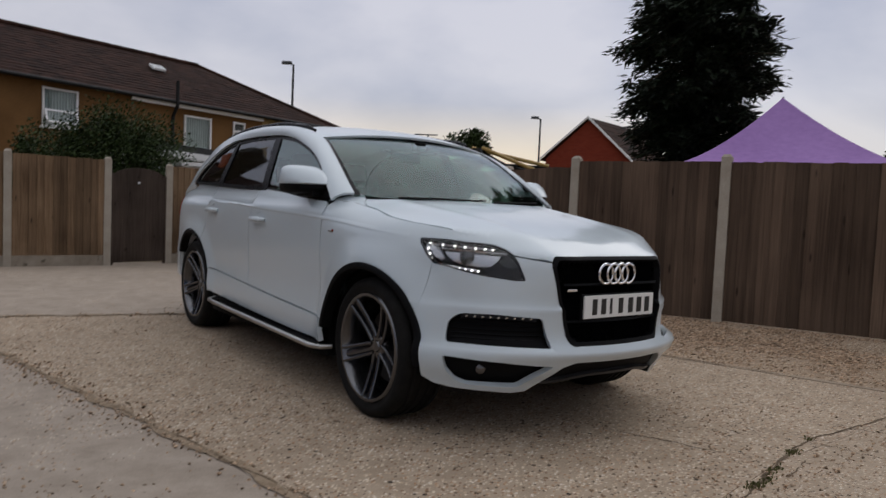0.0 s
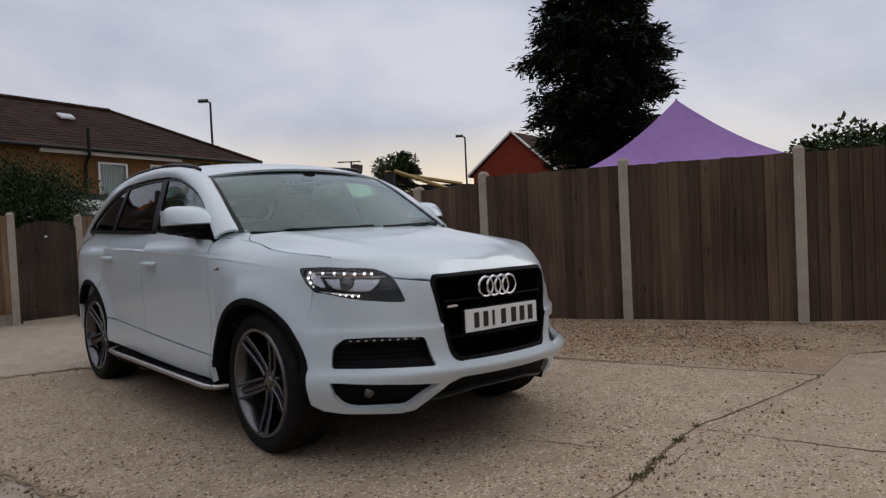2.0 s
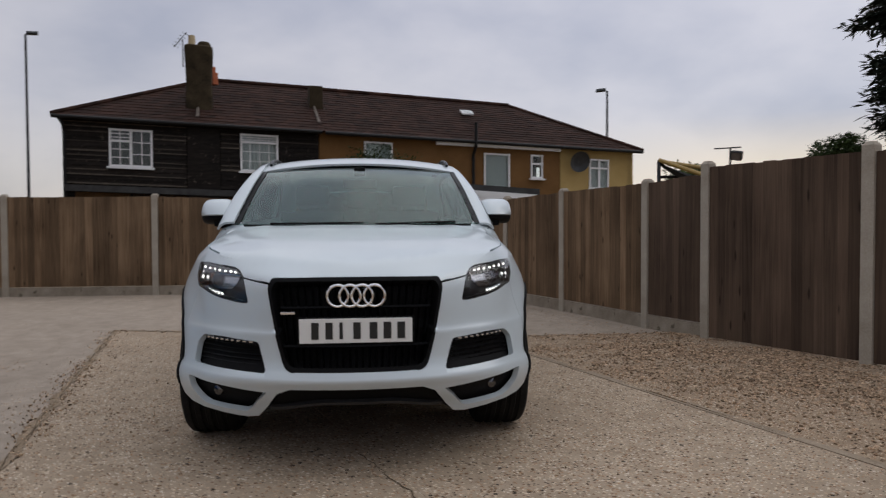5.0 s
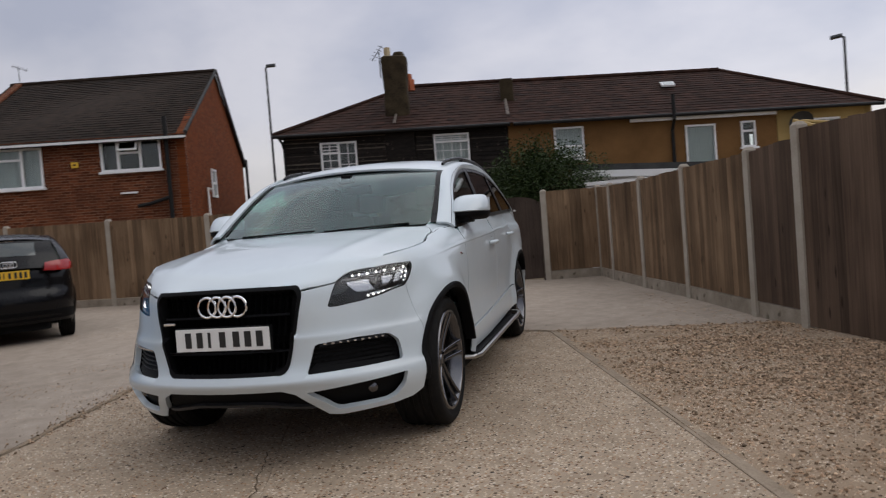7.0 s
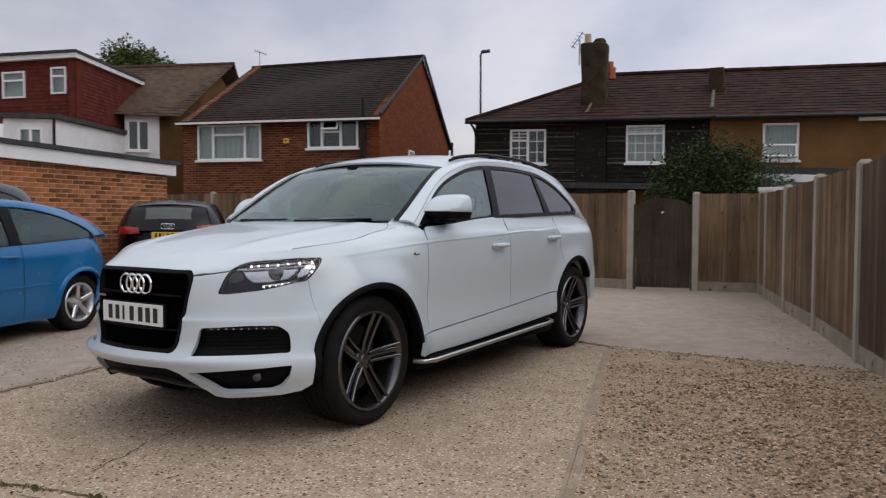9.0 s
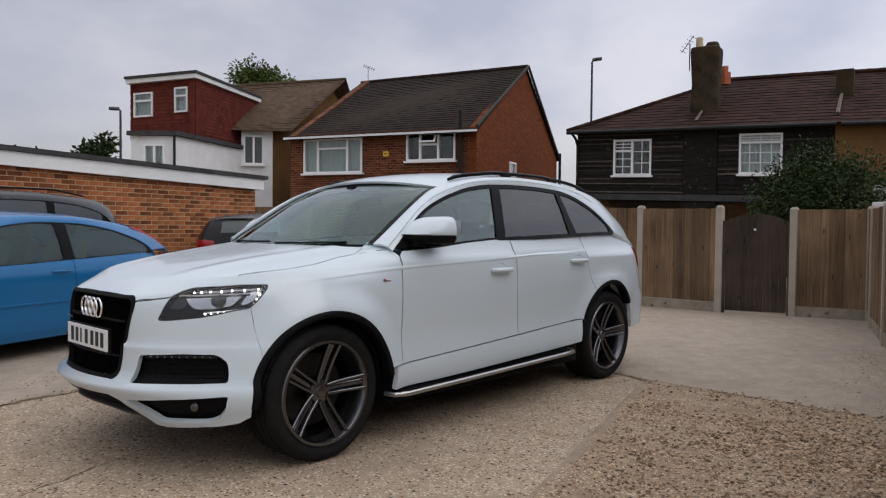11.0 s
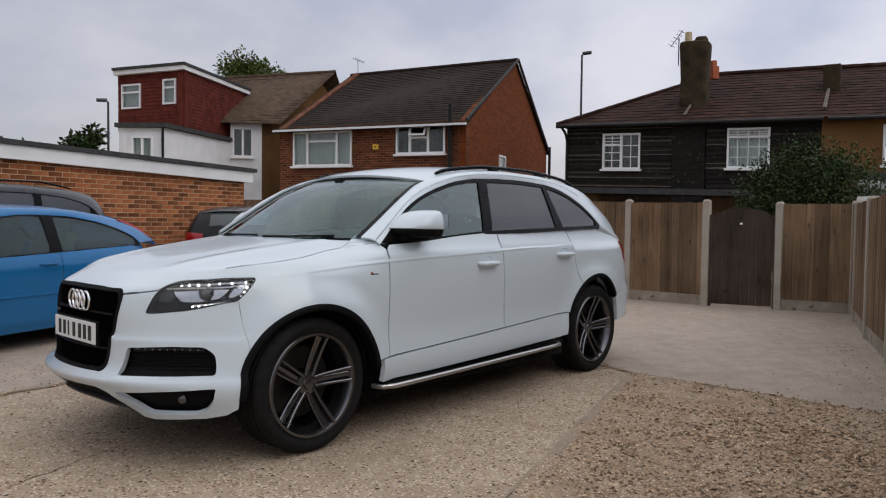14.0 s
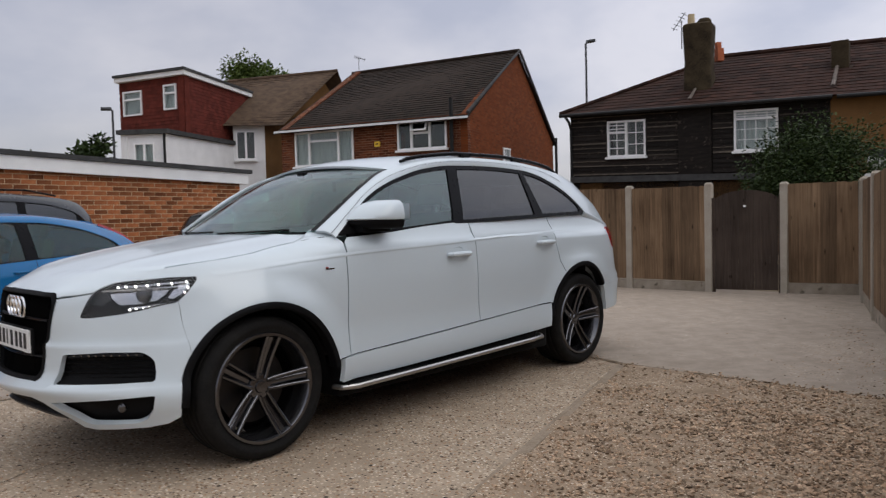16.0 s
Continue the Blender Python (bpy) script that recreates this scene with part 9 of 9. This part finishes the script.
BLACK = dict(BLUE)
BLACK.update(hub=1.29, r=0.315, arch=0.345, flare=0.02, low=0.20, x_end=-1.70, x_nose=1.5, track=0.755, glass="tint",
             tail=[(0.2, 1.98), (0.40, 2.10), (0.55, 2.13), (0.66, 2.10), (0.70, 2.06), (0.85, 2.05), (0.98, 2.02), (1.1, 1.95)], nr=5.5,
             side=[(0.18, 0.82), (0.30, 0.855), (0.48, 0.870), (0.70, 0.880), (0.82, 0.875), (0.92, 0.855), (1.0, 0.825), (1.2, 0.76)],
             belt=[(-2.1, 0.99), (-1.2, 0.975), (-0.5, 0.955), (0.3, 0.935), (1.0, 0.91), (1.6, 0.86)],
             inner=[(0.95, 0.925), (0.70, 1.07), (0.40, 1.22), (0.10, 1.30), (-0.3, 1.33), (-0.9, 1.325), (-1.3, 1.275), (-1.55, 1.18), (-1.68, 1.06), (-1.72, 0.99)],
             outer=[(1.20, 0.74, 0.945), (0.92, 0.69, 1.10), (0.60, 0.645, 1.25), (0.25, 0.605, 1.365), (-0.2, 0.605, 1.405), (-0.8, 0.61, 1.405), (-1.35, 0.60, 1.375), (-1.72, 0.60, 1.315), (-1.88, 0.655, 1.16), (-1.98, 0.70, 1.0)],
             windows=[(0.62, -0.18), (-0.28, -0.98), (-1.08, -1.55)], seams=[-0.22], rub=0.5, rub_mat="paint_black", roof1=-1.74,
             hatch=[(-1.72, 0.60, 1.315), (-1.82, 0.63, 1.22), (-1.92, 0.67, 1.08), (-1.99, 0.71, 0.96)], rear_glass=(1, 7),
             rear_lamp=None)
black, ksh, ktail = small_car("black_hatchback", pose(-8.15, 3.68, 0, 0, 0, 177) @ Matrix.Diagonal((0.88, 0.88, 1.02, 1)), "black parked five-door hatchback with red tail lamps", "paint_black", BLACK)
number_plate(ktail, Matrix.Translation((-2.072, 0.0, 0.90)) @ Matrix.Rotation(math.pi, 4, "Z"), M["plate_yellow"], BARS)
for k in (-1.5, -0.5, 0.5, 1.5):
    bm = bmesh.new()
    tube(bm, [Vector((-2.085, k * 0.047 + 0.04 * math.cos(a), 1.035 + 0.04 * math.sin(a))) for a in (2 * math.pi * i / 24 for i in range(24))], 0.005, 6, closed=True)
    part("badge_ring", bm, M["chrome"], ktail, "plain chrome badge ring")
for s in (1, -1):
    q = [(-2.062, 0.44, 0.935), (-2.050, 0.60, 0.925), (-1.968, 0.765, 0.925), (-1.86, 0.805, 0.945)]
    up = [(-2.040, 0.46, 1.015), (-2.020, 0.60, 1.03), (-1.940, 0.745, 1.035), (-1.83, 0.785, 1.03)]
    strip("tail_lamp", [mirrored(r, s) for r in (q, [Vector(a).lerp(Vector(b), 0.5) + Vector((-0.012, 0.008, 0)) for a, b in zip(q, up)], up)], M["red_lens"], black, "red wrap-round tail lamp", depth=0.05 * s)
bm = bmesh.new()
rod(bm, (-2.02, -0.02, 1.015), (-2.0, -0.34, 1.045), 0.014, 0.010, 8)
part("rear_wiper", bm, M["plastic"], black, "black rear wiper")
panel("bumper_band", sheet(rect(-1.3, 0.30, 1.3, 0.42), [], lambda u, v: ksh.rear(u, v, 0.004), 0.1, 0.01), M["plastic"], black, "dull black lower bumper")

DARK = dict(BLUE)
DARK.update(hub=1.42, r=0.37, arch=0.42, flare=0.02, low=0.28, track=0.80, tyre=0.24, rim=0.24, glass="tint", x_end=-1.95, x_nose=1.7,
            nose=[(0.25, 2.25), (0.6, 2.32), (0.9, 2.26), (1.2, 2.1)], tail=[(0.25, 2.20), (0.6, 2.32), (0.9, 2.30), (1.2, 2.24), (1.4, 2.2)],
            side=[(0.2, 0.88), (0.5, 0.93), (0.8, 0.94), (1.05, 0.93), (1.2, 0.90), (1.4, 0.86)],
            belt=[(-2.2, 1.24), (-1.2, 1.22), (0.3, 1.18), (1.0, 1.15), (1.8, 1.10)],
            yg=[(1.1, 0.90), (1.25, 0.87), (1.4, 0.83), (1.55, 0.79), (1.7, 0.74)],
            inner=[(1.0, 1.16), (0.80, 1.32), (0.55, 1.50), (0.25, 1.63), (-0.3, 1.70), (-1.0, 1.70), (-1.5, 1.66), (-1.85, 1.56), (-2.02, 1.40), (-2.06, 1.25)],
            outer=[(1.25, 0.80, 1.17), (1.02, 0.76, 1.34), (0.75, 0.72, 1.52), (0.40, 0.69, 1.70), (-0.2, 0.69, 1.79), (-0.9, 0.69, 1.80), (-1.5, 0.68, 1.77), (-1.95, 0.68, 1.69), (-2.12, 0.72, 1.50), (-2.2, 0.76, 1.26)],
            windows=[(0.7, -0.2), (-0.3, -1.15), (-1.25, -1.9)], seams=[-0.25], rub=0.6, rub_mat="plastic", handle=(-0.1, 1.08),
            bonnet=[(1.0, 1.20), (1.5, 1.16), (2.0, 1.08), (2.3, 0.95)], screen=1.3, tip=2.2, roof0=0.45, roof1=-1.97,
            hatch=[(-1.95, 0.68, 1.69), (-2.06, 0.70, 1.58), (-2.16, 0.73, 1.40), (-2.22, 0.77, 1.22)], rear_glass=(1, 10), rear_lamp=[(0.95, 1.30), (1.3, 1.30), (1.3, 0.95), (0.95, 0.95)])
dark, *_ = small_car("grey_estate", pose(-4.30, 0.17, 0, 0, 0, -39.1) @ Matrix.Diagonal((1, 0.84, 0.925, 1)), "dark grey parked estate car with tinted windows", "paint_grey", DARK)
for s in (1, -1):
    bm = bmesh.new()
    tube(bm, [(0.1, s * 0.66, 1.80), (-0.2, s * 0.665, 1.85), (-1.3, s * 0.66, 1.855), (-1.7, s * 0.655, 1.78)], 0.014, 8)
    part("roof_rail", bm, M["gloss_black"], dark, "dark roof rail", smooth=True)
